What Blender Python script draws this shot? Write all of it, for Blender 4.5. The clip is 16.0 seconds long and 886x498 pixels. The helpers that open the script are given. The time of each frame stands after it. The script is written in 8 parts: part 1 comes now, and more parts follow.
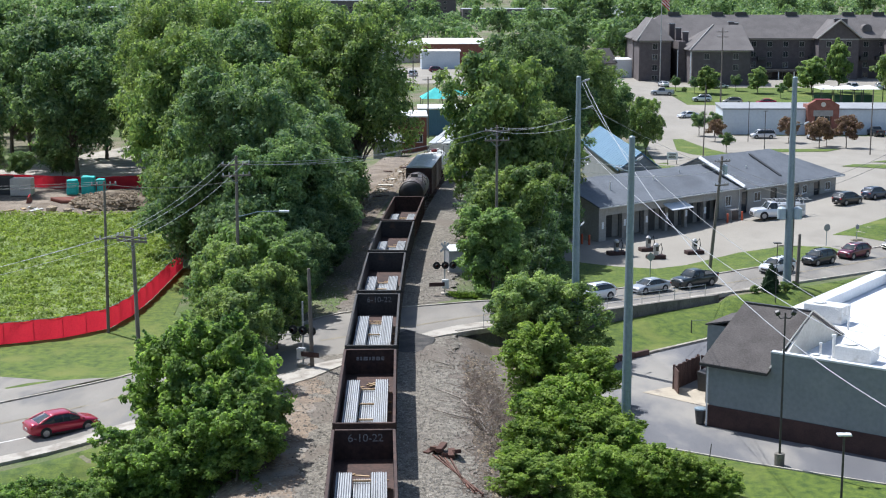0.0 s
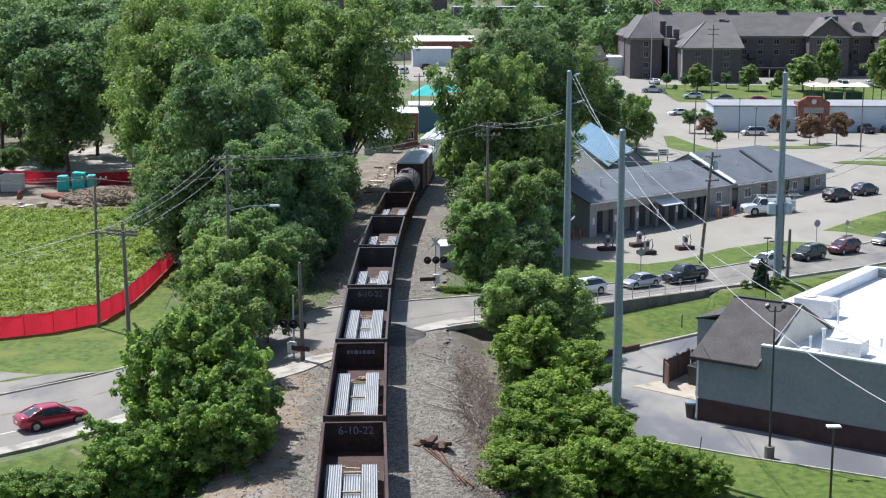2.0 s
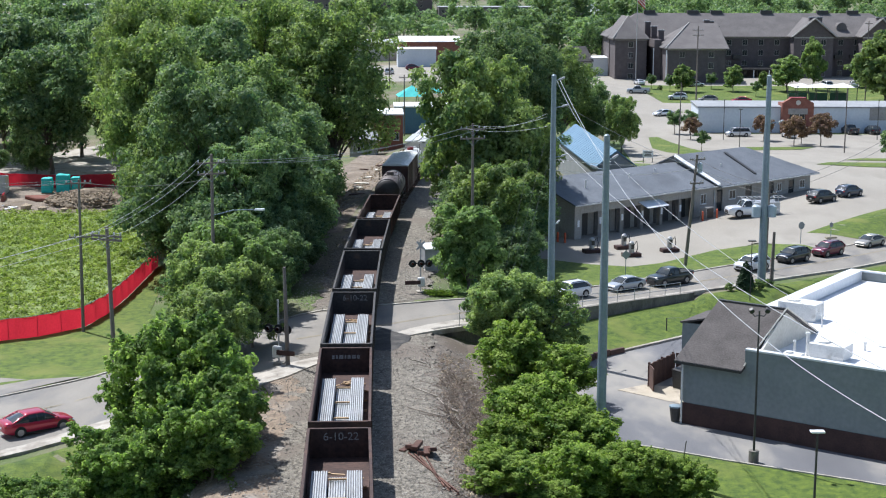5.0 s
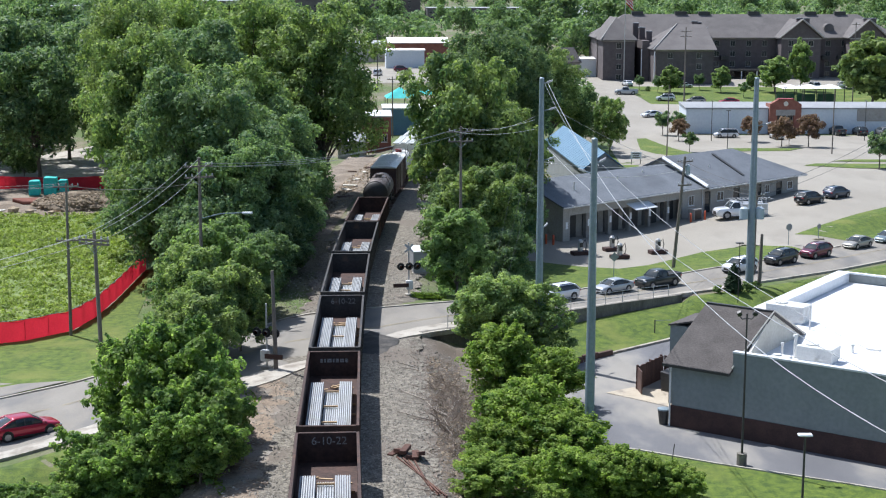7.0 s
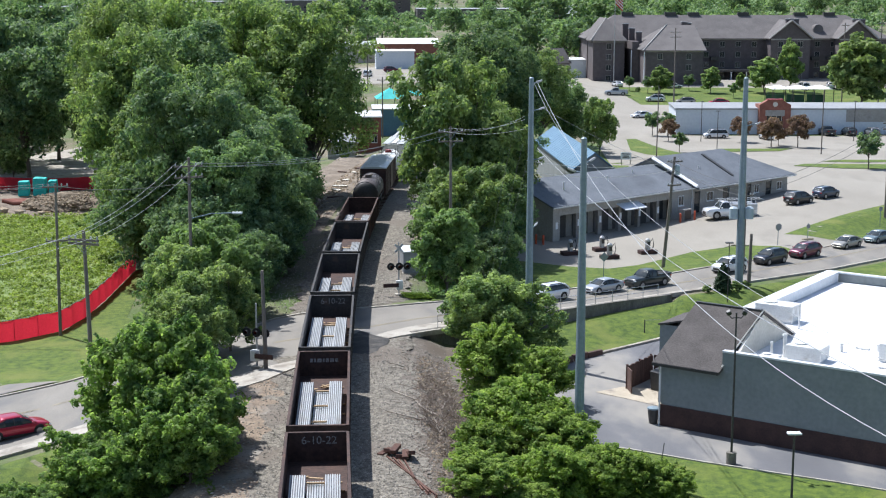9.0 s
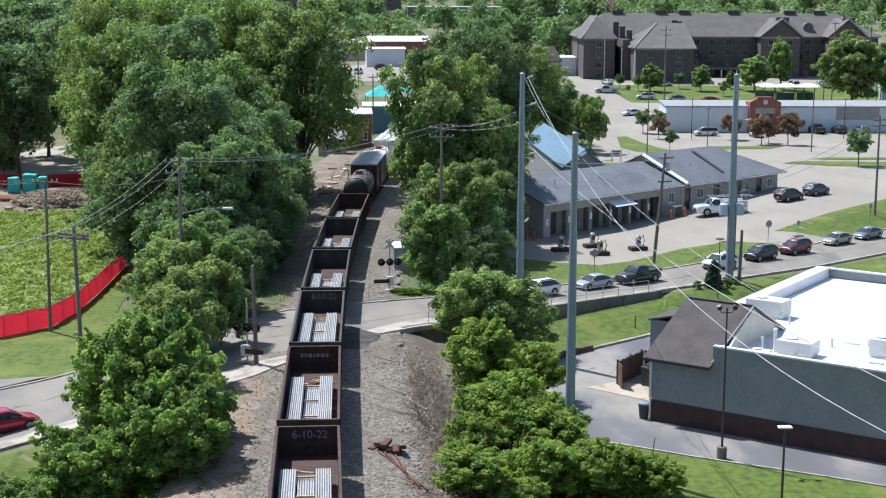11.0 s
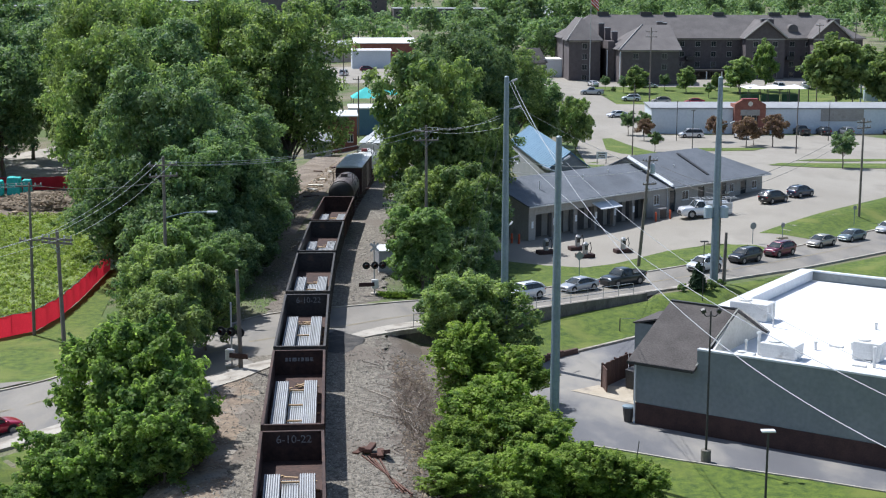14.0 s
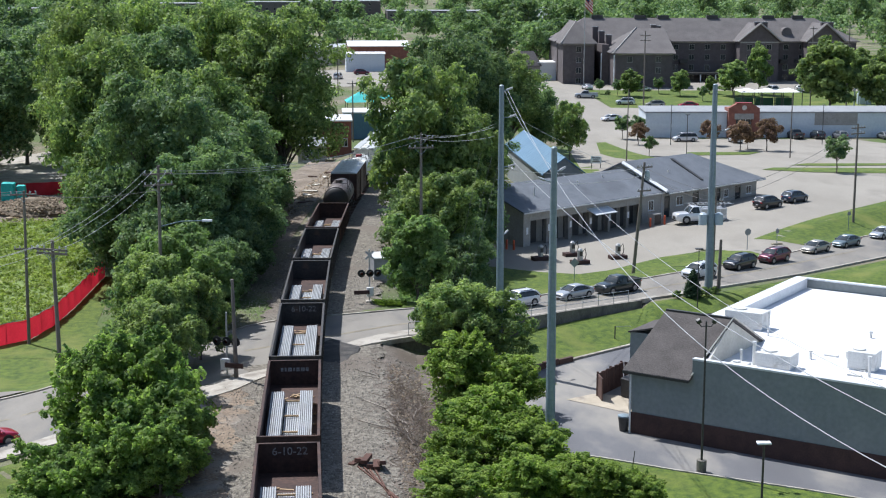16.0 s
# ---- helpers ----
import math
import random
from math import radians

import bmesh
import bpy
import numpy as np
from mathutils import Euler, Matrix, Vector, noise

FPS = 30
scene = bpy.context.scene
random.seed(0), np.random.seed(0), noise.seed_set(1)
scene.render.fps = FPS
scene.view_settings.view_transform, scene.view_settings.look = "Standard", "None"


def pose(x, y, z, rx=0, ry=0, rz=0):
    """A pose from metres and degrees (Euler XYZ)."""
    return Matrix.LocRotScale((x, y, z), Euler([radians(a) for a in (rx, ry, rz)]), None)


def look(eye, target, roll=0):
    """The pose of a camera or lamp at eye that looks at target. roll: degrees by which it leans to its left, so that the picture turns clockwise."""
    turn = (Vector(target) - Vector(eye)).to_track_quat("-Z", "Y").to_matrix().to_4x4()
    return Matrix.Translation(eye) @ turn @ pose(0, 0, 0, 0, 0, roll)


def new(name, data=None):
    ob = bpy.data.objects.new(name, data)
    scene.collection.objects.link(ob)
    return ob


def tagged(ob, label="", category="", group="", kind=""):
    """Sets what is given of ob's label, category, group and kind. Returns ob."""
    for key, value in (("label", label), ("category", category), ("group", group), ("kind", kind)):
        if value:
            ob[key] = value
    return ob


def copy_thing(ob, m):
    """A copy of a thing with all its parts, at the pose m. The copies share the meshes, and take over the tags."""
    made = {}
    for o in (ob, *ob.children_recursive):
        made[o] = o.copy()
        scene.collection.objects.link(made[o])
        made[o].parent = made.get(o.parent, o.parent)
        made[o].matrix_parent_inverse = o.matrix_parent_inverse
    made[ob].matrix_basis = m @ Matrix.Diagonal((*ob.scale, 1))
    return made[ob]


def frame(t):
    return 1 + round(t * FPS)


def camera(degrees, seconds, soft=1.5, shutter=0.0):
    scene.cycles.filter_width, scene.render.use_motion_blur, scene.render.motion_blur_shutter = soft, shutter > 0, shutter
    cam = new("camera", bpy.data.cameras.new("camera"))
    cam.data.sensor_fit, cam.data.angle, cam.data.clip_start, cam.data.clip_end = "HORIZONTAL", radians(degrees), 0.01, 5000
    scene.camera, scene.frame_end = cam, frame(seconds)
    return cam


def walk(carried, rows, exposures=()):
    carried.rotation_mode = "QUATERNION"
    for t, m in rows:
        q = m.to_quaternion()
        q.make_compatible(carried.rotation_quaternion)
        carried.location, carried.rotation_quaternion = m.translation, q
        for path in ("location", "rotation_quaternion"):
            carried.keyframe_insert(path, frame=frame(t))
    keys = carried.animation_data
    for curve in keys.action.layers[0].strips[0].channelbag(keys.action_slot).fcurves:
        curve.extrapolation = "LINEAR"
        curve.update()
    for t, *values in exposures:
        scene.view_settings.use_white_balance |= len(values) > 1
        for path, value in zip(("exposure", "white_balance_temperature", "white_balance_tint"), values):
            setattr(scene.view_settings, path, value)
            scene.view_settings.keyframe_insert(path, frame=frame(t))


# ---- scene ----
cam = camera(33.15, 16.0, soft=1.15)
PATH = [
    (0.0, 0.000, -0.000, 27.500, 79.869, 0.000, 0.000),
    (0.5, 0.010, -0.025, 27.463, 79.852, 0.018, -0.064),
    (1.0, -0.007, -0.151, 27.411, 79.823, 0.010, -0.154),
    (1.5, 0.046, -0.100, 27.299, 79.821, -0.041, -0.236),
    (2.0, 0.038, -0.107, 27.189, 79.808, -0.074, -0.330),
    (2.5, 0.054, -0.167, 27.123, 79.780, -0.082, -0.393),
    (3.0, 0.061, -0.098, 27.147, 79.767, -0.093, -0.488),
    (3.5, 0.072, -0.081, 27.208, 79.768, -0.100, -0.595),
    (4.0, 0.066, -0.060, 27.351, 79.766, -0.113, -0.687),
    (6.5, 0.117, -0.108, 27.671, 79.820, -0.065, -1.230),
    (7.0, 0.132, -0.019, 27.723, 79.813, -0.063, -1.336),
    (7.5, 0.166, -0.070, 27.767, 79.837, -0.056, -1.431),
    (8.0, 0.151, -0.080, 27.773, 79.841, -0.043, -1.542),
    (8.5, 0.170, -0.067, 27.728, 79.853, -0.054, -1.639),
    (9.0, 0.158, -0.081, 27.633, 79.855, -0.079, -1.714),
    (11.5, 0.119, -0.056, 27.300, 79.795, -0.186, -2.180),
    (12.0, 0.204, 0.023, 27.219, 79.795, -0.175, -2.288),
    (12.5, 0.284, 0.008, 27.195, 79.801, -0.189, -2.385),
    (13.0, 0.287, -0.044, 27.260, 79.799, -0.196, -2.456),
    (13.5, 0.262, -0.058, 27.382, 79.838, -0.186, -2.547),
    (14.0, 0.265, -0.045, 27.556, 79.847, -0.176, -2.606),
    (14.5, 0.231, -0.051, 27.704, 79.844, -0.157, -2.663),
    (15.0, 0.211, -0.016, 27.861, 79.893, -0.140, -2.719),
    (15.5, 0.165, 0.015, 28.049, 79.894, -0.155, -2.781),
    (16.0, 0.170, 0.031, 28.137, 79.896, -0.150, -2.845),
]
walk(cam, [(t, pose(*row)) for t, *row in PATH],
     [(0.0, 0.40, 6150, 10), (4.0, 0.44, 6150, 10), (9.0, 0.44, 6150, 10), (12.0, 0.40, 6150, 10), (14.5, 0.24, 6150, 10), (16.0, 0.27, 6150, 10)])

# ---- light ----
SUN_FROM = Vector((-0.45, 0.44, 1.0)).normalized()
world = bpy.data.worlds.new("world")
scene.world = world
world.use_nodes = True
wn = world.node_tree.nodes
sky = wn.new("ShaderNodeTexSky")
sky.sky_type = "NISHITA"
sky.sun_disc = False
sky.sun_elevation = math.asin(SUN_FROM.z)
sky.sun_rotation = math.atan2(SUN_FROM.x, SUN_FROM.y)
sky.air_density, sky.dust_density = 1.0, 1.2
wn["Background"].inputs["Strength"].default_value = 0.112
world.node_tree.links.new(sky.outputs[0], wn["Background"].inputs["Color"])
sun = new("sun", bpy.data.lights.new("sun", "SUN"))
sun.data.energy, sun.data.angle, sun.data.color = 4.9, radians(0.53), (1.0, 0.98, 0.965)
sun.matrix_world = look(SUN_FROM * 500, (0, 0, 0))

# ---- materials ----
def rgb(c):
    return (c, c, c, 1) if isinstance(c, (int, float)) else (*c, 1)


def mat(name, c1, c2=None, size=1.0, rough=0.8, metal=0.0, bump=0.0, grain=8.0, spread=0.25, island=0.0, each=0.0, stain=None,
        stain_size=6.0, stain_at=0.6, stretch=(1, 1, 1), turn=0.0):
    """A principled surface: two colours mixed by noise at two scales; island and each vary brightness per piece."""
    m = bpy.data.materials.new(name)
    m.use_nodes = True
    nt = m.node_tree
    n, link = nt.nodes, nt.links.new
    b = n["Principled BSDF"]
    b.inputs["Roughness"].default_value, b.inputs["Metallic"].default_value = rough, metal
    co = n.new("ShaderNodeTexCoord")
    mp = n.new("ShaderNodeMapping")
    mp.inputs["Scale"].default_value = stretch
    mp.inputs["Rotation"].default_value = (0, 0, turn)
    link(co.outputs["Object"], mp.inputs[0])
    big = n.new("ShaderNodeTexNoise")
    big.inputs["Scale"].default_value, big.inputs["Detail"].default_value = 1 / size, 6
    fine = n.new("ShaderNodeTexNoise")
    fine.inputs["Scale"].default_value, fine.inputs["Detail"].default_value = grain / size, 4
    for x in (big, fine):
        link(mp.outputs[0], x.inputs[0])
    add = n.new("ShaderNodeMath")
    add.operation = "MULTIPLY_ADD"
    add.inputs[1].default_value = 0.5
    link(fine.outputs[0], add.inputs[0])
    half = n.new("ShaderNodeMath")
    half.operation = "MULTIPLY"
    half.inputs[1].default_value = 0.5
    link(big.outputs[0], half.inputs[0])
    link(half.outputs[0], add.inputs[2])
    ramp = n.new("ShaderNodeValToRGB")
    ramp.color_ramp.elements[0].position, ramp.color_ramp.elements[1].position = 0.5 - spread / 2, 0.5 + spread / 2
    ramp.color_ramp.elements[0].color, ramp.color_ramp.elements[1].color = rgb(c1), rgb(c2 if c2 is not None else c1)
    link(add.outputs[0], ramp.inputs[0])
    out = ramp.outputs[0]
    if stain is not None:
        st = n.new("ShaderNodeTexNoise")
        st.inputs["Scale"].default_value, st.inputs["Detail"].default_value = 1 / stain_size, 8
        link(mp.outputs[0], st.inputs[0])
        sr = n.new("ShaderNodeValToRGB")
        sr.color_ramp.elements[0].position, sr.color_ramp.elements[1].position = stain_at - 0.08, stain_at + 0.08
        link(st.outputs[0], sr.inputs[0])
        mx = n.new("ShaderNodeMix")
        mx.data_type = "RGBA"
        link(sr.outputs[0], mx.inputs[0])
        link(out, mx.inputs[6])
        mx.inputs[7].default_value = rgb(stain)
        out = mx.outputs[2]
    for amount, kind in ((island, "ShaderNodeNewGeometry"), (each, "ShaderNodeObjectInfo")):
        if amount:
            src = n.new(kind)
            hs = n.new("ShaderNodeHueSaturation")
            mr = n.new("ShaderNodeMapRange")
            mr.inputs[3].default_value, mr.inputs[4].default_value = 1 - amount, 1 + amount
            link(src.outputs["Random Per Island" if kind.endswith("Geometry") else "Random"], mr.inputs[0])
            link(mr.outputs[0], hs.inputs["Value"])
            link(out, hs.inputs["Color"])
            out = hs.outputs[0]
    link(out, b.inputs["Base Color"])
    if bump:
        bp = n.new("ShaderNodeBump")
        bp.inputs["Strength"].default_value, bp.inputs["Distance"].default_value = min(1, bump), 0.05 * size
        link(fine.outputs[0], bp.inputs["Height"])
        link(bp.outputs[0], b.inputs["Normal"])
    return m


def leaf_mat(name, c1, c2, through_light=0.45, vary=0.24, gloss=0.10):
    """Leaves: colour per leaf clump and per tree, a slightly waxy face with some light passing through."""
    m = mat(name, c1, c2, size=2.2, grain=3.0, rough=0.5, spread=0.22, island=vary, each=0.16)
    nt = m.node_tree
    n, link = nt.nodes, nt.links.new
    b = n["Principled BSDF"]
    b.inputs["Specular IOR Level"].default_value = gloss
    tr = n.new("ShaderNodeBsdfTranslucent")
    src = b.inputs["Base Color"].links[0].from_socket
    gain = n.new("ShaderNodeMix")
    gain.data_type, gain.blend_type = "RGBA", "MULTIPLY"
    gain.inputs[0].default_value = 1.0
    gain.inputs[7].default_value = (1.2, 1.32, 0.74, 1)
    link(src, gain.inputs[6])
    link(gain.outputs[2], tr.inputs[0])
    mix = n.new("ShaderNodeMixShader")
    mix.inputs[0].default_value = through_light
    link(b.outputs[0], mix.inputs[1])
    link(tr.outputs[0], mix.inputs[2])
    link(mix.outputs[0], n["Material Output"].inputs[0])
    return m


M = {}
M["grass"] = mat("grass", (0.036, 0.072, 0.006), (0.120, 0.168, 0.015), size=0.6, grain=8, spread=0.20, bump=1.0, rough=0.9, stain=(0.140, 0.165, 0.028), stain_size=5, stain_at=0.60)
M["weeds"] = mat("weeds", (0.10, 0.155, 0.032), (0.20, 0.26, 0.075), size=3, grain=12, bump=0.8, rough=0.9, stain=(0.22, 0.25, 0.09), stain_size=4)
M["soil"] = mat("soil", (0.13, 0.115, 0.075), (0.24, 0.21, 0.14), size=6, grain=25, bump=0.6, rough=0.95, stain=(0.09, 0.13, 0.035), stain_size=14, stain_at=0.52)
M["gravel"] = mat("gravel", (0.067, 0.059, 0.046), (0.266, 0.238, 0.192), size=0.35, grain=4, bump=1.0, rough=0.95, spread=0.22, stain=(0.15, 0.125, 0.10), stain_size=7, stain_at=0.58)
M["asphalt_dark"] = mat("dark asphalt", (0.030, 0.029, 0.028), (0.060, 0.057, 0.053), size=0.8, grain=14, bump=0.4, rough=0.9, stain=(0.10, 0.09, 0.08), stain_size=1.2, stain_at=0.6)
M["gravelly"] = mat("gravelly brown earth", (0.058, 0.049, 0.040), (0.215, 0.180, 0.145), size=0.4, grain=4, bump=1.0, rough=0.95, spread=0.26, stain=(0.105, 0.083, 0.062), stain_size=3.5, stain_at=0.54)
M["tan_earth"] = mat("tan gravelly earth", (0.135, 0.100, 0.070), (0.300, 0.232, 0.165), size=0.9, grain=5, bump=1.0, rough=0.95, spread=0.24, stain=(0.25, 0.225, 0.19), stain_size=2.5, stain_at=0.58)
M["dirt"] = mat("dirt", (0.135, 0.109, 0.083), (0.285, 0.233, 0.178), size=2.5, grain=9, spread=0.16, bump=0.9, rough=0.95, stain=(0.13, 0.10, 0.07), stain_size=5)
M["asphalt"] = mat("asphalt", (0.180, 0.165, 0.142), (0.270, 0.248, 0.212), size=4, grain=90, bump=0.15, rough=0.85, stain=(0.155, 0.148, 0.138), stain_size=3, stain_at=0.60, stretch=(1, 0.45, 1), turn=-0.62)
M["lot"] = mat("lot", (0.248, 0.226, 0.188), (0.312, 0.287, 0.243), size=7, grain=120, bump=0.1, rough=0.9, stain=(0.243, 0.222, 0.186), stain_size=5, stain_at=0.60, stretch=(1, 0.5, 1), turn=-0.6)
M["drive"] = mat("drive", (0.105, 0.106, 0.114), (0.185, 0.184, 0.186), size=5, grain=110, bump=0.15, rough=0.85, stain=(0.27, 0.252, 0.222), stain_size=5, stain_at=0.54, stretch=(1, 0.5, 1), turn=0.6)
M["concrete"] = mat("concrete", (0.33, 0.30, 0.255), (0.46, 0.425, 0.365), size=1.4, grain=14, bump=0.15, rough=0.9, stain=(0.25, 0.222, 0.185), stain_size=1.3, stain_at=0.58)
M["old_concrete"] = mat("old concrete", (0.13, 0.12, 0.10), (0.24, 0.22, 0.19), size=1.2, grain=15, bump=0.3, rough=0.95, stain=(0.08, 0.075, 0.07), stain_size=1.0, stretch=(1, 1, 0.4))
M["paint_white"] = mat("white road paint", (0.55, 0.54, 0.50), (0.72, 0.71, 0.66), size=0.6, grain=12, rough=0.8)
M["paint_yellow"] = mat("yellow road paint", (0.225, 0.200, 0.148), (0.30, 0.255, 0.165), size=0.9, grain=12, rough=0.8)
M["leaf"] = leaf_mat("leaf green", (0.088, 0.160, 0.072), (0.375, 0.450, 0.170), 0.46)
M["leaf_light"] = leaf_mat("leaf light green", (0.092, 0.172, 0.042), (0.370, 0.465, 0.112), 0.50)
M["leaf_dark"] = leaf_mat("leaf dark green", (0.072, 0.140, 0.080), (0.280, 0.362, 0.172), 0.44)
M["leaf_maple"] = leaf_mat("maple leaves", (0.094, 0.176, 0.066), (0.372, 0.482, 0.150), 0.60)
M["leaf_grey"] = leaf_mat("leaf grey green", (0.105, 0.182, 0.078), (0.31, 0.405, 0.165), 0.5)
M["leaf_conifer"] = leaf_mat("dark evergreen needles", (0.022, 0.045, 0.022), (0.05, 0.085, 0.04), 0.15)
M["leaf_bronze"] = leaf_mat("leaf bronze", (0.19, 0.125, 0.10), (0.33, 0.22, 0.175))
M["bark"] = mat("bark", (0.09, 0.075, 0.06), (0.17, 0.145, 0.12), size=0.5, grain=8, bump=0.8, rough=0.95, stretch=(3, 3, 0.6))
M["wood_pole"] = mat("weathered pole wood", (0.13, 0.11, 0.095), (0.23, 0.20, 0.175), size=0.6, grain=8, bump=0.4, rough=0.9, stretch=(4, 4, 0.3))
M["steel_pole"] = mat("galvanised steel pole", (0.185, 0.24, 0.275), (0.245, 0.305, 0.34), size=1.5, rough=0.5, metal=0.25, bump=0.05)
M["wire"] = mat("aluminium cable", (0.40, 0.40, 0.40), (0.52, 0.52, 0.52), size=1, rough=0.4, metal=0.3)
M["wire_dark"] = mat("dark cable", (0.10, 0.10, 0.10), (0.16, 0.16, 0.16), size=1, rough=0.6)
M["rust"] = mat("rusty steel", (0.032, 0.019, 0.016), (0.085, 0.046, 0.035), size=1.5, grain=6, rough=0.8, metal=0.1, bump=0.3, stain=(0.15, 0.075, 0.045), stain_size=2.5, stain_at=0.68)
M["black_steel"] = mat("black painted steel", (0.025, 0.024, 0.025), (0.06, 0.055, 0.05), size=1.5, rough=0.65, bump=0.1, stain=(0.10, 0.065, 0.045), stain_size=1.2, stain_at=0.68)
M["red_fence"] = mat("red fence fabric", (0.50, 0.020, 0.038), (0.68, 0.038, 0.06), size=1.2, rough=0.7, bump=0.3)
rf = M["red_fence"].node_tree
rt = rf.nodes.new("ShaderNodeBsdfTranslucent")
rt.inputs[0].default_value = (0.68, 0.03, 0.055, 1)
rx = rf.nodes.new("ShaderNodeMixShader")
rx.inputs[0].default_value = 0.5
rf.links.new(rf.nodes["Principled BSDF"].outputs[0], rx.inputs[1])
rf.links.new(rt.outputs[0], rx.inputs[2])
rf.links.new(rx.outputs[0], rf.nodes["Material Output"].inputs[0])


# ---- mesh helpers ----
def part(name, bm, material, parent=None, label="", smooth=False):
    """Links a bmesh (or a ready mesh) as one mesh object under a thing or a part."""
    if isinstance(bm, bmesh.types.BMesh):
        me = bpy.data.meshes.new(name)
        bm.to_mesh(me)
        bm.free()
    else:
        me = bm
    if not me.materials:
        me.materials.append(material)
    if smooth:
        me.shade_smooth()
    ob = new(name, me)
    if parent:
        ob.parent = parent
    if label:
        ob["label"] = label
    return ob


def thing(name, m, label, category, group="", kind=""):
    e = new(name)
    e.empty_display_size = 0.3
    e.matrix_world = m
    return tagged(e, label, category, group, kind)


def raw(name, verts, faces):
    me = bpy.data.meshes.new(name)
    me.from_pydata([tuple(v) for v in verts], [], [tuple(f) for f in faces])
    return me


def box(bm, x0, x1, y0, y1, z0, z1, m=None):
    v = [bm.verts.new((x, y, z) if m is None else m @ Vector((x, y, z))) for x, y, z in
         ((x0, y0, z0), (x1, y0, z0), (x1, y1, z0), (x0, y1, z0), (x0, y0, z1), (x1, y0, z1), (x1, y1, z1), (x0, y1, z1))]
    for f in ((3, 2, 1, 0), (4, 5, 6, 7), (0, 1, 5, 4), (1, 2, 6, 5), (2, 3, 7, 6), (3, 0, 4, 7)):
        bm.faces.new([v[i] for i in f])
    return bm


def boxes(*spans):
    bm = bmesh.new()
    for s in spans:
        box(bm, *s)
    return bm


def soft(bm, width, seg=1):
    bmesh.ops.bevel(bm, geom=bm.edges[:], offset=width, segments=seg, affect="EDGES", profile=0.5)
    return bm


def tube(bm, pts, r, n=8, caps=True):
    """A tapered tube along pts; r is a radius or one for each point."""
    pts = [Vector(p) for p in pts]
    rs = r if isinstance(r, (list, tuple)) else [r] * len(pts)
    rings = []
    for i, p in enumerate(pts):
        d = (pts[min(i + 1, len(pts) - 1)] - pts[max(i - 1, 0)]).normalized()
        a = d.orthogonal().normalized()
        if abs(d.z) < 0.9:
            a = d.cross(Vector((0, 0, 1))).normalized()
        b = d.cross(a)
        rings.append([bm.verts.new(p + (a * math.cos(2 * math.pi * k / n) + b * math.sin(2 * math.pi * k / n)) * rs[i]) for k in range(n)])
    for r0, r1 in zip(rings, rings[1:]):
        for k in range(n):
            bm.faces.new((r0[k], r0[(k + 1) % n], r1[(k + 1) % n], r1[k]))
    if caps:
        bm.faces.new(rings[0][::-1])
        bm.faces.new(rings[-1])
    return bm


def prism(bm, outline, y0, y1, axis="y"):
    """An outline in the x-z plane drawn from y0 to y1 (axis y), in y-z along x (axis x), or in x-y along z (axis z)."""
    def at(p, d):
        return {"y": (p[0], d, p[1]), "x": (d, p[0], p[1]), "z": (p[0], p[1], d)}[axis]
    a = [bm.verts.new(at(p, y0)) for p in outline]
    b = [bm.verts.new(at(p, y1)) for p in outline]
    bm.faces.new(a)
    bm.faces.new(b[::-1])
    for i in range(len(a)):
        j = (i + 1) % len(a)
        bm.faces.new((a[j], a[i], b[i], b[j]))
    bmesh.ops.recalc_face_normals(bm, faces=bm.faces[:])
    return bm


# ---- the lie of the land ----
def step(a, b, x):
    t = np.clip((x - a) / (b - a), 0, 1)
    return t * t * (3 - 2 * t)


def track_x(y):
    """The track's centre line: straight, then bending to the right past the crossing."""
    y = np.asarray(y, float)
    near = -5.25 + 0.00038 * np.minimum(np.maximum(127 - y, 0), 90) ** 2
    far = 0.00062 * np.clip(y - 127, 0, 100) ** 2 + 0.124 * np.maximum(y - 227, 0)
    return near + far


ROAD = [(-110, 42), (-80, 63), (-45, 87.5), (-30, 98.5), (-18, 107.3), (-6, 115.7), (5, 123.7), (12, 128.8), (19, 133.6), (31, 142.4), (42, 151.2), (55, 163), (95, 203), (160, 270)]


def half(x):
    return float(np.interp(x, (-30, -14, -6.5, -3, 2, 4.5, 8, 13, 60), (5.0, 5.6, 7.0, 7.4, 5.4, 4.6, 4.0, 3.5, 4.0)))


def near_half(x):
    """The road is narrower on the side of the retaining wall."""
    return float(np.interp(x, (-45, -30, -16, -11, -2.4, 0, 7, 13, 26, 40, 60), (7.4, 7.6, 6.8, 6.0, 2.6, 2.2, 2.25, 2.4, 2.9, 3.6, 4.0)))


def path_edge(x):
    """The outer edge of the footpath on the near side, an apron where it nears the track."""
    return float(np.interp(x, (-45, -30, -18, -15, -11.8, -8, -3.3, -1.4, 2, 7, 13, 25, 28), (8.6, 9.0, 10.2, 9.7, 7.7, 6.0, 4.3, 4.4, 4.2, 3.5, 2.9, 3.4, 3.85)))


WALL = [(1.2, 115.9), (3.4, 117.6), (6.3, 119.3), (8.8, 121.9), (14.4, 126.6), (19.4, 129.9), (24.0, 132.7), (25.3, 133.5)]



def road_z(x):
    return np.interp(x, (-40, -25, -10, 2, 14, 30, 60, 90), (-2.6, -2.0, 0.0, 0.0, -0.6, -0.8, -1.6, -2.5))


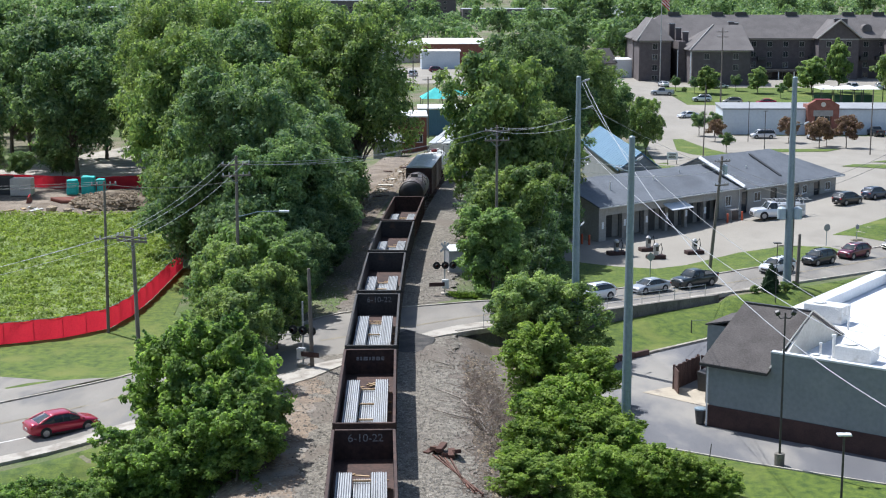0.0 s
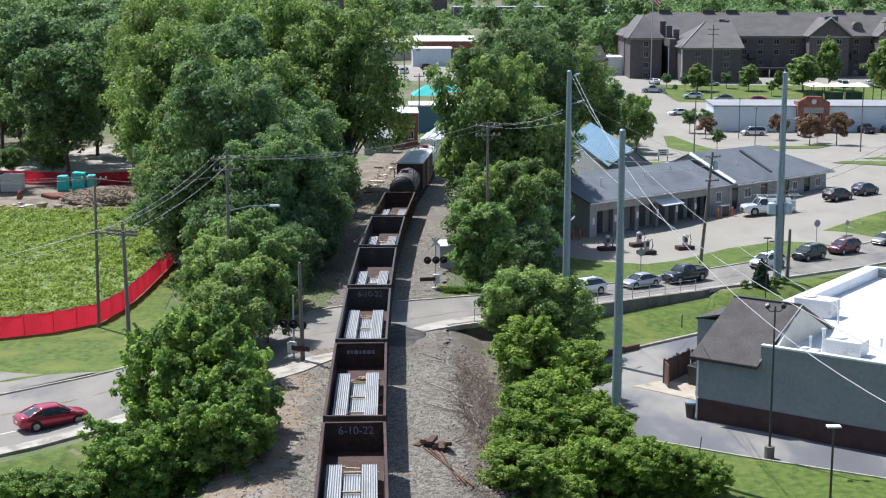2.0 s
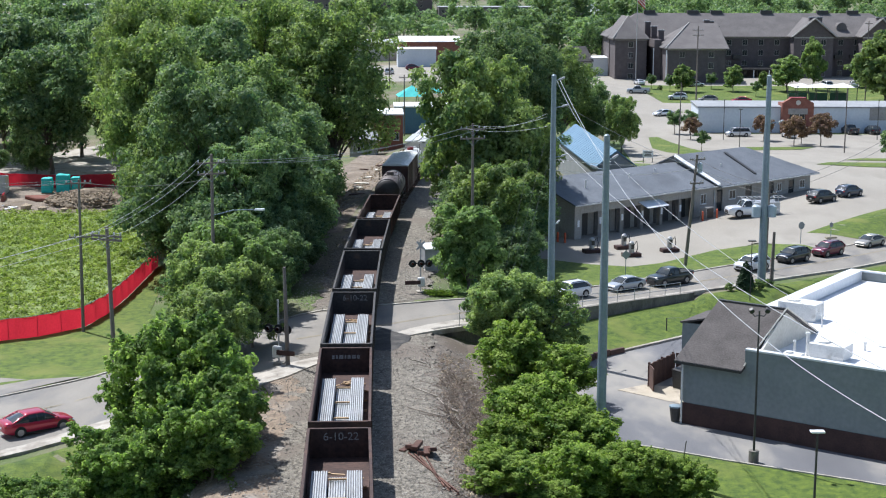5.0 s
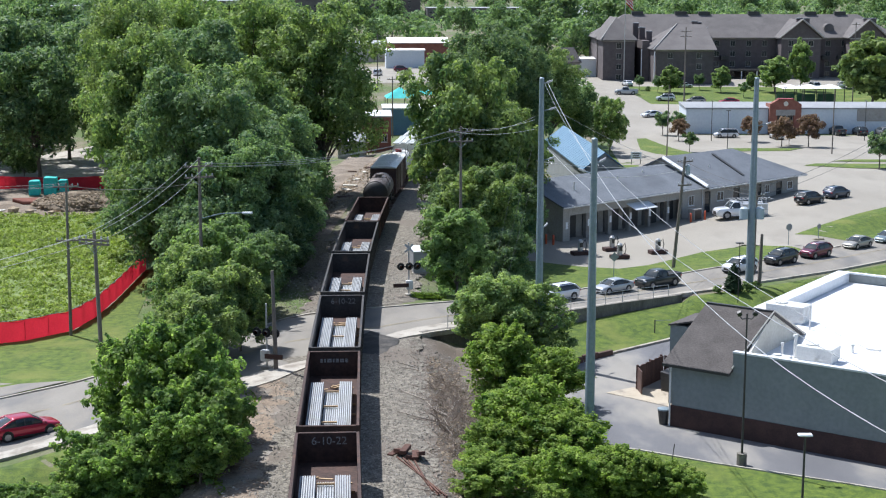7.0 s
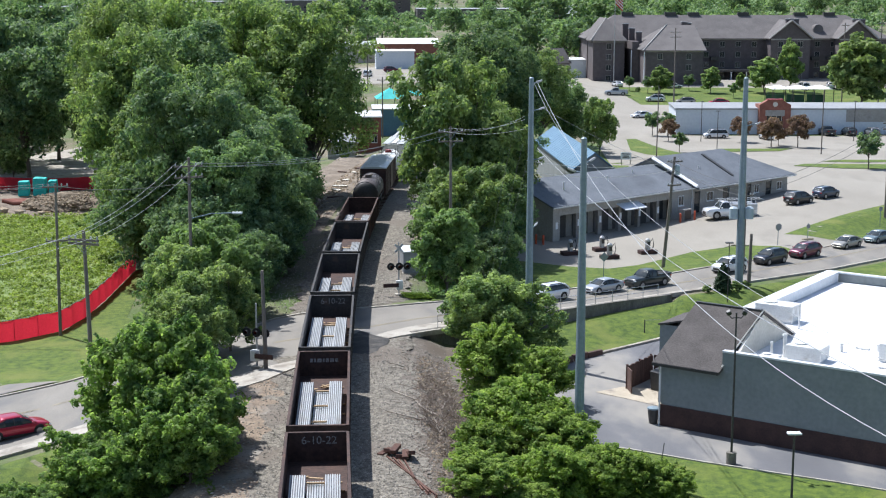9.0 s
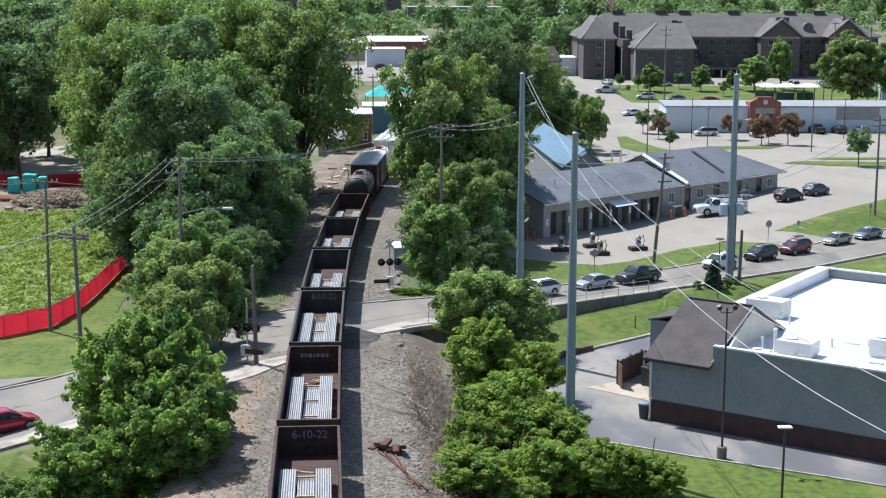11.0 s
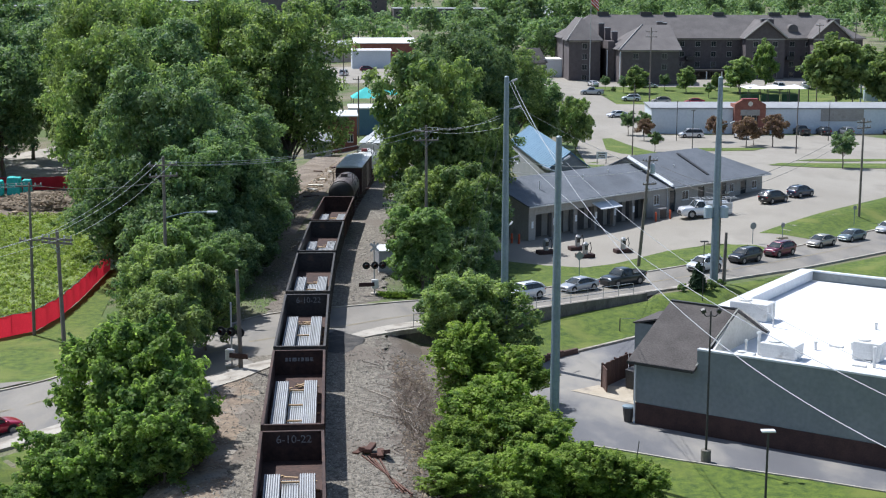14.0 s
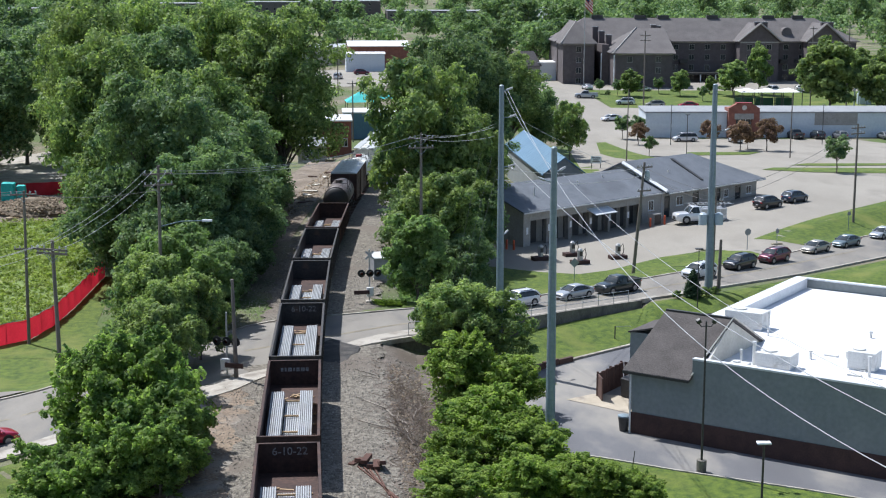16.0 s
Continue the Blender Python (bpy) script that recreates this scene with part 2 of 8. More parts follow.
def road_gap(x, y):
    """Distance from the road's centre line, positive on its far side."""
    x, y = np.asarray(x, float), np.asarray(y, float)
    best = np.full(np.broadcast(x, y).shape, 1e9)
    side = np.ones_like(best)
    for (ax, ay), (bx, by) in zip(ROAD, ROAD[1:]):
        dx, dy = bx - ax, by - ay
        t = np.clip(((x - ax) * dx + (y - ay) * dy) / (dx * dx + dy * dy), 0, 1)
        ex, ey = x - ax - t * dx, y - ay - t * dy
        d = np.hypot(ex, ey)
        s = np.where(dx * ey - dy * ex >= 0, 1.0, -1.0)
        side = np.where(d < best, s, side)
        best = np.minimum(d, best)
    return best * side


def land(x, y):
    x, y = np.asarray(x, float), np.asarray(y, float)
    z = -2.5 - 0.4 * step(0, -20, x) - 0.8 * step(200, 300, y) + 3.2 * step(310, 440, y) + 10.0 * step(500, 1500, y)
    z = z + 1.9 * step(26, 58, x) * step(120, 160, y) * (1 - step(215, 290, y))
    d = np.abs(x - track_x(y))
    z = z + (-0.25 - z) * (1 - step(5.5, 13.0, d)) * (1 - step(240, 300, y))
    g = road_gap(x, y)
    wx, wy = zip(*WALL)
    wall = (g < 0) & (x > 1.2) & (x < 26.0)
    drop = np.interp(x, wx, wy) - y
    z = z + np.where((g < 0) & (x > 5) & (x < 33), np.interp(x, (6, 14, 26, 33), (0.2, 0.75, 1.2, 0.6)) * (1 - step(0.4, 8.5, drop)), 0)
    w = np.where(wall, step(1.3, 1.9, y - np.interp(x, wx, wy)), 1 - step(np.where((g < 0) & (x > 5), np.interp(x, (25, 36), (4.3, 5.8)), np.where(g < 0, np.interp(x, (-12, 2), (10.8, 6.2)), np.interp(x, (-12, -8, 0, 4), (5.8, 8.0, 8.0, 5.8)))), np.where((g < 0) & (x > 5), np.interp(x, (25, 36), (6.8, 10.0)), np.where(g < 0, np.interp(x, (-12, 2), (15.0, 10.5)), 11.0)), np.abs(g)))
    w = w * (1 - step(100, 140, np.abs(x)))
    return z + (road_z(x) - 0.10 - z) * w


def zat(x, y):
    return float(land(x, y))


def drape(name, outline, material, lift, cell=3.0, label="", kind="structure", parent=None, height=None):
    """A sheet of ground with that outline, laid on the land."""
    bm = bmesh.new()
    vs = [bm.verts.new((x, y, 0)) for x, y in outline]
    bm.faces.new(vs)
    xs, ys = [p[0] for p in outline], [p[1] for p in outline]
    for lo, hi, k in ((min(xs), max(xs), 0), (min(ys), max(ys), 1)):
        c = lo + cell
        while c < hi:
            n = [0, 0, 0]
            n[k] = 1
            co = [0, 0, 0]
            co[k] = c
            bmesh.ops.bisect_plane(bm, geom=bm.verts[:] + bm.edges[:] + bm.faces[:], plane_co=co, plane_no=n)
            c += cell
    bmesh.ops.triangulate(bm, faces=bm.faces[:])
    f = height or land
    for v in bm.verts:
        v.co.z = float(f(v.co.x, v.co.y)) + lift
    for fc in bm.faces:
        if fc.normal.z < 0:
            fc.normal_flip()
    ob = part(name, bm, material, parent)
    if not parent:
        tagged(ob, label, name.split("_")[0], kind=kind)
    return ob


def ribbon(name, line, lo, hi, material, lift, label="", height=None, every=2.0, category="", skirt=0.0, wobble=0.0):
    """A strip along a line of ground points, from lo to hi metres to the left of it."""
    pts = []
    for (ax, ay), (bx, by) in zip(line, line[1:]):
        k = max(1, int(math.hypot(bx - ax, by - ay) / every))
        pts += [(ax + (bx - ax) * i / k, ay + (by - ay) * i / k) for i in range(k)]
    pts.append(line[-1])
    verts, faces = [], []
    m = 6 if callable(lo) else max(1, int(abs(hi - lo) / 1.1))
    for i, (x, y) in enumerate(pts):
        a, b = pts[max(0, i - 2)], pts[min(len(pts) - 1, i + 2)]
        l = math.hypot(b[0] - a[0], b[1] - a[1])
        nx, ny = -(b[1] - a[1]) / l, (b[0] - a[0]) / l
        for j in range(m + 1):
            o0, o1 = (lo(x), hi(x)) if callable(lo) else (lo, hi)
            o = o0 + (o1 - o0) * j / m
            if wobble and j in (0, m):
                o += wobble * (math.sin(y * 1.3 + j) + 0.7 * math.sin(y * 3.1 + 2 * j) + 0.5 * math.sin(y * 0.47)) / 2
            px, py = x + nx * o, y + ny * o
            verts.append((px, py, float((height or land)(px, py)) + lift))
    for i in range(len(pts) - 1):
        for j in range(m):
            a = i * (m + 1) + j
            faces.append((a, a + m + 1, a + m + 2, a + 1))
    if skirt:
        row = len(verts)
        for i in range(len(pts)):
            for j in (0, m):
                x, y, z = verts[i * (m + 1) + j]
                verts.append((x, y, z - skirt))
        for i in range(len(pts) - 1):
            for k, j in ((0, 0), (1, m)):
                a, b = i * (m + 1) + j, (i + 1) * (m + 1) + j
                c, d = row + 2 * i + k, row + 2 * i + 2 + k
                faces.append((a, c, d, b) if k == 0 else (a, b, d, c))
    me = raw(name, verts, faces)
    if faces and me.polygons[0].normal.z < 0:
        me.flip_normals()
    ob = part(name, me, material)
    return tagged(ob, label, category or name.replace("_", " "), kind="structure")

# ---- ground, road, track bed ----
def axis(spans):
    out = []
    for a, b, d in spans:
        out += list(np.arange(a, b, d))
    return np.array(out + [spans[-1][1]])


gx = axis([(-2500, -300, 200), (-300, -70, 10), (-70, 70, 1.4), (70, 200, 8), (200, 2500, 200)])
gy = axis([(-300, 40, 17), (40, 175, 1.4), (175, 260, 3), (260, 560, 12), (560, 1600, 100), (1600, 4200, 260)])
GX, GY = np.meshgrid(gx, gy)
GZ = land(GX, GY)
nxg = len(gx)
ground_me = raw("ground", np.stack([GX, GY, GZ], -1).reshape(-1, 3),
                [(j * nxg + i, j * nxg + i + 1, (j + 1) * nxg + i + 1, (j + 1) * nxg + i) for j in range(len(gy) - 1) for i in range(nxg - 1)])
tagged(part("ground", ground_me, M["soil"], smooth=True), "earth with sparse grass, scrub and leaf litter", "ground", kind="structure")


def road_h(x, y):
    return road_z(x)


ribbon("road", ROAD, lambda x: -near_half(x), half, M["asphalt"], 0.0, "worn grey asphalt road over the level crossing", road_h)
for side in (1, -1):
    ribbon("kerb", ROAD[:13], (half if side > 0 else lambda x: -near_half(x)), (lambda x: half(x) + 0.2) if side > 0 else (lambda x: -near_half(x) - 0.25), M["concrete"], 0.10, "pale concrete kerb along the road", road_h, skirt=0.5)
ribbon("pavement", ROAD[1:10], lambda x: -near_half(x) - 0.26, lambda x: -path_edge(x), M["concrete"], 0.10, "pale concrete footpath beside the road", road_h, skirt=0.4)
for o in (-0.16, 0.04):
    ribbon("centre_line", ROAD[1:12], o, o + 0.11, M["paint_yellow"], 0.012, "worn yellow double line along the road", road_h, category="road marking")
ribbon("edge_line", ROAD[1:4], -4.5, -4.36, M["paint_white"], 0.012, "worn white edge line along the road", road_h, category="road marking")
drape("stop_line", [(-13.4, 105.4), (-12.9, 105.7), (-15.4, 109.5), (-15.9, 109.2)], M["paint_white"], 0.014, 1.0, "worn white stop line before the crossing", height=road_h)
drape("stop_line", [(4.3, 127.4), (4.8, 127.8), (7.0, 124.9), (6.5, 124.5)], M["paint_white"], 0.014, 1.0, "worn white stop line before the crossing", height=road_h)
TRACK = [(float(track_x(y)), float(y)) for y in range(20, 300, 4)]


def bed_h(x, y):
    return np.where(np.abs(road_gap(x, y) - 1.2) < 5.4, road_z(x) - 0.3, np.maximum(land(x, y), -1.4))


drape("asphalt_patch", [(-4.6, 113.2), (-2.9, 116.3), (-1.9, 115.0), (-1.2, 114.3), (-0.6, 113.6), (-0.75, 112.2), (-1.3, 111.4), (-1.5, 110.2), (-2.1, 109.1), (-3.3, 109.5)],
      M["asphalt_dark"], 0.0, 0.7, "dark crumbling asphalt ramp beside the rails", height=lambda x, y: 0.035 + 0.115 * step(-6.2, -5.0, road_gap(x, y)))
ribbon("track_bed", TRACK, 3.7, -6.4, M["gravel"], 0.12, "pale crushed-stone ballast along the railway track", bed_h, 0.5, wobble=0.55)
ribbon("dirt_strip", TRACK[:25], -5.4, -11.5, M["gravelly"], 0.105, "bare gravelly earth with dead twigs beside the ballast", bed_h)
ribbon("dirt_strip", TRACK[:22], 2.8, 8.4, M["tan_earth"], 0.115, "bare gravelly earth beside the ballast", bed_h)
ribbon("dirt_strip", TRACK[36:58], 4.3, 13.5, M["dirt"], 0.06, "bare brown earth slope with scattered debris", bed_h)
for o in (0.7525, -0.7525):
    ribbon("rail", TRACK, o - 0.04, o + 0.04, M["rust"], 0.31, "steel rail worn bright on its head", lambda x, y: 0 * x - 0.25, category="rail")

drape("lawn", [(-60, 80), (-46, 93), (-31, 104), (-19, 113), (-13, 117.5), (-16, 121), (-25, 135), (-26.6, 157), (-28.0, 157), (-28.4, 140), (-29.6, 129.6), (-36.5, 124), (-60, 116)],
      M["grass"], 0.05, 4, "mown green lawn between fence and road")
drape("driveway", [(-60, 82.5), (-31.2, 104.6), (-25.6, 109.8), (-27, 110.8), (-36, 113.2), (-60, 112)], M["asphalt"], 0.10, 3, "grey asphalt driveway joining the road")
drape("lawn", [(-60, 60), (-60, 65.5), (-31, 85.2), (-24, 90.0), (-12.8, 97.0), (-14.5, 90), (-15, 60)], M["grass"], 0.10, 1.6, "green lawn beside the footpath")
drape("field", [(-95, 118), (-60, 117), (-36.8, 124.6), (-30.2, 130), (-29.2, 140), (-28.8, 158), (-34, 180), (-38, 196), (-95, 192)], M["weeds"], 0.05, 5, "overgrown field of pale green weeds")
drape("building_site", [(-95, 192), (-38, 196), (-34, 226), (-95, 224)], M["dirt"], 0.06, 5, "bare trampled earth on a building site")
drape("gravel_yard", [(-80, 232), (-36, 230), (-30, 244), (-36, 290), (-60, 290)], M["concrete"], 0.05, 6, "pale gravel yard behind the trees")

drape("lawn", [(14.5, 116.6), (23.5, 124.6), (29.5, 131.0), (36, 139.5), (25.2, 132.9), (19.6, 129.8), (14.6, 126.5), (9.0, 121.8)], M["grass"], 0.09, 1.0, "sloping green lawn below the retaining wall")
drape("driveway", [(9.5, 96), (12.0, 94.6), (15.2, 93.2), (19.6, 90.4), (27, 86.3), (60, 66), (70, 78), (46, 128), (34, 134), (29.5, 130.8), (23.6, 124.4), (14.4, 116.4), (11.5, 112)],
      M["drive"], 0.05, 3, "patched asphalt drive round the restaurant")
drape("lawn", [(10, 95.5), (12.0, 94.4), (15.2, 93.0), (19.6, 90.2), (27, 86.1), (60, 65.8), (60, 40), (8, 40), (6, 80)], M["grass"], 0.06, 4, "green lawn beside the drive")
drape("lawn", [(24.8, 131.6), (29.7, 131.2), (34, 134.2), (46, 128.3), (60, 118), (96, 160), (96, 198), (58, 158.8), (45, 147.4), (37, 140.8), (30, 135.6), (26.6, 133.7)], M["grass"], 0.095, 1.0, "green verge beside the road")
drape("car_park", [(10, 147.0), (31.5, 160.5), (45.5, 172.5), (49.5, 172.5), (52.5, 175.5), (90, 214), (120, 262), (100, 302), (44, 304), (36, 250), (20, 185), (8, 175)],
      M["lot"], 0.05, 4, "pale worn asphalt car park with darker patches")
drape("lawn", [(3.0, 128.4), (10, 132.4), (17, 137.0), (29, 145.8), (40.5, 155.0), (43.6, 158.0), (42.6, 161.6), (40.2, 164.6), (36.5, 164.8), (33.0, 163.6), (29.5, 160.6), (26, 157.2), (22.5, 155.2), (18.3, 156.6), (14.9, 158.9), (11.5, 161.3), (8.5, 158), (6, 148), (4, 138)], M["grass"], 0.14, 1.4, "green verge between road and car park")
drape("lawn", [(45.0, 169.6), (48.5, 167.2), (51.0, 165.6), (56, 170.0), (90, 204.4), (90, 216), (59.3, 184.5)], M["grass"], 0.14, 1.4, "green verge between road and car park")
drape("car_park", [(40.3, 164.7), (43.0, 160.6), (43.8, 157.8), (50.2, 163.8), (62, 186), (45.3, 172.8), (38, 166.4)], M["lot"], 0.12, 1.4, "pale asphalt entrance to the car park")
drape("street", [(36, 250), (40, 304), (42, 340), (45, 372), (45, 412), (58, 412), (60, 366), (190, 356), (190, 342), (70, 350), (60, 330), (56, 300), (50, 262)], M["lot"], 0.09, 6, "pale asphalt street behind the shops")
drape("lawn", [(43.2, 274), (44.5, 265), (48, 258), (52, 260), (50, 274), (47.8, 297), (45.8, 296)], M["grass"], 0.12, 4, "green traffic island in the car park")
drape("lawn", [(24, 236), (38, 240), (40, 262), (34, 272), (24, 262)], M["grass"], 0.05, 4, "green lawn beside the house")
drape("lawn", [(60, 364), (190, 354), (190, 402), (60, 408)], M["grass"], 0.08, 6, "green lawn before the apartment block")
drape("car_park", [(44, 404), (230, 396), (230, 445), (44, 445)], M["lot"], 0.05, 8, "pale car park beside the apartment block")
drape("yard", [(-14, 420), (10, 420), (14, 500), (-20, 500)], M["lot"], 0.06, 8, "pale gravel yard before the workshops")
drape("lawn", [(63, 234), (66, 238), (84, 236), (100, 232), (100, 224), (84, 226.5), (70, 229)], M["grass"], 0.12, 2, "green traffic island in the car park")
drape("lawn", [(70, 243), (74, 247), (100, 246), (100, 243), (76, 241)], M["grass"], 0.12, 2, "green traffic island in the car park")
drape("lawn", [(58, 268), (70, 270), (74, 276), (60, 276)], M["grass"], 0.12, 4, "green traffic island with small trees")

# ---- trees ----
def leaf_cloud(name, centres, radii, leaf, count, seed, flat=0.8, tri=False, lift=0.45):
    """Leaf clumps, folded diamonds or plain triangles, gathered on the upper outsides of many small tufts."""
    rng = np.random.default_rng(seed)
    c, r = np.array(centres, float), np.array(radii, float)
    pick = rng.choice(len(r), count, p=r ** 2 / (r ** 2).sum())
    d = rng.normal(size=(count, 3))
    d[:, 2] += lift
    d /= np.linalg.norm(d, axis=1)[:, None]
    depth = np.where(rng.random(count) < 0.18, rng.uniform(0.3, 0.85, count), rng.normal(0.96, 0.10, count))
    depth = np.where(rng.random(count) < 0.05, rng.uniform(1.08, 1.4, count), depth)
    pos = c[pick] + d * (r[pick] * depth)[:, None] * np.array([1, 1, flat])
    n = count
    nor = d * 0.85 + rng.normal(size=(n, 3)) * 0.42 + np.array([-0.05, 0.0, 0.35])
    nor /= np.linalg.norm(nor, axis=1)[:, None]
    t = np.cross(nor, rng.normal(size=(n, 3)))
    t /= np.linalg.norm(t, axis=1)[:, None]
    b = np.cross(nor, t)
    s = leaf * rng.uniform(0.45, 1.5, (n, 1))
    if tri:
        cut = np.stack([pos - t * s * 0.55 - b * s * 0.3, pos + t * s * 0.62, pos - t * s * 0.2 + b * s * 0.55], 1)
    else:
        cut = np.stack([pos - t * s * 0.62, pos - b * s * 0.40 + nor * s * 0.12, pos + t * s * 0.62, pos + b * s * 0.40 + nor * s * 0.12], 1)
    k = cut.shape[1]
    me = bpy.data.meshes.new(name)
    me.vertices.add(k * n)
    me.vertices.foreach_set("co", cut.reshape(-1))
    me.loops.add(k * n)
    me.loops.foreach_set("vertex_index", np.arange(k * n, dtype=np.int32))
    me.polygons.add(n)
    me.polygons.foreach_set("loop_start", np.arange(0, k * n, k, dtype=np.int32))
    me.update(calc_edges=True)
    return me


def tree(label, height, radius, trunk_h, material, leaf=0.4, count=6000, tufts=60, seed=1, trunk_r=None, group="", ragged=0.3, name="tree", tuft=0.24, shoots=0.0, lobes=11, tri=True, bough=(0.26, 0.42)):
    """One tree standing at the origin: trunk with limbs, and a crown of separate boughs, each carrying many leaf tufts."""
    rng = np.random.default_rng(seed)
    e = thing(name, Matrix.Identity(4), label, "tree" if name == "tree" else name, group)
    ch = (height - trunk_h) / 2
    cz = trunk_h + ch
    size = min(radius, ch * 1.1)
    boughs = [(Vector((0, 0, cz)), size * 0.50), (Vector((0, 0, cz + ch * 0.55)), size * 0.40)]
    for i in range(lobes):
        u = 0.92 - 1.80 * (i + 0.5) / lobes
        a = i * 2.39996 + rng.uniform(-0.5, 0.5)
        w = math.sqrt(max(0.05, 1 - u * u))
        k = rng.uniform(1 - ragged, 1.05)
        boughs.append((Vector((radius * 0.78 * w * math.cos(a) * k, radius * 0.78 * w * math.sin(a) * k, cz + ch * 0.78 * u * rng.uniform(0.85, 1.1))), size * rng.uniform(*bough)))
    cs, rs = [], []
    weight = np.array([r * r for c, r in boughs])
    for i in range(tufts):
        c, r = boughs[rng.choice(len(boughs), p=weight / weight.sum())]
        d = Vector(rng.normal(size=3))
        d.z += 0.45
        d.normalize()
        q = c + Vector((d.x, d.y, d.z * 0.75)) * r * rng.uniform(0.72, 1.05)
        q.z = max(q.z, trunk_h * 0.5 + 0.1)
        cs.append(tuple(q))
        rs.append(size * tuft * rng.uniform(0.5, 1.1))
        if shoots and d.z > 0.2 and rng.random() < shoots:
            base = rs[-1]
            for j in range(1, 4):
                q = Vector((q.x * 1.05, q.y * 1.05, q.z + base * 0.65))
                cs.append(tuple(q))
                rs.append(base * (0.75 - 0.17 * j))
    for c, r in boughs:
        cs.append(tuple(c))
        rs.append(r * 0.6)
    part("crown", leaf_cloud("crown", cs, rs, leaf, count, seed, tri=tri), material, e)
    bm = bmesh.new()
    tr = trunk_r or 0.015 * height
    tube(bm, [(0, 0, -0.4), (0.01 * height, 0, trunk_h * 0.6), (-0.015 * height, 0.015 * height, trunk_h + ch * 0.5), (0, 0, trunk_h + ch * 1.5)],
         [tr * 1.35, tr, tr * 0.7, tr * 0.2], 8)
    for c0, _ in boughs[1:]:
        z0 = trunk_h * 0.8 + (c0.z - trunk_h * 0.8) * 0.35
        z0 = max(0.2, z0)
        tube(bm, [(0, 0, z0), (c0.x * 0.5, c0.y * 0.5, (z0 + c0.z) / 2 + 0.05 * height), tuple(c0)], [tr * 0.45, tr * 0.3, tr * 0.1], 5)
    part("trunk", bm, M["bark"], e)
    return e


def grove(proto, spots):
    """Plants a tree and its copies: x, y, scale, height factor."""
    for i, (x, y, s, *rest) in enumerate(spots):
        tall = rest[0] if rest else 1.0
        m = Matrix.Translation((x, y, zat(x, y))) @ Matrix.Rotation(i * 2.1 + 0.4, 4, "Z") @ Matrix.Diagonal((s, s, s * tall, 1))
        if i == 0:
            proto.matrix_world = m
        else:
            copy_thing(proto, m)


BIG = "tall broad deciduous tree with dense mid-green leaves"
BESIDE, SCRUB, AFAR, YOUNG = "trees beside the railway", "scrub trees along the embankment", "distant trees", "young trees in the car park"
grove(tree(BIG, 24, 8.6, 7.0, M["leaf_dark"], 0.34, 44000, 330, 3, tuft=0.15, group=BESIDE, lobes=26),
      [(-27, 190, 1.0, 1.06), (13.4, 202, 0.85, 1.12)])
grove(tree(BIG, 24, 8.6, 2.5, M["leaf"], 0.34, 44000, 330, 14, tuft=0.15, group=BESIDE, ragged=0.45, lobes=26),
      [(-11.2, 197, 1.04, 1.08), (-38, 210, 1.0, 1.08), (-21, 204, 1.0, 1.08), (26, 270, 0.75, 0.95), (-32, 226, 1.05, 1.05)])
grove(tree(BIG, 20, 7.6, 2.0, M["leaf"], 0.32, 42000, 320, 8, tuft=0.15, group=BESIDE, ragged=0.4, lobes=26),
      [(-19.5, 170, 1.0, 1.15), (-31, 178, 1.05, 1.1), (11.7, 178, 0.75), (-25, 160, 0.85, 1.0)])
grove(tree(BIG, 20, 7.4, 1.5, M["leaf_dark"], 0.32, 40000, 320, 9, tuft=0.15, group=BESIDE, ragged=0.4, lobes=26),
      [(-15.8, 166, 0.85, 1.05), (17, 212, 0.75), (-15.6, 142.5, 0.9, 1.0), (-20.5, 148, 1.1, 1.15), (32, 274, 0.7)])
grove(tree("deciduous tree with dark green leaves and a bare lower trunk", 21, 8.4, 2.6, M["leaf_dark"], 0.46, 24000, 260, 11, tuft=0.16, group=BESIDE, ragged=0.4, lobes=24),
      [(-57, 230, 1.0, 1.05), (-72, 220, 0.95), (-47, 242, 1.0, 1.1), (-84, 235, 1.1), (-66, 250, 1.1, 1.1), (-80, 206, 0.9), (-52, 262, 1.1, 1.1), (-76, 262, 1.1), (-90, 218, 1.0), (-40, 268, 1.1), (-58, 284, 1.2)])
grove(tree("deciduous tree with fresh green leaves", 15, 5.8, 1.2, M["leaf"], 0.30, 36000, 300, 5, tuft=0.15, group=BESIDE, lobes=22),
      [(-17, 150, 1.05, 1.05), (6.8, 170, 1.15, 1.2), (6.5, 148, 0.75, 1.0), (-22.5, 156, 0.8, 1.1), (36.0, 263, 0.50, 1.35), (9.5, 160, 0.7)])
grove(tree("deciduous tree with dark green leaves", 10, 4.8, 0.5, M["leaf_dark"], 0.27, 17000, 200, 21, tuft=0.17, group=BESIDE, lobes=18),
      [(-17.6, 139, 1.15), (-17, 131, 0.8), (11.0, 158, 0.75), (-20, 140, 0.9), (-16, 155, 1.45), (11.8, 168, 0.65), (-16.2, 147, 1.4), (-24, 150, 1.1), (-28, 165, 1.2), (-17.5, 178, 1.2), (-15.2, 186, 1.15), (-13.0, 176, 0.8), (-22, 188, 1.2), (9, 152, 0.8), (5.5, 160, 0.8), (9.5, 143, 0.6), (12.8, 182, 0.85), (-15.8, 127.5, 0.7), (-12.9, 134, 0.58), (-12.2, 141, 0.65), (-11.9, 148, 0.65), (-12.4, 157, 0.6), (-61, 237, 0.5, 0.9), (-67, 235, 0.45, 0.9), (-73, 238, 0.55), (-79, 234, 0.5), (-85, 238, 0.6), (-92, 236, 0.6), (-64, 243, 0.6), (-43, 236, 0.4), (-38.5, 206, 0.42, 0.9), (-35.5, 200, 0.4, 0.9)])
near_label = "bushy young tree with dense bright green leaves"
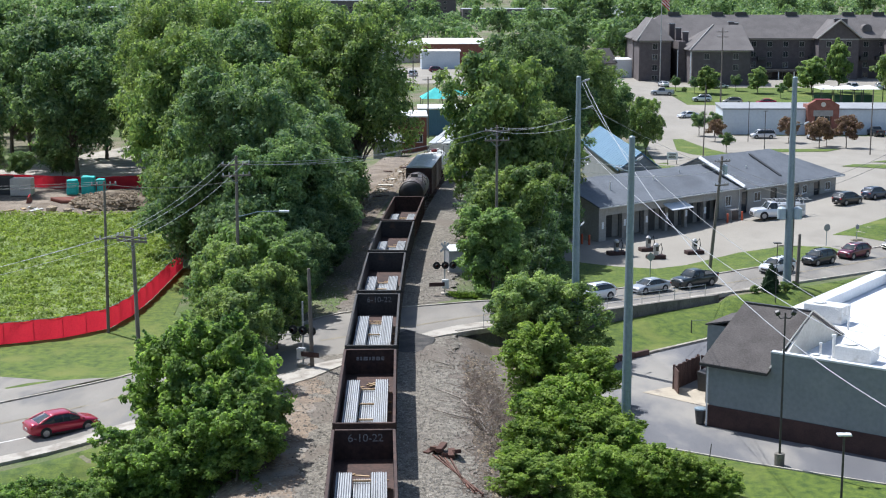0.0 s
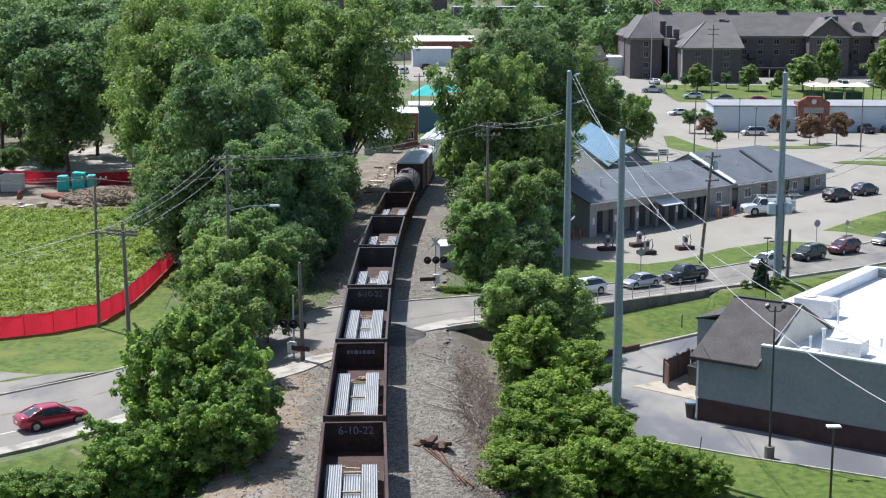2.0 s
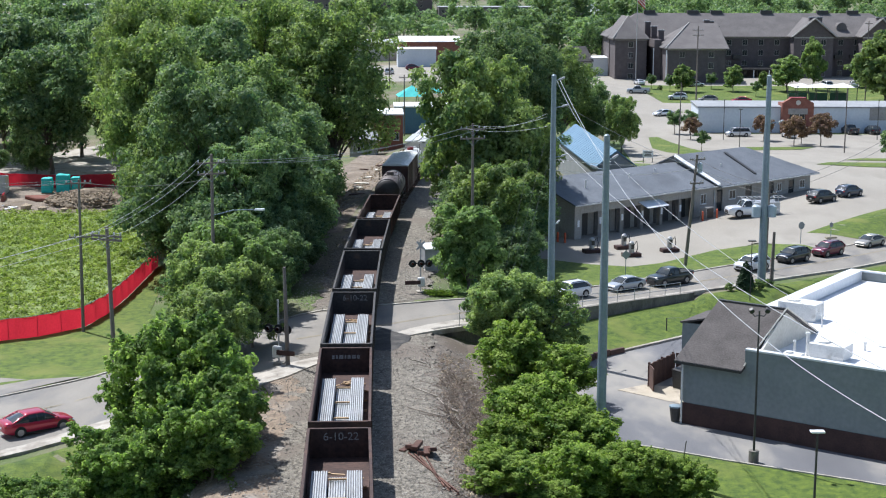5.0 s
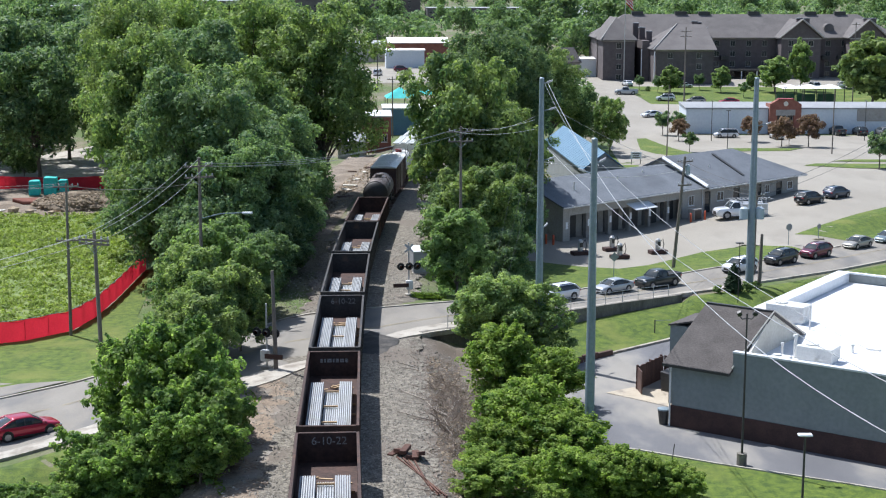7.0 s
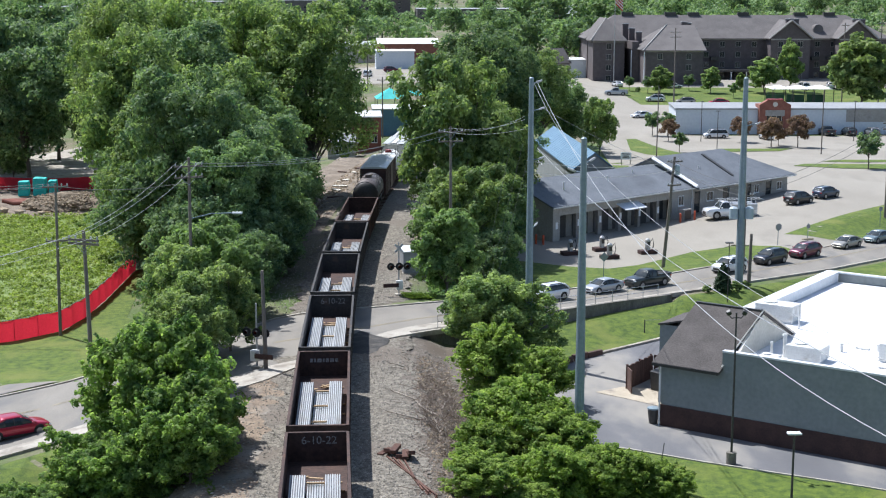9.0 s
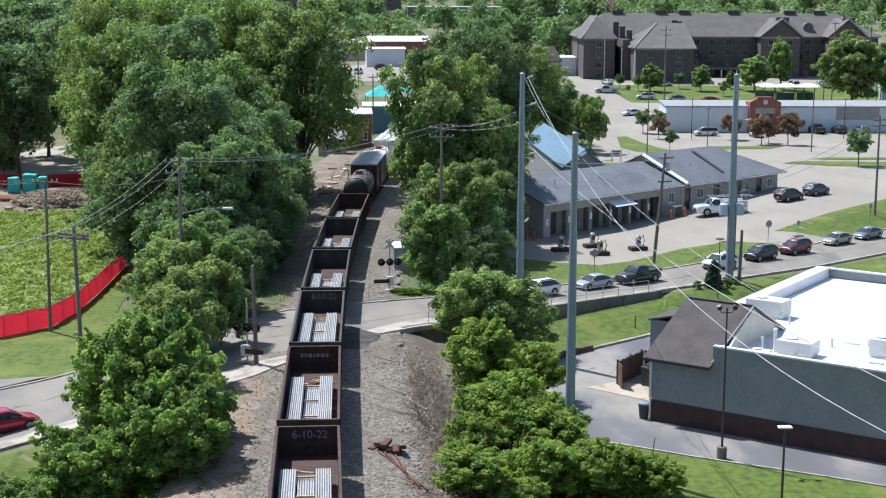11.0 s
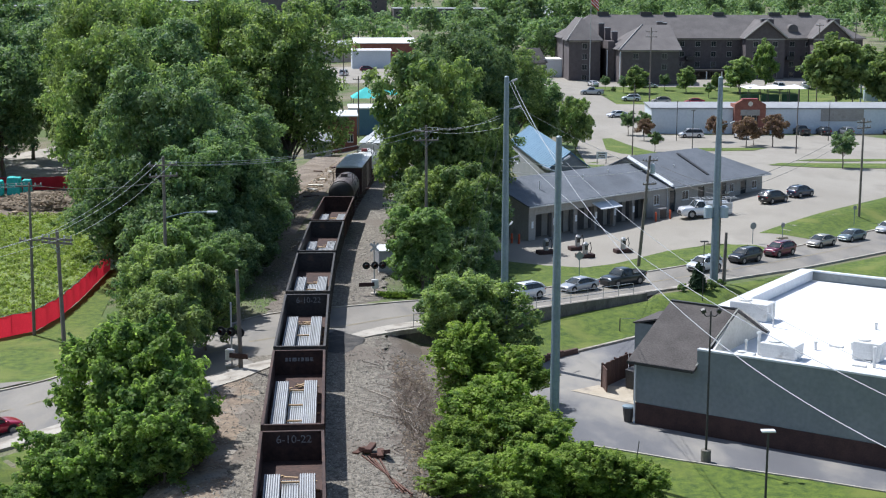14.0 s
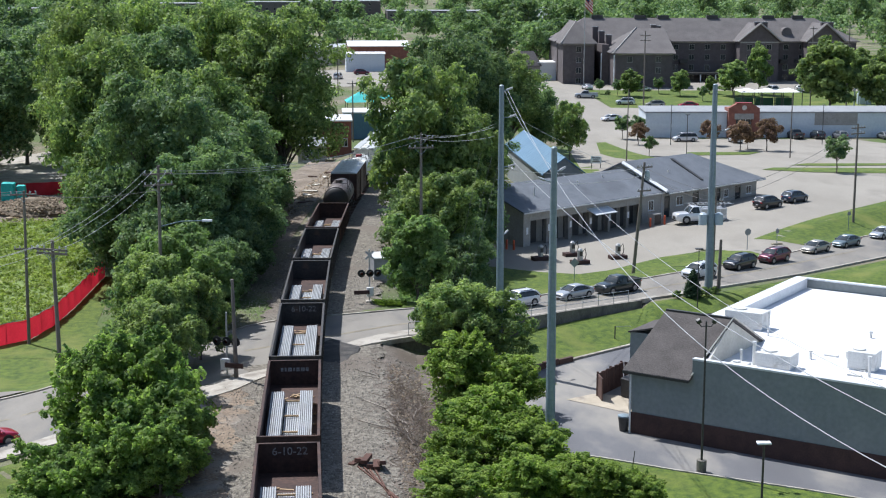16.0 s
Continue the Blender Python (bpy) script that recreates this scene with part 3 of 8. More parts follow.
grove(tree(near_label, 8.2, 3.5, 0.3, M["leaf_light"], 0.19, 24000, 260, 31, group=SCRUB, ragged=0.45, tuft=0.14, shoots=0.3, lobes=22, tri=False),
      [(7.4, 91.5, 0.95, 0.72), (9.9, 88.3, 0.85, 0.95), (9.2, 82.6, 0.74, 0.95), (11.8, 83.6, 0.70, 0.9), (15.8, 82.4, 0.52, 0.95), (13.9, 83.0, 0.62, 0.95), (7.4, 79.0, 0.6, 0.75), (4.6, 80, 0.75, 0.75)])
grove(tree(near_label, 8.0, 3.3, 0.3, M["leaf_light"], 0.19, 24000, 260, 33, group=SCRUB, ragged=0.55, tuft=0.14, shoots=0.3, lobes=22, tri=False),
      [(6.8, 102.5, 1.0, 0.8), (5.2, 86, 0.7, 0.8), (10.4, 103.5, 0.9, 0.78), (10.0, 92.5, 0.85, 0.7)])
grove(tree("broad low maple with a dense bright green crown", 9.6, 5.7, 0.2, M["leaf_maple"], 0.20, 66000, 620, 35, group=SCRUB, ragged=0.35, tuft=0.10, shoots=0.35, lobes=34, tri=False, bough=(0.2, 0.32)),
      [(-14.7, 88.3, 1.0, 0.95)])
grove(tree("bushy sapling with mid-green leaves", 6.2, 3.1, 0.2, M["leaf_maple"], 0.19, 20000, 230, 34, group=SCRUB, ragged=0.55, tuft=0.13, shoots=0.4, lobes=20, tri=False),
      [(-18.2, 83.6, 0.95, 0.82), (-14.4, 83.2, 0.95, 1.05), (-16.6, 82.0, 0.9, 0.95), (-11.6, 84.6, 1.0, 1.1), (-12.2, 88.0, 1.0, 1.3), (-11.8, 81.6, 0.95, 1.0), (-22.0, 80.6, 0.72, 0.8), (-24.4, 79.4, 0.72, 0.8), (-26.6, 80.6, 0.62, 0.7), (-24.6, 83.6, 0.38, 0.55), (-27.4, 83.8, 0.36, 0.5), (-20.6, 83.0, 0.58, 0.62), (-22.4, 84.2, 0.46, 0.5), (-23.2, 82.2, 0.5, 0.6), (-25.8, 82.4, 0.45, 0.55), (-20.2, 80.4, 0.7, 0.8)])
grove(tree("bushy tree with mid-green leaves", 9, 3.7, 0.6, M["leaf"], 0.185, 26000, 260, 37, group=SCRUB, ragged=0.5, tuft=0.14, shoots=0.2, lobes=22, tri=False),
      [(-16.4, 112, 1.05, 1.0), (-12.8, 112, 0.72, 1.05), (6.8, 115, 1.0, 0.82), (-14.8, 101, 0.85, 0.95), (10.2, 116, 0.95, 0.78), (-14.6, 108, 0.85, 1.0), (-17.6, 115, 0.8, 0.95)])
grove(tree("small tree with pale grey-green leaves", 9, 3.7, 0.5, M["leaf_grey"], 0.26, 22000, 180, 41, group=SCRUB, ragged=0.5, tuft=0.16, lobes=18),
      [(-16.6, 125, 1.2, 1.02), (6.2, 120.5, 0.55, 0.85), (4.5, 132.5, 0.8, 0.98), (-13.4, 122.5, 0.75, 0.95)])
far_a = tree("distant deciduous tree with mid-green leaves", 15, 6.5, 2, M["leaf_dark"], 0.85, 1700, 70, 51, group=AFAR, tuft=0.2, ragged=0.55, lobes=14)
far_b = tree("distant deciduous tree with dark green leaves", 15, 6, 2, M["leaf_dark"], 0.85, 1700, 70, 53, group=AFAR, tuft=0.2, ragged=0.55, lobes=14)
rng = random.Random(5)
spots_a, spots_b = [], []
for i in range(210):
    y = 500 + 1000 * rng.random() ** 1.2
    x = rng.uniform(-0.36, 0.36) * y
    if -0.12 < x / y < 0.07 and y < 600 and i % 2 or -32 < x < 30 and y < 570 or 50 < x < 200 and y < 520 or -260 < x < 110 and 850 < y < 960:
        continue
    (spots_a if i % 2 else spots_b).append((x, y, rng.uniform(0.75, 1.25)))
for i in range(46):
    y = rng.uniform(262, 480)
    (spots_a if i % 2 else spots_b).append((rng.uniform(-0.36, -0.10) * y, y, rng.uniform(0.9, 1.3)))
for x, y, s in ((52, 462, 1.0), (40, 470, 1.0), (30, 430, 0.9), (20, 380, 0.9), (24, 330, 0.9), (14, 300, 1.0), (30, 285, 0.8),
                (20, 262, 0.9), (56, 500, 1.0), (70, 520, 1.0), (150, 500, 1.1), (170, 470, 1.0), (16, 420, 0.8)):
    (spots_b if s > 0.8 else spots_a).append((x, y, s))
grove(far_a, spots_a)
grove(far_b, spots_b)
grove(tree("young tree with a round green crown", 5, 1.7, 1.4, M["leaf_dark"], 0.21, 5200, 90, 61, group=YOUNG),
      [(52.2, 303, 1.0), (55.2, 302, 1.0), (51.2, 268, 0.75), (78, 398, 0.9), (66, 392, 0.9), (86, 380, 0.8), (73.2, 228, 1.2), (62, 398, 0.8)])
grove(tree("young tree with a bronze-brown crown", 4.2, 1.9, 1.2, M["leaf_bronze"], 0.22, 5200, 90, 63, group=YOUNG),
      [(53.5, 292, 1.05), (67.6, 290, 1.15), (71.0, 280, 1.3), (75.8, 279, 1.4), (73.2, 283, 0.9)])
grove(tree("rounded dense green garden shrub", 1.5, 1.0, 0.05, M["leaf"], 0.16, 1500, 30, 67, name="shrub", group="shrubs"),
      [(28.9, 135.2, 0.6, 0.9), (31.9, 136.3, 1.1, 1.1), (33.0, 137.6, 1.0, 1.0), (64, 396, 1.6), (69, 398, 1.6), (1.6, 130.5, 0.5), (-36, 190, 1.2), (-40, 186, 1.0)])
grove(tree("spreading green street tree before the apartment block", 9, 3.4, 0.7, M["leaf"], 0.34, 14000, 160, 73, group=YOUNG, ragged=0.5, tuft=0.16, lobes=18),
      [(82.6, 392, 0.8, 1.0), (110.6, 352, 3.0, 0.88), (69.0, 391, 1.3, 0.8), (96.8, 392, 1.6, 0.85), (104.8, 396, 1.25, 1.6), (92.0, 398, 0.7), (127, 384, 1.9), (136, 388, 1.8), (119, 402, 1.1), (145, 380, 1.9), (122, 352, 1.9)])
cone = thing("evergreen_shrub", Matrix.Translation((30.5, 135.8, zat(30.5, 135.8))), "slender conical dark evergreen beside the footpath", "shrub")
part("crown", leaf_cloud("crown", [(0, 0, 0.25 + 0.16 * i) for i in range(16)], [0.85 * (1 - i / 17) ** 0.7 for i in range(16)], 0.13, 6000, 71), M["leaf_conifer"], cone)
part("trunk", tube(bmesh.new(), [(0, 0, -0.2), (0, 0, 2.4)], [0.07, 0.02], 6), M["bark"], cone)

# the closed woods and gardens beyond
wood_c, wood_r = [], []
wr = random.Random(17)
for i in range(1000):
    y = 540 + 1100 * wr.random()
    x = wr.uniform(-0.38, 0.38) * y
    if -0.12 < x / y < 0.07 and y < 620 or -40 < x < 40 and y < 590 or 40 < x < 230 and y < 560 or -260 < x < 120 and 800 < y < 965:
        continue
    h = wr.uniform(8, 14)
    z = zat(x, y)
    for k in range(6):
        wood_c.append((x + wr.uniform(-4, 4), y + wr.uniform(-4, 4), z + h * wr.uniform(0.35, 0.9)))
        wood_r.append(wr.uniform(2.2, 3.6))
tagged(part("woodland", leaf_cloud("woodland", wood_c, wood_r, 1.5, 200000, 77, tri=True), M["leaf_dark"]), "distant woods of mixed green deciduous trees", "woodland", kind="stuff")

# ---- the train ----
M["steel_grey"] = mat("galvanised steel sections", (0.33, 0.345, 0.355), (0.47, 0.48, 0.485), size=0.9, rough=0.6, metal=0.1, bump=0.1, each=0.08, stain=(0.30, 0.30, 0.29), stain_size=0.8, stretch=(1, 0.3, 1))
M["timber"] = mat("raw timber", (0.36, 0.24, 0.13), (0.55, 0.40, 0.24), size=0.5, grain=6, rough=0.85, bump=0.2, each=0.15, island=0.2)
M["chalk"] = mat("chalk", (0.16, 0.16, 0.155), (0.36, 0.36, 0.35), size=0.12, spread=0.1, rough=0.95)
M["tank_brown"] = mat("weathered brown-black tank paint", (0.075, 0.062, 0.060), (0.15, 0.125, 0.12), size=2, rough=0.55, bump=0.1, stain=(0.20, 0.16, 0.145), stain_size=2)
M["tank_end"] = mat("black tank end", (0.02, 0.02, 0.02), (0.045, 0.04, 0.04), size=1, rough=0.6)
M["car_white"] = mat("dusty white wagon paint", (0.58, 0.58, 0.55), (0.75, 0.75, 0.72), size=2, rough=0.5, bump=0.05, stain=(0.42, 0.37, 0.32), stain_size=2.0, stain_at=0.64)
M["car_grey"] = mat("light grey wagon roof", (0.36, 0.38, 0.38), (0.47, 0.49, 0.49), size=2, rough=0.6, bump=0.05, stain=(0.27, 0.27, 0.27), stain_size=2)
M["car_tan"] = mat("yellow-brown wagon side", (0.30, 0.20, 0.06), (0.42, 0.29, 0.10), size=2, rough=0.6, stain=(0.16, 0.10, 0.05), stain_size=1.5)
M["car_red"] = mat("red-brown painted steel", (0.24, 0.035, 0.04), (0.36, 0.06, 0.065), size=2, rough=0.6, bump=0.05, stain=(0.16, 0.04, 0.04), stain_size=2)
M["boxcar_dark"] = mat("dark maroon wagon paint", (0.035, 0.013, 0.014), (0.07, 0.028, 0.027), size=2, rough=0.55, bump=0.1, stain=(0.10, 0.045, 0.035), stain_size=1.5)
M["wrap"] = mat("white plastic lumber wrap", (0.72, 0.74, 0.77), (0.86, 0.87, 0.89), size=1.0, rough=0.35, bump=0.4)

TRAIN = "wagons of the freight train"


def running_gear(e, half, z=0.62):
    """Two bogies with wheels, and couplers, under a wagon that spans -half to half along y."""
    for s in (-1, 1):
        c = s * (half - 1.9)
        bm = bmesh.new()
        for x in (-1.0, 1.0):
            prism(bm, [(c - 1.15, 0.42), (c - 0.5, 0.30), (c + 0.5, 0.30), (c + 1.15, 0.42), (c + 1.15, 0.62), (c + 0.5, 0.78), (c - 0.5, 0.78), (c - 1.15, 0.62)], x - 0.09, x + 0.09, "x")
        box(bm, -1.0, 1.0, c - 0.2, c + 0.2, 0.45, 0.8)
        bogie = part("bogie", bm, M["rust"], e)
        for dy in (-0.87, 0.87):
            w = bmesh.new()
            tube(w, [(-0.82, c + dy, 0.46), (-0.70, c + dy, 0.46)], 0.46, 16)
            tube(w, [(0.70, c + dy, 0.46), (0.82, c + dy, 0.46)], 0.46, 16)
            tube(w, [(-0.7, c + dy, 0.46), (0.7, c + dy, 0.46)], 0.08, 8)
            part("wheelset", w, M["black_steel"], bogie)
        part("coupler", boxes((-0.16, 0.16, s * (half - 0.1) - 0.45, s * (half - 0.1) + 0.45, 0.72, 0.98)), M["black_steel"], e)


def writing(text, size, material, parent, m, name="writing"):
    cu = bpy.data.curves.new(name, "FONT")
    cu.body, cu.size, cu.extrude, cu.align_x = text, size, 0.004, "CENTER"
    tmp = new(name, cu)
    me = bpy.data.meshes.new_from_object(tmp.evaluated_get(bpy.context.evaluated_depsgraph_get()))
    bpy.data.objects.remove(tmp)
    me.materials.clear()
    ob = part(name, me, material, parent)
    ob.matrix_local = m
    return ob


def bars(widths, h, gap, material, parent, m, name="marking"):
    bm = bmesh.new()
    x = -sum(widths) / 2 - gap * (len(widths) - 1) / 2
    for w in widths:
        box(bm, x, x + w, 0, h, 0, 0.006)
        x += w + gap
    ob = part(name, bm, material, parent)
    ob.matrix_local = m
    return ob


def gondola(m, skin, load, mark="", label=""):
    """An open-topped wagon, 17.4 m long, with ribbed sides and a load of steel sections on timber."""
    e = thing("gondola_wagon", m, label, "railway wagon", TRAIN)
    L, W, top, floor = 8.7, 1.74, 2.78, 1.05
    part("floor", boxes((-W + 0.1, W - 0.1, -L + 0.1, L - 0.1, floor - 0.15, floor)), M["rust"], e)
    for s in (-1, 1):
        part("side", boxes((min(s * W, s * (W - 0.08)), max(s * W, s * (W - 0.08)), -L, L, floor - 0.35, top - 0.1)), skin, e)
        part("end", boxes((-W + 0.08, W - 0.08, min(s * L, s * (L - 0.08)), max(s * L, s * (L - 0.08)), floor - 0.3, top - 0.1)), skin, e)
        bm = bmesh.new()
        box(bm, min(s * (W + 0.06), s * (W - 0.11)), max(s * (W + 0.06), s * (W - 0.11)), -L, L, top - 0.1, top)
        part("top_rail", soft(bm, 0.015), skin, e)
        bm = bmesh.new()
        box(bm, -W + 0.115, W - 0.115, min(s * (L + 0.05), s * (L - 0.14)), max(s * (L + 0.05), s * (L - 0.14)), top - 0.102, top - 0.003)
        part("end_rail", soft(bm, 0.015), skin, e)
        for k in range(13):
            y = -L + 0.5 + k * (2 * L - 1.0) / 12
            part("rib", boxes((min(s * W, s * (W + 0.09)), max(s * W, s * (W + 0.09)), y - 0.09, y + 0.09, floor - 0.3, top - 0.105)), skin, e)
        part("bolster", boxes((-W + 0.2, W - 0.2, s * (L - 1.9) - 0.2, s * (L - 1.9) + 0.2, 0.8, floor - 0.155)), M["black_steel"], e)
    running_gear(e, 8.95)
    if mark == "bars":
        bars((0.18, 0.14, 0.3, 0.12, 0.22, 0.26, 0.2), 0.26, 0.08, M["chalk"], e, Matrix.Translation((0, L - 0.088, 2.0)) @ Matrix.Rotation(radians(90), 4, "X"))
    elif mark:
        writing(mark, 0.64, M["chalk"], e, Matrix.Translation((0.1, L - 0.085, 2.08)) @ Matrix.Rotation(radians(90), 4, "X"))
    if load:
        y0, y1, wide = load
        rng = random.Random(int(y0 * 10 + wide * 100))
        st = thing("steel_bundle", m, "bundles of grey galvanised steel sections on timber battens", "steel load", "loads in the wagons")
        z = floor + 0.06
        for i in range(6):
            yy = y0 + 0.4 + (y1 - y0 - 0.8) * i / 5
            part("batten", boxes((-1.45, 1.5, yy - 0.06, yy + 0.06, z - 0.055, z + 0.04)), M["timber"], st)
        for lo, hi, layers, dy in ((-1.42, -0.55, 3, 0.0), (-0.5, 0.42, 1 if wide < 1 else 2, -0.25), (0.45, 1.3, 3, 0.1)):
            for l in range(layers):
                zz = z + 0.045 + l * 0.27
                d = rng.uniform(-0.10, 0.10)
                w = (hi - lo) / 7
                for k in range(7):
                    bm = bmesh.new()
                    xa = lo + w * k
                    prism(bm, [(xa, zz), (xa, zz + 0.13), (xa + 0.03, zz + 0.2), (xa + w - 0.042, zz + 0.2), (xa + w - 0.012, zz + 0.13), (xa + w - 0.012, zz)], y0 + dy + d, y1 + dy + d)
                    part("steel_section", bm, M["steel_grey"], st)
            if layers < 3:
                for i in range(4):
                    yy = y0 + 0.9 + (y1 - y0 - 1.8) * i / 3
                    top_z = z + 0.045 + layers * 0.27
                    part("batten", boxes((lo - 0.03, hi + 0.02, yy - 0.06, yy + 0.06, top_z, top_z + 0.1)), M["timber"], st)
        for i in range(5):
            bm = bmesh.new()
            box(bm, -0.5, 0.5, -0.07, 0.07, 0, 0.05)
            sc = part("scrap_board", bm, M["timber"], st)
            sc.matrix_local = Matrix.Translation((rng.uniform(-0.9, 0.9), y1 + 0.55 + rng.uniform(-0.2, 0.9), floor + 0.01 + 0.052 * i)) @ Matrix.Rotation(rng.uniform(-0.9, 0.9), 4, "Z")
    return e


def place(y):
    x = float(track_x(y))
    d = math.atan2(float(track_x(y + 1)) - float(track_x(y - 1)), 2.0)
    return Matrix.Translation((x, y, 0.06)) @ Matrix.Rotation(-d, 4, "Z")


def cylinder_shell(bm, half, r, cz, n=28, dome=0.55):
    """A lying tank with dished ends."""
    prof = [(-half - dome, 0.02), (-half - dome * 0.93, r * 0.35), (-half - dome * 0.7, r * 0.65), (-half - dome * 0.35, r * 0.88), (-half, r)]
    prof += [(-y, q) for y, q in reversed(prof)]
    tube(bm, [(0, y, cz) for y, q in prof], [q for y, q in prof], n)
    return bm


def tank_wagon(m, skin, half, end_skin, label, fittings):
    e = thing("tank_wagon", m, label, "railway wagon", TRAIN)
    r, cz = 1.5, 2.75
    part("tank", cylinder_shell(bmesh.new(), half, r, cz), skin, e, smooth=True)
    if end_skin:
        cap = part("tank_end", cylinder_shell(bmesh.new(), 0.02, r * 0.985, cz, dome=0.56), end_skin, e, smooth=True)
        cap.location.y = -half - 0.02
    for y in (-half * 0.55, half * 0.55, -half, half):
        part("band", tube(bmesh.new(), [(0, y - 0.06, cz), (0, y + 0.06, cz)], r + 0.02, 28), skin, e)
    part("sill", boxes((-0.35, 0.35, -half - 0.9, half + 0.9, 0.85, 1.25)), M["black_steel"], e)
    for s in (-1, 1):
        part("saddle", boxes((-1.3, 1.3, s * half * 0.8 - 0.3, s * half * 0.8 + 0.3, 0.9, 1.7)), M["black_steel"], e)
        bm = bmesh.new()
        for y in (-half - 0.7, half + 0.7):
            tube(bm, [(s * 1.45, y, 1.2), (s * 1.45, y, 2.2)], 0.03, 6)
        tube(bm, [(s * 1.45, -half - 0.7, 2.2), (s * 1.6, -half * 0.5, 2.2), (s * 1.6, half * 0.5, 2.2), (s * 1.45, half + 0.7, 2.2)], 0.03, 6)
        part("handrail", bm, M["black_steel"], e)
    bm = bmesh.new()
    tube(bm, [(0, 0, cz + r - 0.1), (0, 0, cz + r + 0.34)], [0.45, 0.42], 16)
    part("dome", bm, fittings, e)
    bm = bmesh.new()
    for y in (-1.6, 1.6):
        tube(bm, [(-1.55, y, cz + 0.6), (-1.15, y, cz + r + 0.1), (1.15, y, cz + r + 0.1), (1.55, y, cz + 0.6)], 0.035, 6)
    for x in (-0.45, 0.45):
        tube(bm, [(x, -1.6, cz + r + 0.08), (x, 1.6, cz + r + 0.08)], 0.03, 6)
    for x in (-1.15, 1.15):
        for y in (-1.6, 1.6):
            tube(bm, [(x, y, cz + r * 0.55), (x, y, cz + r + 0.65)], 0.03, 6)
    part("walkway_frame", bm, M["black_steel"], e)
    running_gear(e, half + 1.2)
    return e


def box_wagon(m, half, skin, roof, ribs, label, height=4.65):
    e = thing("box_wagon", m, label, "railway wagon", TRAIN)
    W = 1.6
    part("body", soft(boxes((-W, W, -half, half, 1.05, height - 0.25)), 0.03), skin, e)
    bm = bmesh.new()
    prism(bm, [(-W - 0.05, height - 0.245), (W + 0.05, height - 0.245), (W + 0.05, height - 0.15), (0.6, height), (-0.6, height), (-W - 0.05, height - 0.15)], -half - 0.04, half + 0.04)
    part("roof", bm, roof, e)
    for k in range(ribs):
        y = -half + (k + 0.5) * 2 * half / ribs
        bm = bmesh.new()
        prism(bm, [(-W, height - 0.16), (-0.6, height - 0.01), (0.6, height - 0.01), (W, height - 0.16), (0.6, height + 0.055), (-0.6, height + 0.055)], y - 0.08, y + 0.08)
        part("roof_rib", bm, roof, e)
    for s in (-1, 1):
        for k in range(9):
            y = -half + 0.3 + k * (2 * half - 0.6) / 8
            part("side_post", boxes((min(s * W, s * (W + 0.06)), max(s * W, s * (W + 0.06)), y - 0.06, y + 0.06, 1.06, height - 0.26)), skin, e)
        part("door", boxes((min(s * (W + 0.005), s * (W + 0.1)), max(s * (W + 0.005), s * (W + 0.1)), -1.5, 1.5, 1.15, height - 0.4)), skin, e)
        bm = bmesh.new()
        for x in (-W + 0.1, -W + 0.5):
            tube(bm, [(x, s * (half + 0.06), 1.0), (x, s * (half + 0.06), height - 0.4)], 0.02, 5)
        for k in range(9):
            tube(bm, [(-W + 0.1, s * (half + 0.06), 1.2 + k * 0.36), (-W + 0.5, s * (half + 0.06), 1.2 + k * 0.36)], 0.016, 5)
        part("ladder", bm, M["black_steel"], e)
    part("underframe", boxes((-1.3, 1.3, -half, half, 0.85, 1.045)), M["black_steel"], e)
    running_gear(e, half + 0.35)
    return e


def hopper_wagon(m, half, skin, roof, label):
    """A covered hopper: rounded sides, a flat roof walkway and a row of hatches."""
    e = thing("hopper_wagon", m, label, "railway wagon", TRAIN)
    bm = bmesh.new()
    prism(bm, [(-1.1, 1.3), (1.1, 1.3), (1.55, 1.9), (1.62, 2.7), (1.58, 3.7), (1.3, 4.4), (0.6, 4.62), (-0.6, 4.62), (-1.3, 4.4), (-1.58, 3.7), (-1.62, 2.7), (-1.55, 1.9)], -half, half)
    part("body", bm, skin, e)
    for s in (-1, 1):
        part("walkway", boxes((min(s * 0.62, s * 1.45), max(s * 0.62, s * 1.45), -half + 0.2, half - 0.2, 4.63, 4.70)), roof, e)
        part("roof_rail", boxes((min(s * 1.46, s * 1.54), max(s * 1.46, s * 1.54), -half + 0.1, half - 0.1, 4.55, 4.72)), M["car_white"], e)
        for k in range(10):
            y = -half + 0.35 + k * (2 * half - 0.7) / 9
            part("side_post", boxes((min(s * 1.6, s * 1.68), max(s * 1.6, s * 1.68), y - 0.05, y + 0.05, 1.9, 3.7)), skin, e)
    for k in range(4):
        y = -half + (k + 0.5) * 2 * half / 4
        bm = bmesh.new()
        prism(bm, [(-0.42, 4.625), (0.42, 4.625), (0.36, 4.76), (0.15, 4.83), (-0.15, 4.83), (-0.36, 4.76)], y - half / 4 + 0.2, y + half / 4 - 0.2)
        hatch = part("hatch", bm, M["car_white"], e)
        for x in (-0.47, 0.47):
            for d in (-0.6, 0.6):
                part("hatch_clamp", boxes((x - 0.04, x + 0.04, y + d - 0.08, y + d + 0.08, 4.625, 4.80)), roof, hatch)
    for y in (-half * 0.5, half * 0.5):
        bm = bmesh.new()
        prism(bm, [(-1.1, 1.28), (1.1, 1.28), (0.3, 0.55), (-0.3, 0.55)], y - 1.6, y + 1.6)
        part("chute", bm, skin, e)
    running_gear(e, half + 0.4)
    return e


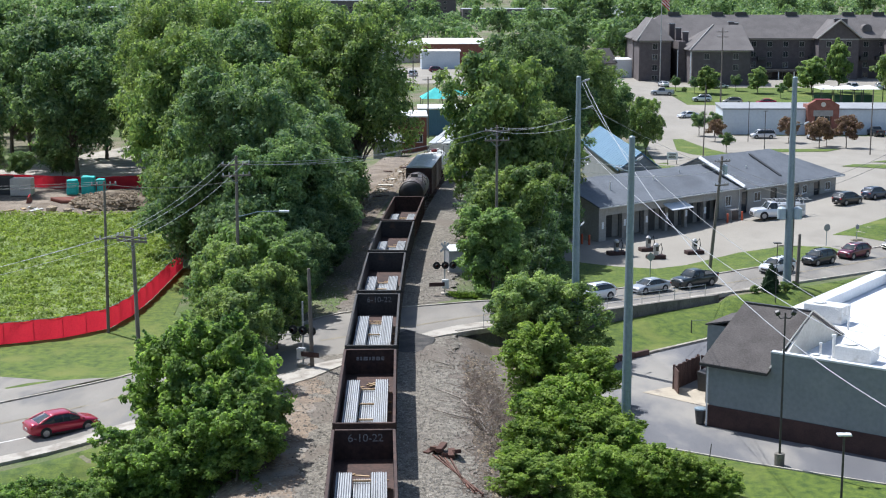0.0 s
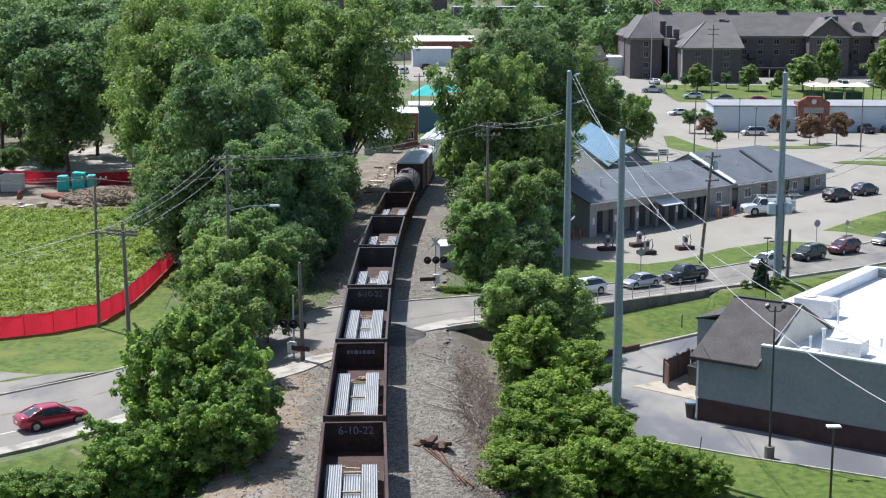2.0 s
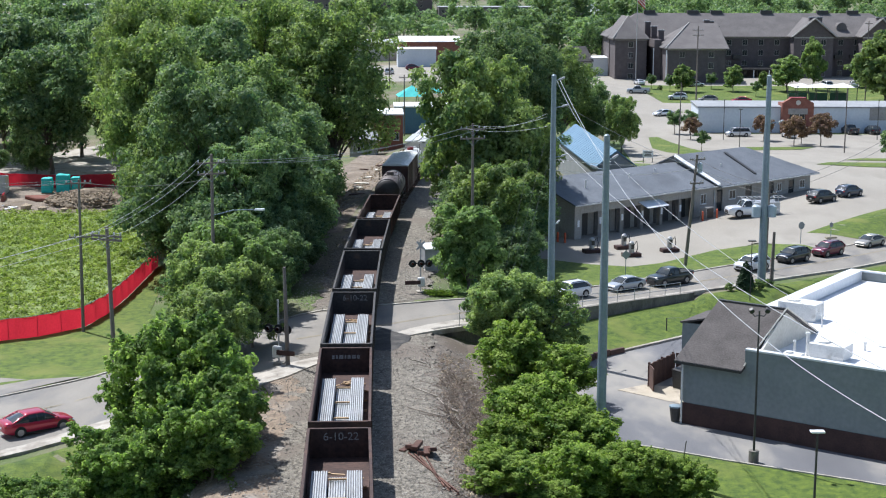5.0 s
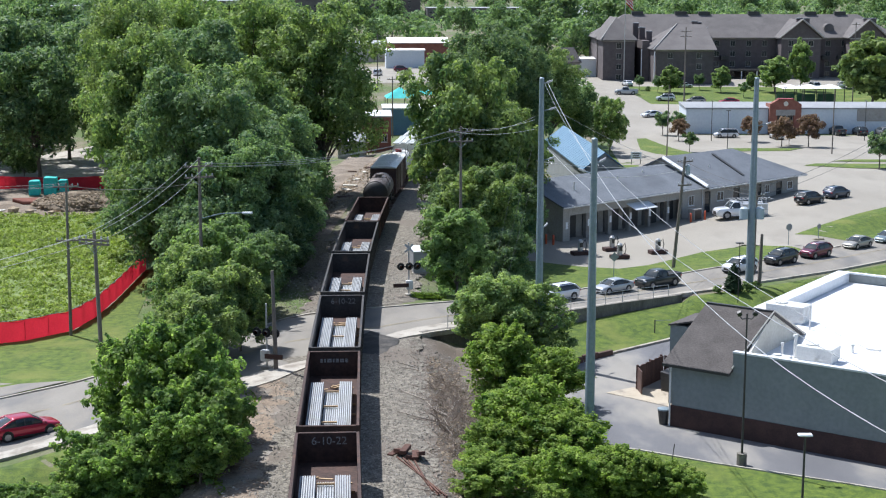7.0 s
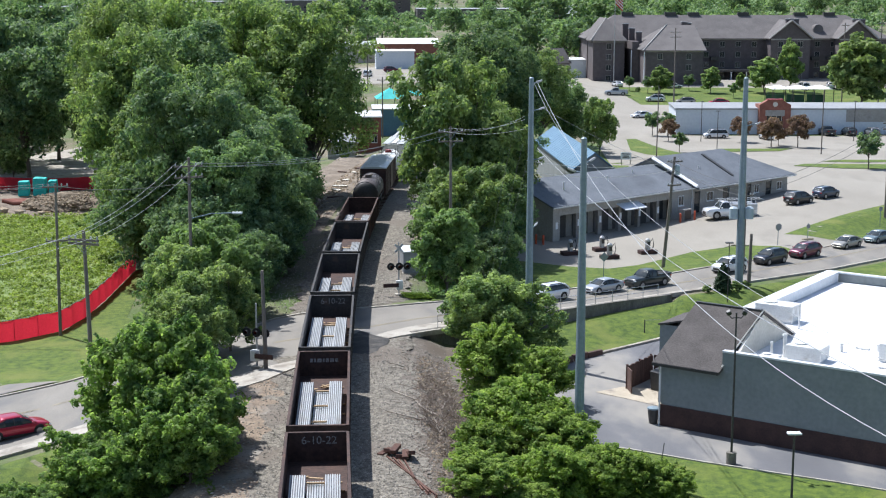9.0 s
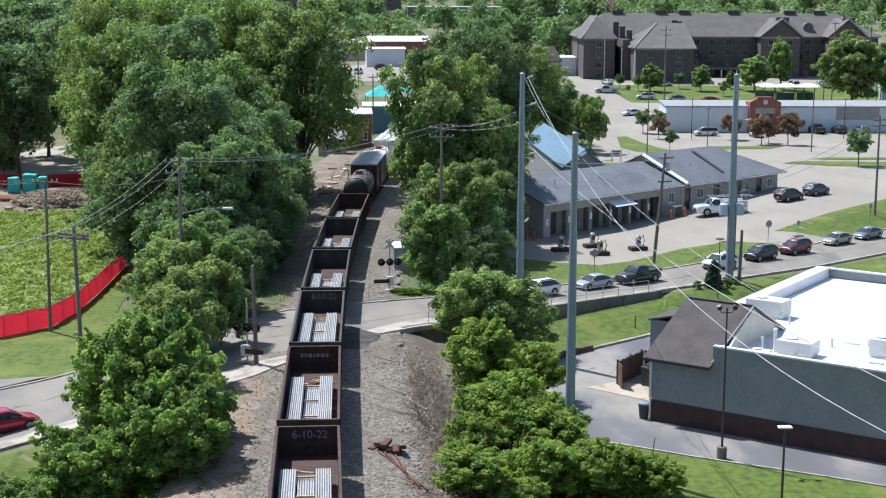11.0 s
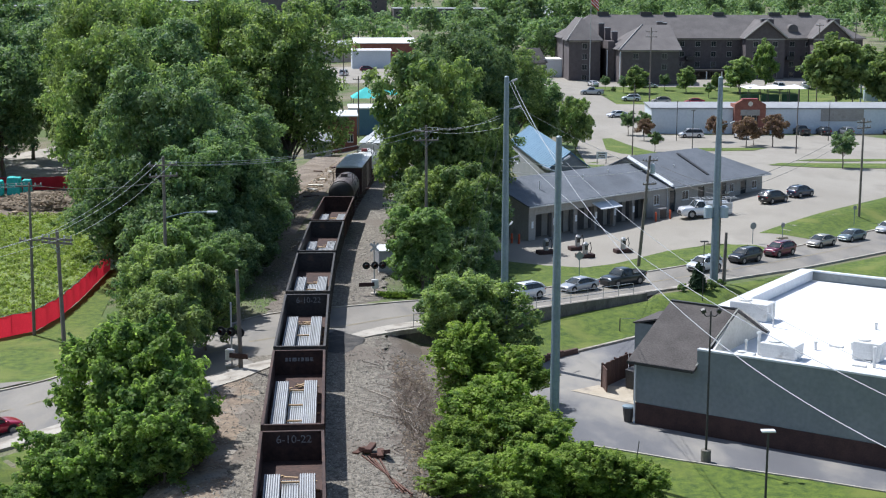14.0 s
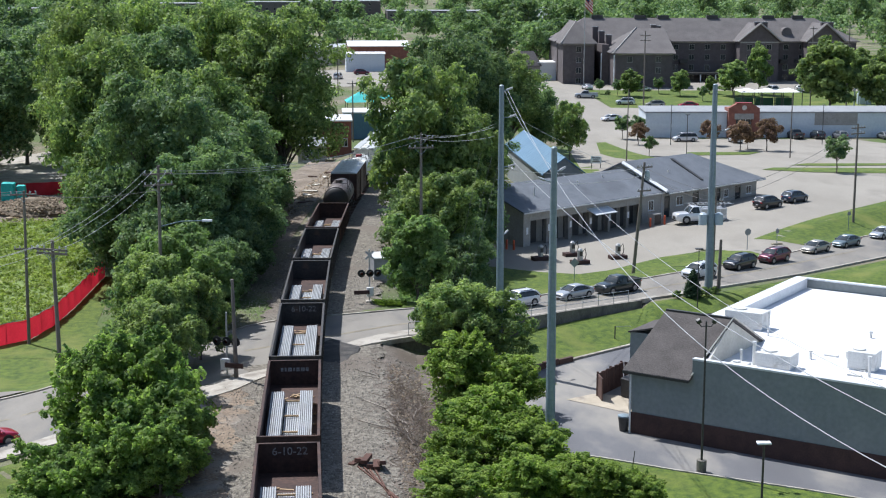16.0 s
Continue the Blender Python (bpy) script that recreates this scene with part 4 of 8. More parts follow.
def centrebeam_wagon(m, half):
    """A flat wagon with a red central frame and wrapped timber packs on both sides."""
    e = thing("centrebeam_wagon", m, "red centre-beam flat wagon beside white wrapped timber packs", "railway wagon", TRAIN)
    part("deck", boxes((-1.55, 1.55, -half, half, 0.9, 1.1)), M["car_red"], e)
    for s in (-1, 1):
        part("end_wall", boxes((-1.6, 1.6, min(s * half, s * (half - 0.2)), max(s * half, s * (half - 0.2)), 1.1, 4.5)), M["car_red"], e)
        part("beam_chord", boxes((min(s * 0.46, s * 0.56), max(s * 0.46, s * 0.56), -half + 0.2, half - 0.2, 4.3, 4.5)), M["car_red"], e)
    for k in range(18):
        y = -half + 0.6 + k * (2 * half - 1.2) / 17
        part("rung", boxes((-0.45, 0.45, y - 0.2, y + 0.2, 4.28, 4.36)), M["car_red"], e)
        part("post", boxes((-0.1, 0.1, y - 0.1, y + 0.1, 1.1, 4.28)), M["car_red"], e)
    for s in (-1, 1):
        for y0, y1 in ((-half + 0.3, -0.2), (0.1, half - 0.9)):
            bm = boxes((min(s * 0.58, s * 1.5), max(s * 0.58, s * 1.5), y0, y1, 1.12, 4.2))
            t = part("timber_pack", soft(bm, 0.05), M["wrap"])
            t.matrix_world = m
            tagged(t, "timber pack wrapped in white plastic on the wagon", "timber pack", "loads in the wagons")
    running_gear(e, half + 0.4)
    return e


RUST = "rust-brown open gondola wagon carrying grey steel sections"
BLACK = "black open gondola wagon carrying grey steel sections"
gondola(place(71.8), M["rust"], (-7.0, 3.8, 2.0), "6-10-22", RUST + ", chalk date inside")
gondola(place(90.4), M["rust"], (-8.0, 4.0, 0.5), "bars", RUST + ", chalk marks inside")
gondola(place(108.9), M["black_steel"], (-8.2, 4.4, 0.7), "6-10-22", BLACK + ", chalk date inside")
gondola(place(127.6), M["black_steel"], (-8.0, 1.6, 0.8), "", BLACK)
gondola(place(146.2), M["black_steel"], (-8.1, 1.2, 0.6), "", BLACK)
gondola(place(164.4), M["rust"], (-8.0, 1.0, 0.9), "", RUST)
tank_wagon(place(180.2), M["tank_brown"], 4.3, M["tank_end"], "weathered brown tank wagon with a black end", M["tank_brown"])
box_wagon(place(194.4), 7.2, M["boxcar_dark"], M["car_white"], 20, "dark maroon box wagon with a ribbed pale roof")
tank_wagon(place(207.5), M["car_white"], 3.6, None, "white tank wagon with red-brown dome fittings", M["car_red"])
hopper_wagon(place(219.2), 5.4, M["car_white"], M["car_grey"], "white covered hopper wagon with roof hatches")
for k in range(3):
    box_wagon(place(233.6 + 16.9 * k), 7.8, M["car_tan"], M["car_grey"], 22, "yellow-brown box wagon with a pale grey roof")
centrebeam_wagon(place(51.6), 8.6)
hopper_wagon(place(34.6), 7.6, M["car_grey"], M["car_grey"], "light grey covered hopper wagon with white hatches")

# ---- buildings ----
M["siding_grey"] = mat("grey-blue painted block wall", (0.192, 0.212, 0.214), (0.242, 0.262, 0.260), size=2.5, rough=0.85, bump=0.08, stain=(0.205, 0.222, 0.219), stain_size=2.0, stain_at=0.68)
M["brick_band"] = mat("dark red-brown brick base", (0.042, 0.023, 0.021), (0.075, 0.04, 0.034), size=0.8, grain=10, rough=0.9, bump=0.3)
M["shingle_brown"] = mat("weathered brown shingles", (0.066, 0.058, 0.054), (0.112, 0.10, 0.093), size=1.5, grain=14, rough=0.95, bump=0.5, stain=(0.08, 0.07, 0.065), stain_size=2.5, stain_at=0.62)
M["shingle_grey"] = mat("blue-grey shingles", (0.112, 0.126, 0.145), (0.165, 0.182, 0.205), size=2, grain=14, rough=0.9, bump=0.4, stain=(0.095, 0.105, 0.12), stain_size=4, stain_at=0.62)
M["shingle_dark"] = mat("dark taupe shingles", (0.112, 0.102, 0.098), (0.165, 0.151, 0.144), size=3, grain=14, rough=0.95, bump=0.3)
M["cream"] = mat("cream render", (0.55, 0.52, 0.45), (0.66, 0.63, 0.56), size=2, rough=0.85, bump=0.05)
M["membrane"] = mat("white roof membrane", (0.70, 0.70, 0.70), (0.80, 0.80, 0.80), size=4, rough=0.6, bump=0.02, stain=(0.56, 0.56, 0.54), stain_size=4, stain_at=0.64)
M["trim_white"] = mat("white metal trim", (0.66, 0.68, 0.70), (0.76, 0.78, 0.80), size=2, rough=0.5, bump=0.02)
M["hvac"] = mat("pale grey sheet metal", (0.58, 0.58, 0.56), (0.70, 0.70, 0.68), size=1, rough=0.5, bump=0.05, stain=(0.48, 0.47, 0.44), stain_size=0.9, stain_at=0.66)
M["dark_metal"] = mat("dark bronze metal", (0.035, 0.033, 0.032), (0.06, 0.057, 0.055), size=1, rough=0.5)
M["glass_dark"] = mat("dark window glass", (0.02, 0.025, 0.03), (0.04, 0.045, 0.05), size=2, rough=0.08)
# near-black backing that paints the shade deep inside the open bays
M["bay_dark"] = mat("dark bay backing", (0.04, 0.04, 0.042), (0.075, 0.075, 0.078), size=1, rough=0.5, bump=0.1)
M["wall_taupe"] = mat("taupe painted wall", (0.30, 0.285, 0.265), (0.38, 0.365, 0.34), size=2, rough=0.85, bump=0.08, stain=(0.25, 0.235, 0.215), stain_size=1.5, stain_at=0.66)
M["wall_pale"] = mat("pale blue-white metal wall", (0.55, 0.60, 0.66), (0.64, 0.69, 0.74), size=4, rough=0.6, bump=0.03)
M["brick_red"] = mat("red brick", (0.20, 0.075, 0.055), (0.30, 0.125, 0.09), size=1.0, grain=12, rough=0.9, bump=0.3)
# brown brick, lightened and greyed towards blue to carry some distance haze
M["brick_flat"] = mat("dark brown brick", (0.088, 0.074, 0.074), (0.135, 0.115, 0.116), size=1.2, grain=12, rough=0.9, bump=0.2)
M["blue_roof"] = mat("light blue metal roof", (0.085, 0.175, 0.26), (0.12, 0.225, 0.32), size=2, rough=0.65, stretch=(1, 1, 1))
M["teal"] = mat("teal canopy fabric", (0.02, 0.40, 0.38), (0.04, 0.52, 0.48), size=1.5, rough=0.7, bump=0.1)
M["fence_brown"] = mat("brown stained boards", (0.075, 0.04, 0.033), (0.13, 0.075, 0.06), size=0.8, rough=0.85, bump=0.2, each=0.15)
M["pier_brick"] = mat("grey-brown brick pier", (0.19, 0.175, 0.16), (0.29, 0.27, 0.25), size=0.5, grain=6, rough=0.9, bump=0.2)
M["roof_grey"] = mat("grey membrane roof", (0.24, 0.25, 0.26), (0.32, 0.33, 0.34), size=5, rough=0.8, bump=0.05)
M["soffit"] = mat("white gutter", (0.55, 0.56, 0.57), (0.66, 0.67, 0.68), size=1, rough=0.5)


def frame_at(x, y, z, degrees):
    return Matrix.Translation((x, y, z)) @ Matrix.Rotation(radians(degrees), 4, "Z")


def slab(bm, pts, thick):
    """A sloping flat sheet through pts, with thickness downwards."""
    top = [bm.verts.new(p) for p in pts]
    low = [bm.verts.new((p[0], p[1], p[2] - thick)) for p in pts]
    bm.faces.new(top)
    bm.faces.new(low[::-1])
    for i in range(len(pts)):
        j = (i + 1) % len(pts)
        bm.faces.new((top[j], top[i], low[i], low[j]))
    bmesh.ops.recalc_face_normals(bm, faces=bm.faces[:])
    return bm


def gable_roof(e, x0, x1, y0, y1, z, rise, material, over=0.4, hip=(0, 0), thick=0.18, name="roof"):
    """Two slopes with the ridge along x; hip draws the ridge in at each end."""
    ym = (y0 + y1) / 2
    a, b = x0 + hip[0], x1 - hip[1]
    X0, X1, Y0, Y1 = x0 - over, x1 + over, y0 - over, y1 + over
    if hip[0] == 0:
        a = X0
    if hip[1] == 0:
        b = X1
    r = part(name, slab(bmesh.new(), [(X0, Y0, z), (X1, Y0, z), (b, ym, z + rise), (a, ym, z + rise)], thick), material, e)
    part(name, slab(bmesh.new(), [(X1, Y1, z), (X0, Y1, z), (a, ym, z + rise), (b, ym, z + rise)], thick), material, e)
    if hip[0]:
        part(name, slab(bmesh.new(), [(X0, Y1, z), (X0, Y0, z), (a, ym, z + rise)], thick), material, e)
    if hip[1]:
        part(name, slab(bmesh.new(), [(X1, Y0, z), (X1, Y1, z), (b, ym, z + rise)], thick), material, e)
    return r


def gable_wall(e, x, y0, y1, z, rise, material, t=0.2):
    bm = bmesh.new()
    prism(bm, [(y0, z), (y1, z), ((y0 + y1) / 2, z + rise)], x - t / 2, x + t / 2, "x")
    return part("gable", bm, material, e)


def window(e, x, z, w, h, y=0.0, frame_mat=None, bars_n=1, name="window"):
    """A window on a wall that faces -y: frame, pane and sill."""
    fm = frame_mat or M["trim_white"]
    t = 0.08
    wd = part(name, boxes((x, x + w, y - 0.05, y, z, z + t), (x, x + w, y - 0.05, y, z + h - t, z + h), (x, x + t, y - 0.05, y, z + t, z + h - t),
                          (x + w - t, x + w, y - 0.05, y, z + t, z + h - t), *[(x + w * (k + 1) / (bars_n + 1) - 0.03, x + w * (k + 1) / (bars_n + 1) + 0.03, y - 0.045, y, z + t, z + h - t) for k in range(bars_n)]), fm, e)
    part("pane", boxes((x + t, x + w - t, y - 0.02, y - 0.004, z + t, z + h - t)), M["glass_dark"], wd)
    part("sill", boxes((x - 0.06, x + w + 0.06, y - 0.1, y - 0.002, z - 0.07, z - 0.004)), fm, wd)
    return wd


def rooftop_unit(m, w, d, h, label="pale grey rooftop air-conditioning unit"):
    e = thing("air_conditioner", m, label, "air conditioner", "rooftop units")
    part("casing", soft(boxes((0, w, 0, d, 0.15, h)), 0.03), M["hvac"], e)
    part("curb", boxes((0.1, w - 0.1, 0.1, d - 0.1, 0, 0.148)), M["trim_white"], e)
    bm = bmesh.new()
    tube(bm, [(w * 0.3, d / 2, h + 0.003), (w * 0.3, d / 2, h + 0.09)], min(w, d) * 0.3, 16)
    part("fan_guard", bm, M["hvac"], e)
    for k in range(5):
        part("louvre", boxes((w * 0.55, w * 0.95, -0.03, -0.003, 0.3 + k * (h - 0.5) / 5, 0.36 + k * (h - 0.5) / 5)), M["hvac"], e)
    return e


def restaurant():
    """A flat-roofed block with parapet, and a brown gabled wing at its front corner. Local x runs along the back wall."""
    g = frame_at(18.2, 98.6, -2.5, -36.4)
    e = thing("restaurant", g, "grey restaurant building with white flat roof and brown gable", "building")
    L, D, P, R = 30.0, 31.5, 5.85, 5.12
    wing, eave, rise = 4.42, 4.70, 3.18
    t = 0.3
    part("wall", boxes((0, wing, 0, t, 1.55, eave)), M["siding_grey"], e)
    part("wall", boxes((wing, L, 0, t, 1.55, P)), M["siding_grey"], e)
    part("wall", boxes((0, t, t, 10.0, 0, eave)), M["siding_grey"], e)
    part("wall", boxes((0, t, 10.0, D, 0, P)), M["siding_grey"], e)
    part("wall", boxes((L - t, L, t, D, 0, P)), M["siding_grey"], e)
    part("wall", boxes((t, L - t, D - t, D, 0, P)), M["siding_grey"], e)
    part("brick_base", boxes((-0.03, L, -0.06, t, 0, 1.55)), M["brick_band"], e)
    part("coping", boxes((wing, L + 0.05, -0.06, t + 0.1, P + 0.002, P + 0.12)), M["soffit"], e)
    part("coping", boxes((-0.06, t + 0.15, 10.0, D, P + 0.002, P + 0.12)), M["trim_white"], e)
    part("coping", boxes((t + 0.152, L, D - t - 0.1, D + 0.05, P + 0.002, P + 0.12)), M["trim_white"], e)
    part("parapet_lining", boxes((t + 0.005, 1.1, 10.35, D - t - 0.2, R + 0.05, P + 0.15)), M["trim_white"], e)
    part("flat_roof", boxes((wing + 0.01, L - t - 0.01, t + 0.01, 10.2, R - 0.2, R)), M["membrane"], e)
    part("flat_roof", boxes((t + 0.01, L - t - 0.01, 10.205, D - t - 0.01, R - 0.2, R + 0.004)), M["membrane"], e)
    ym = 5.0
    part("roof", slab(bmesh.new(), [(-0.55, -0.45, eave - 0.15), (wing - 0.02, -0.45, eave - 0.15), (wing + 0.75, ym, eave + rise), (0.1, ym, eave + rise)], 0.2), M["shingle_brown"], e)
    part("roof", slab(bmesh.new(), [(wing + 0.75, ym, eave + rise), (wing + 0.75, 11.3, eave + 0.2), (0.1, 11.3, eave + 0.2), (0.1, ym, eave + rise)], 0.2), M["shingle_brown"], e)
    part("eave_trim", boxes((-0.55, wing - 0.05, -0.52, -0.455, eave - 0.36, eave - 0.17)), M["dark_metal"], e)
    bm = bmesh.new()
    prism(bm, [(0.35, R - 0.1), (10.6, R - 0.1), (10.6, eave + 0.45), (ym, eave + rise - 0.12), (0.9, eave + 0.62)], wing + 0.42, wing + 0.62, "x")
    part("gable", bm, M["cream"], e)
    for (ya, za), (yb, zb) in (((-0.2, eave + 0.15), (ym, eave + rise + 0.06)), ((ym, eave + rise + 0.06), (11.3, eave + 0.28))):
        bm = bmesh.new()
        tube(bm, [(wing + (0.75 if ya > 0 else 0.03), ya, za), (wing + 0.75, yb, zb)], 0.06, 4)
        part("barge_board", bm, M["cream"], e)
    part("ridge_cap", boxes((0.1, wing + 0.75, ym - 0.14, ym + 0.14, eave + rise - 0.05, eave + rise + 0.05)), M["dark_metal"], e)
    part("wing_end", boxes((0.02, 0.28, 0.35, 9.9, eave, eave + 0.25)), M["siding_grey"], e)
    bm = bmesh.new()
    prism(bm, [(0.3, eave), (9.7, eave), (ym, eave + rise - 0.25)], 0.12, 0.3, "x")
    part("gable", bm, M["siding_grey"], e)
    part("side_porch", boxes((-2.7, -0.02, 5.0, 9.0, 0, 5.9)), M["siding_grey"], e)
    part("porch_roof", slab(bmesh.new(), [(-2.8, 4.85, 5.95), (0.4, 4.85, 6.75), (0.4, 9.2, 6.75), (-2.8, 9.2, 5.95)], 0.12), M["shingle_brown"], e)
    part("porch_cap", boxes((-1.0, -0.1, 7.6, 8.6, 6.45, 6.95)), M["trim_white"], e)
    part("rain_pipe", tube(bmesh.new(), [(-0.08, -0.1, 0), (-0.08, -0.1, eave - 0.4)], 0.06, 8), M["soffit"], e)
    part("scupper", boxes((wing + 0.3, wing + 0.9, -0.08, -0.065, eave - 0.25, eave - 0.1)), M["siding_grey"], e)
    rooftop_unit(g @ Matrix.Translation((7.5, 3.3, R)), 2.5, 1.6, 1.05)
    rooftop_unit(g @ Matrix.Translation((6.3, 1.6, R)), 1.3, 0.9, 0.5)
    rooftop_unit(g @ Matrix.Translation((1.0, 13.4, R)), 3.0, 1.7, 1.35)
    rooftop_unit(g @ Matrix.Translation((12.9, 6.2, R)), 1.9, 1.4, 1.3)
    for x, y, r, h in ((7.2, 3.9, 0.12, 1.5), (6.4, 3.6, 0.08, 0.9), (9.9, 7.5, 0.10, 0.5), (12.0, 9.0, 0.12, 0.4), (14.8, 5.0, 0.1, 1.3), (11.4, 16, 0.1, 0.4), (4.9, 12.4, 0.07, 1.7)):
        bm = bmesh.new()
        tube(bm, [(x, y, R), (x, y, R + h)], r, 10)
        tube(bm, [(x, y, R + h), (x, y, R + h + 0.12)], [r * 1.5, r * 1.3], 10)
        v = part("roof_vent", bm, M["hvac"])
        v.matrix_world = g
        tagged(v, "small metal vent pipe on the white roof", "roof vent", "roof vents")
    rr = random.Random(3)
    for i in range(4):
        bm = boxes((0, 0.7 + rr.random(), 0, 0.35, 0, 0.12))
        v = part("roof_duct", soft(bm, 0.02), M["hvac"])
        v.matrix_world = g @ Matrix.Translation((rr.uniform(8, 18), rr.uniform(2, 9), R + 0.0)) @ Matrix.Rotation(rr.uniform(-0.4, 0.4), 4, "Z")
        tagged(v, "short pale duct lying on the white roof", "duct", "roof vents")
    # refuse enclosure of brown boards at the side
    f = thing("refuse_enclosure", g @ Matrix.Translation((0, 0, 0)), "brown board enclosure with an open gate for bins", "enclosure")
    for k in range(11):
        y = 7.0 + k * 0.36
        part("board", boxes((-6.2, -6.12, y, y + 0.34, 0.05, 1.85 + 0.05 * (k % 2))), M["fence_brown"], f)
    for k in range(17):
        x = -6.05 + k * 0.36
        part("board", boxes((x, x + 0.34, 10.9, 10.98, 0.05, 1.9)), M["fence_brown"], f)
    for y in (6.95, 9.0, 10.85):
        part("post", boxes((-6.34, -6.21, y - 0.08, y + 0.08, 0, 1.95)), M["fence_brown"], f)
    part("post", boxes((-2.1, -1.95, 6.9, 7.05, 0, 1.95)), M["fence_brown"], f)
    go = part("gate", boxes((0, 1.25, 0.05, 0.1, 0.4, 1.5)), M["fence_brown"], f)
    for k in range(4):
        part("board", boxes((k * 0.36, k * 0.36 + 0.34, -0.04, 0.04, 0.12, 1.8)), M["fence_brown"], go)
    go.matrix_local = Matrix.Translation((-6.2, 6.9, 0)) @ Matrix.Rotation(radians(-50), 4, "Z")
    b = thing("waste_container", g @ Matrix.Translation((-4.6, 7.6, 0.02)), "black steel waste container inside the enclosure", "container")
    bm = bmesh.new()
    prism(bm, [(0, 0.1), (1.6, 0.1), (1.75, 1.25), (-0.1, 1.45)], 0, 2.2)
    part("body", bm, M["dark_metal"], b)
    part("lid", slab(bmesh.new(), [(-0.12, -0.02, 1.5), (1.78, -0.02, 1.30), (1.78, 2.22, 1.30), (-0.12, 2.22, 1.5)], 0.04), M["black_steel"], b)
    d = thing("rubbish_bin", g @ Matrix.Translation((-0.62, 0.1, 0.02)), "dark plastic wheeled rubbish bin by the wall", "bin")
    bm = bmesh.new()
    tube(bm, [(0, 0, 0.05), (0, 0, 1.05)], [0.30, 0.42], 12)
    part("body", bm, M["dark_metal"], d)
    part("lid", tube(bmesh.new(), [(0, 0, 1.055), (0, 0, 1.15), (0, 0, 1.2)], [0.45, 0.43, 0.2], 12), M["steel_pole"], d)
    wedge = drape("concrete_pad", [(14.8, 107.0), (17.0, 108.4), (20.6, 107.4), (20.2, 104.4), (18.9, 103.2), (16.6, 105.4)], mat("sandy concrete", (0.36, 0.31, 0.235), (0.47, 0.41, 0.32), size=1.2, grain=10, rough=0.95, stain=(0.22, 0.19, 0.16), stain_size=1.5, stain_at=0.6), 0.08, 2, "sandy stained concrete pad before the refuse enclosure")
    return e


restaurant()


def strip_shops():
    """A long low service building under grey hipped roofs; its front faces -y."""
    g = frame_at(18.3, 172.4, -2.7, 40.6)
    e = thing("service_building", g, "long taupe service building with grey shingle roofs", "building")
    L, D, eave = 47.0, 13.0, 4.45
    t = 0.25
    part("wall", boxes((0, t, t, D, 0, eave)), M["wall_taupe"], e)
    part("wall", boxes((L - t, L, t, D, 0, eave)), M["wall_taupe"], e)
    part("wall", boxes((0, L, D, D + t, 0, eave)), M["wall_taupe"], e)
    bays = [(1.2, 2.6), (5.0, 2.7), (8.8, 2.7), (12.4, 2.7), (16.0, 2.7), (19.6, 2.4), (26.5, 1.2), (32.5, 1.4), (36.5, 2.2), (42.0, 1.3)]
    x = 0.0
    part("recess_wall", boxes((t, 23.0, 1.6, 1.75, 0, eave)), M["wall_taupe"], e)
    for bx, bw in bays:
        if x and bx < 24:
            part("pier", boxes((x + 0.2, bx - 0.2, 0, 0.5, 0, eave - 1.2)), M["pier_brick"], e)
            part("lintel", boxes((x, bx, 0, t, eave - 1.196, eave)), M["wall_taupe"], e)
        else:
            part("pier", boxes((x, bx, 0, t, 0, eave)), M["wall_taupe"], e)
        lintel = 1.2 if bx < 24 else 0.7
        part("lintel", boxes((bx, bx + bw, 0, t, eave - lintel, eave)), M["wall_taupe"], e)
        back = 1.5 if bx < 24 else 0.12
        # left bays are open: a dark sheet stands in for their shade; right bays glazed
        d = part("bay_door", boxes((bx - 0.02, bx + bw + 0.02, back, back + 0.08, 0, eave - lintel + 0.1)), M["bay_dark"] if bx < 24 else M["glass_dark"], e)
        for k in range(1, 4):
            part("door_rail", boxes((bx, bx + bw, back - 0.03, back - 0.002, (eave - lintel) * k / 4 - 0.03, (eave - lintel) * k / 4 + 0.03)), M["dark_metal"], d)
        x = bx + bw
    part("pier", boxes((x, L, 0, t, 0, eave)), M["wall_taupe"], e)
    for wx, wz, ww, wh in ((23.2, 2.2, 1.1, 1.3), (29.0, 2.3, 1.4, 1.2), (39.4, 2.4, 1.0, 1.1), (44.5, 2.4, 1.2, 1.1)):
        window(e, wx, wz, ww, wh)
    for x in (0.4, 4.2, 8.1, 11.8, 15.4, 19.0):
        part("sign_panel", boxes((x + 0.06, x + 0.4, -0.04, -0.004, 1.7, 2.5)), M["trim_white"], e)
    gable_roof(e, 0, 25.6, 0, D, eave, 2.4, M["shingle_grey"], 0.5, (0, 0))
    gable_wall(e, 0.13, 0, D, eave - 0.2, 2.3, M["wall_taupe"])
    gable_roof(e, 26.2, L, -0.6, D + 0.6, eave - 0.05, 3.4, M["shingle_grey"], 0.5, (0, 6.5))
    gable_wall(e, 26.2, -0.6, D + 0.6, eave - 0.2, 3.4, M["wall_taupe"])
    bm = bmesh.new()
    tube(bm, [(25.75, -1.05, eave + 0.12), (25.75, D / 2, eave + 3.2)], 0.28, 4)
    part("roof_flashing", bm, M["trim_white"], e)
    part("roof_strip", slab(bmesh.new(), [(34.8, 0.4, eave + 0.75), (35.3, 0.4, eave + 0.75), (35.3, 5.6, eave + 3.15), (34.8, 5.6, eave + 3.15)], 0.08), M["dark_metal"], e)
    part("gutter", boxes((-0.5, 25.9, -0.62, -0.505, eave - 0.2, eave - 0.06)), M["soffit"], e)
    part("gutter", boxes((26.0, L + 0.4, -1.22, -1.105, eave - 0.25, eave - 0.11)), M["soffit"], e)
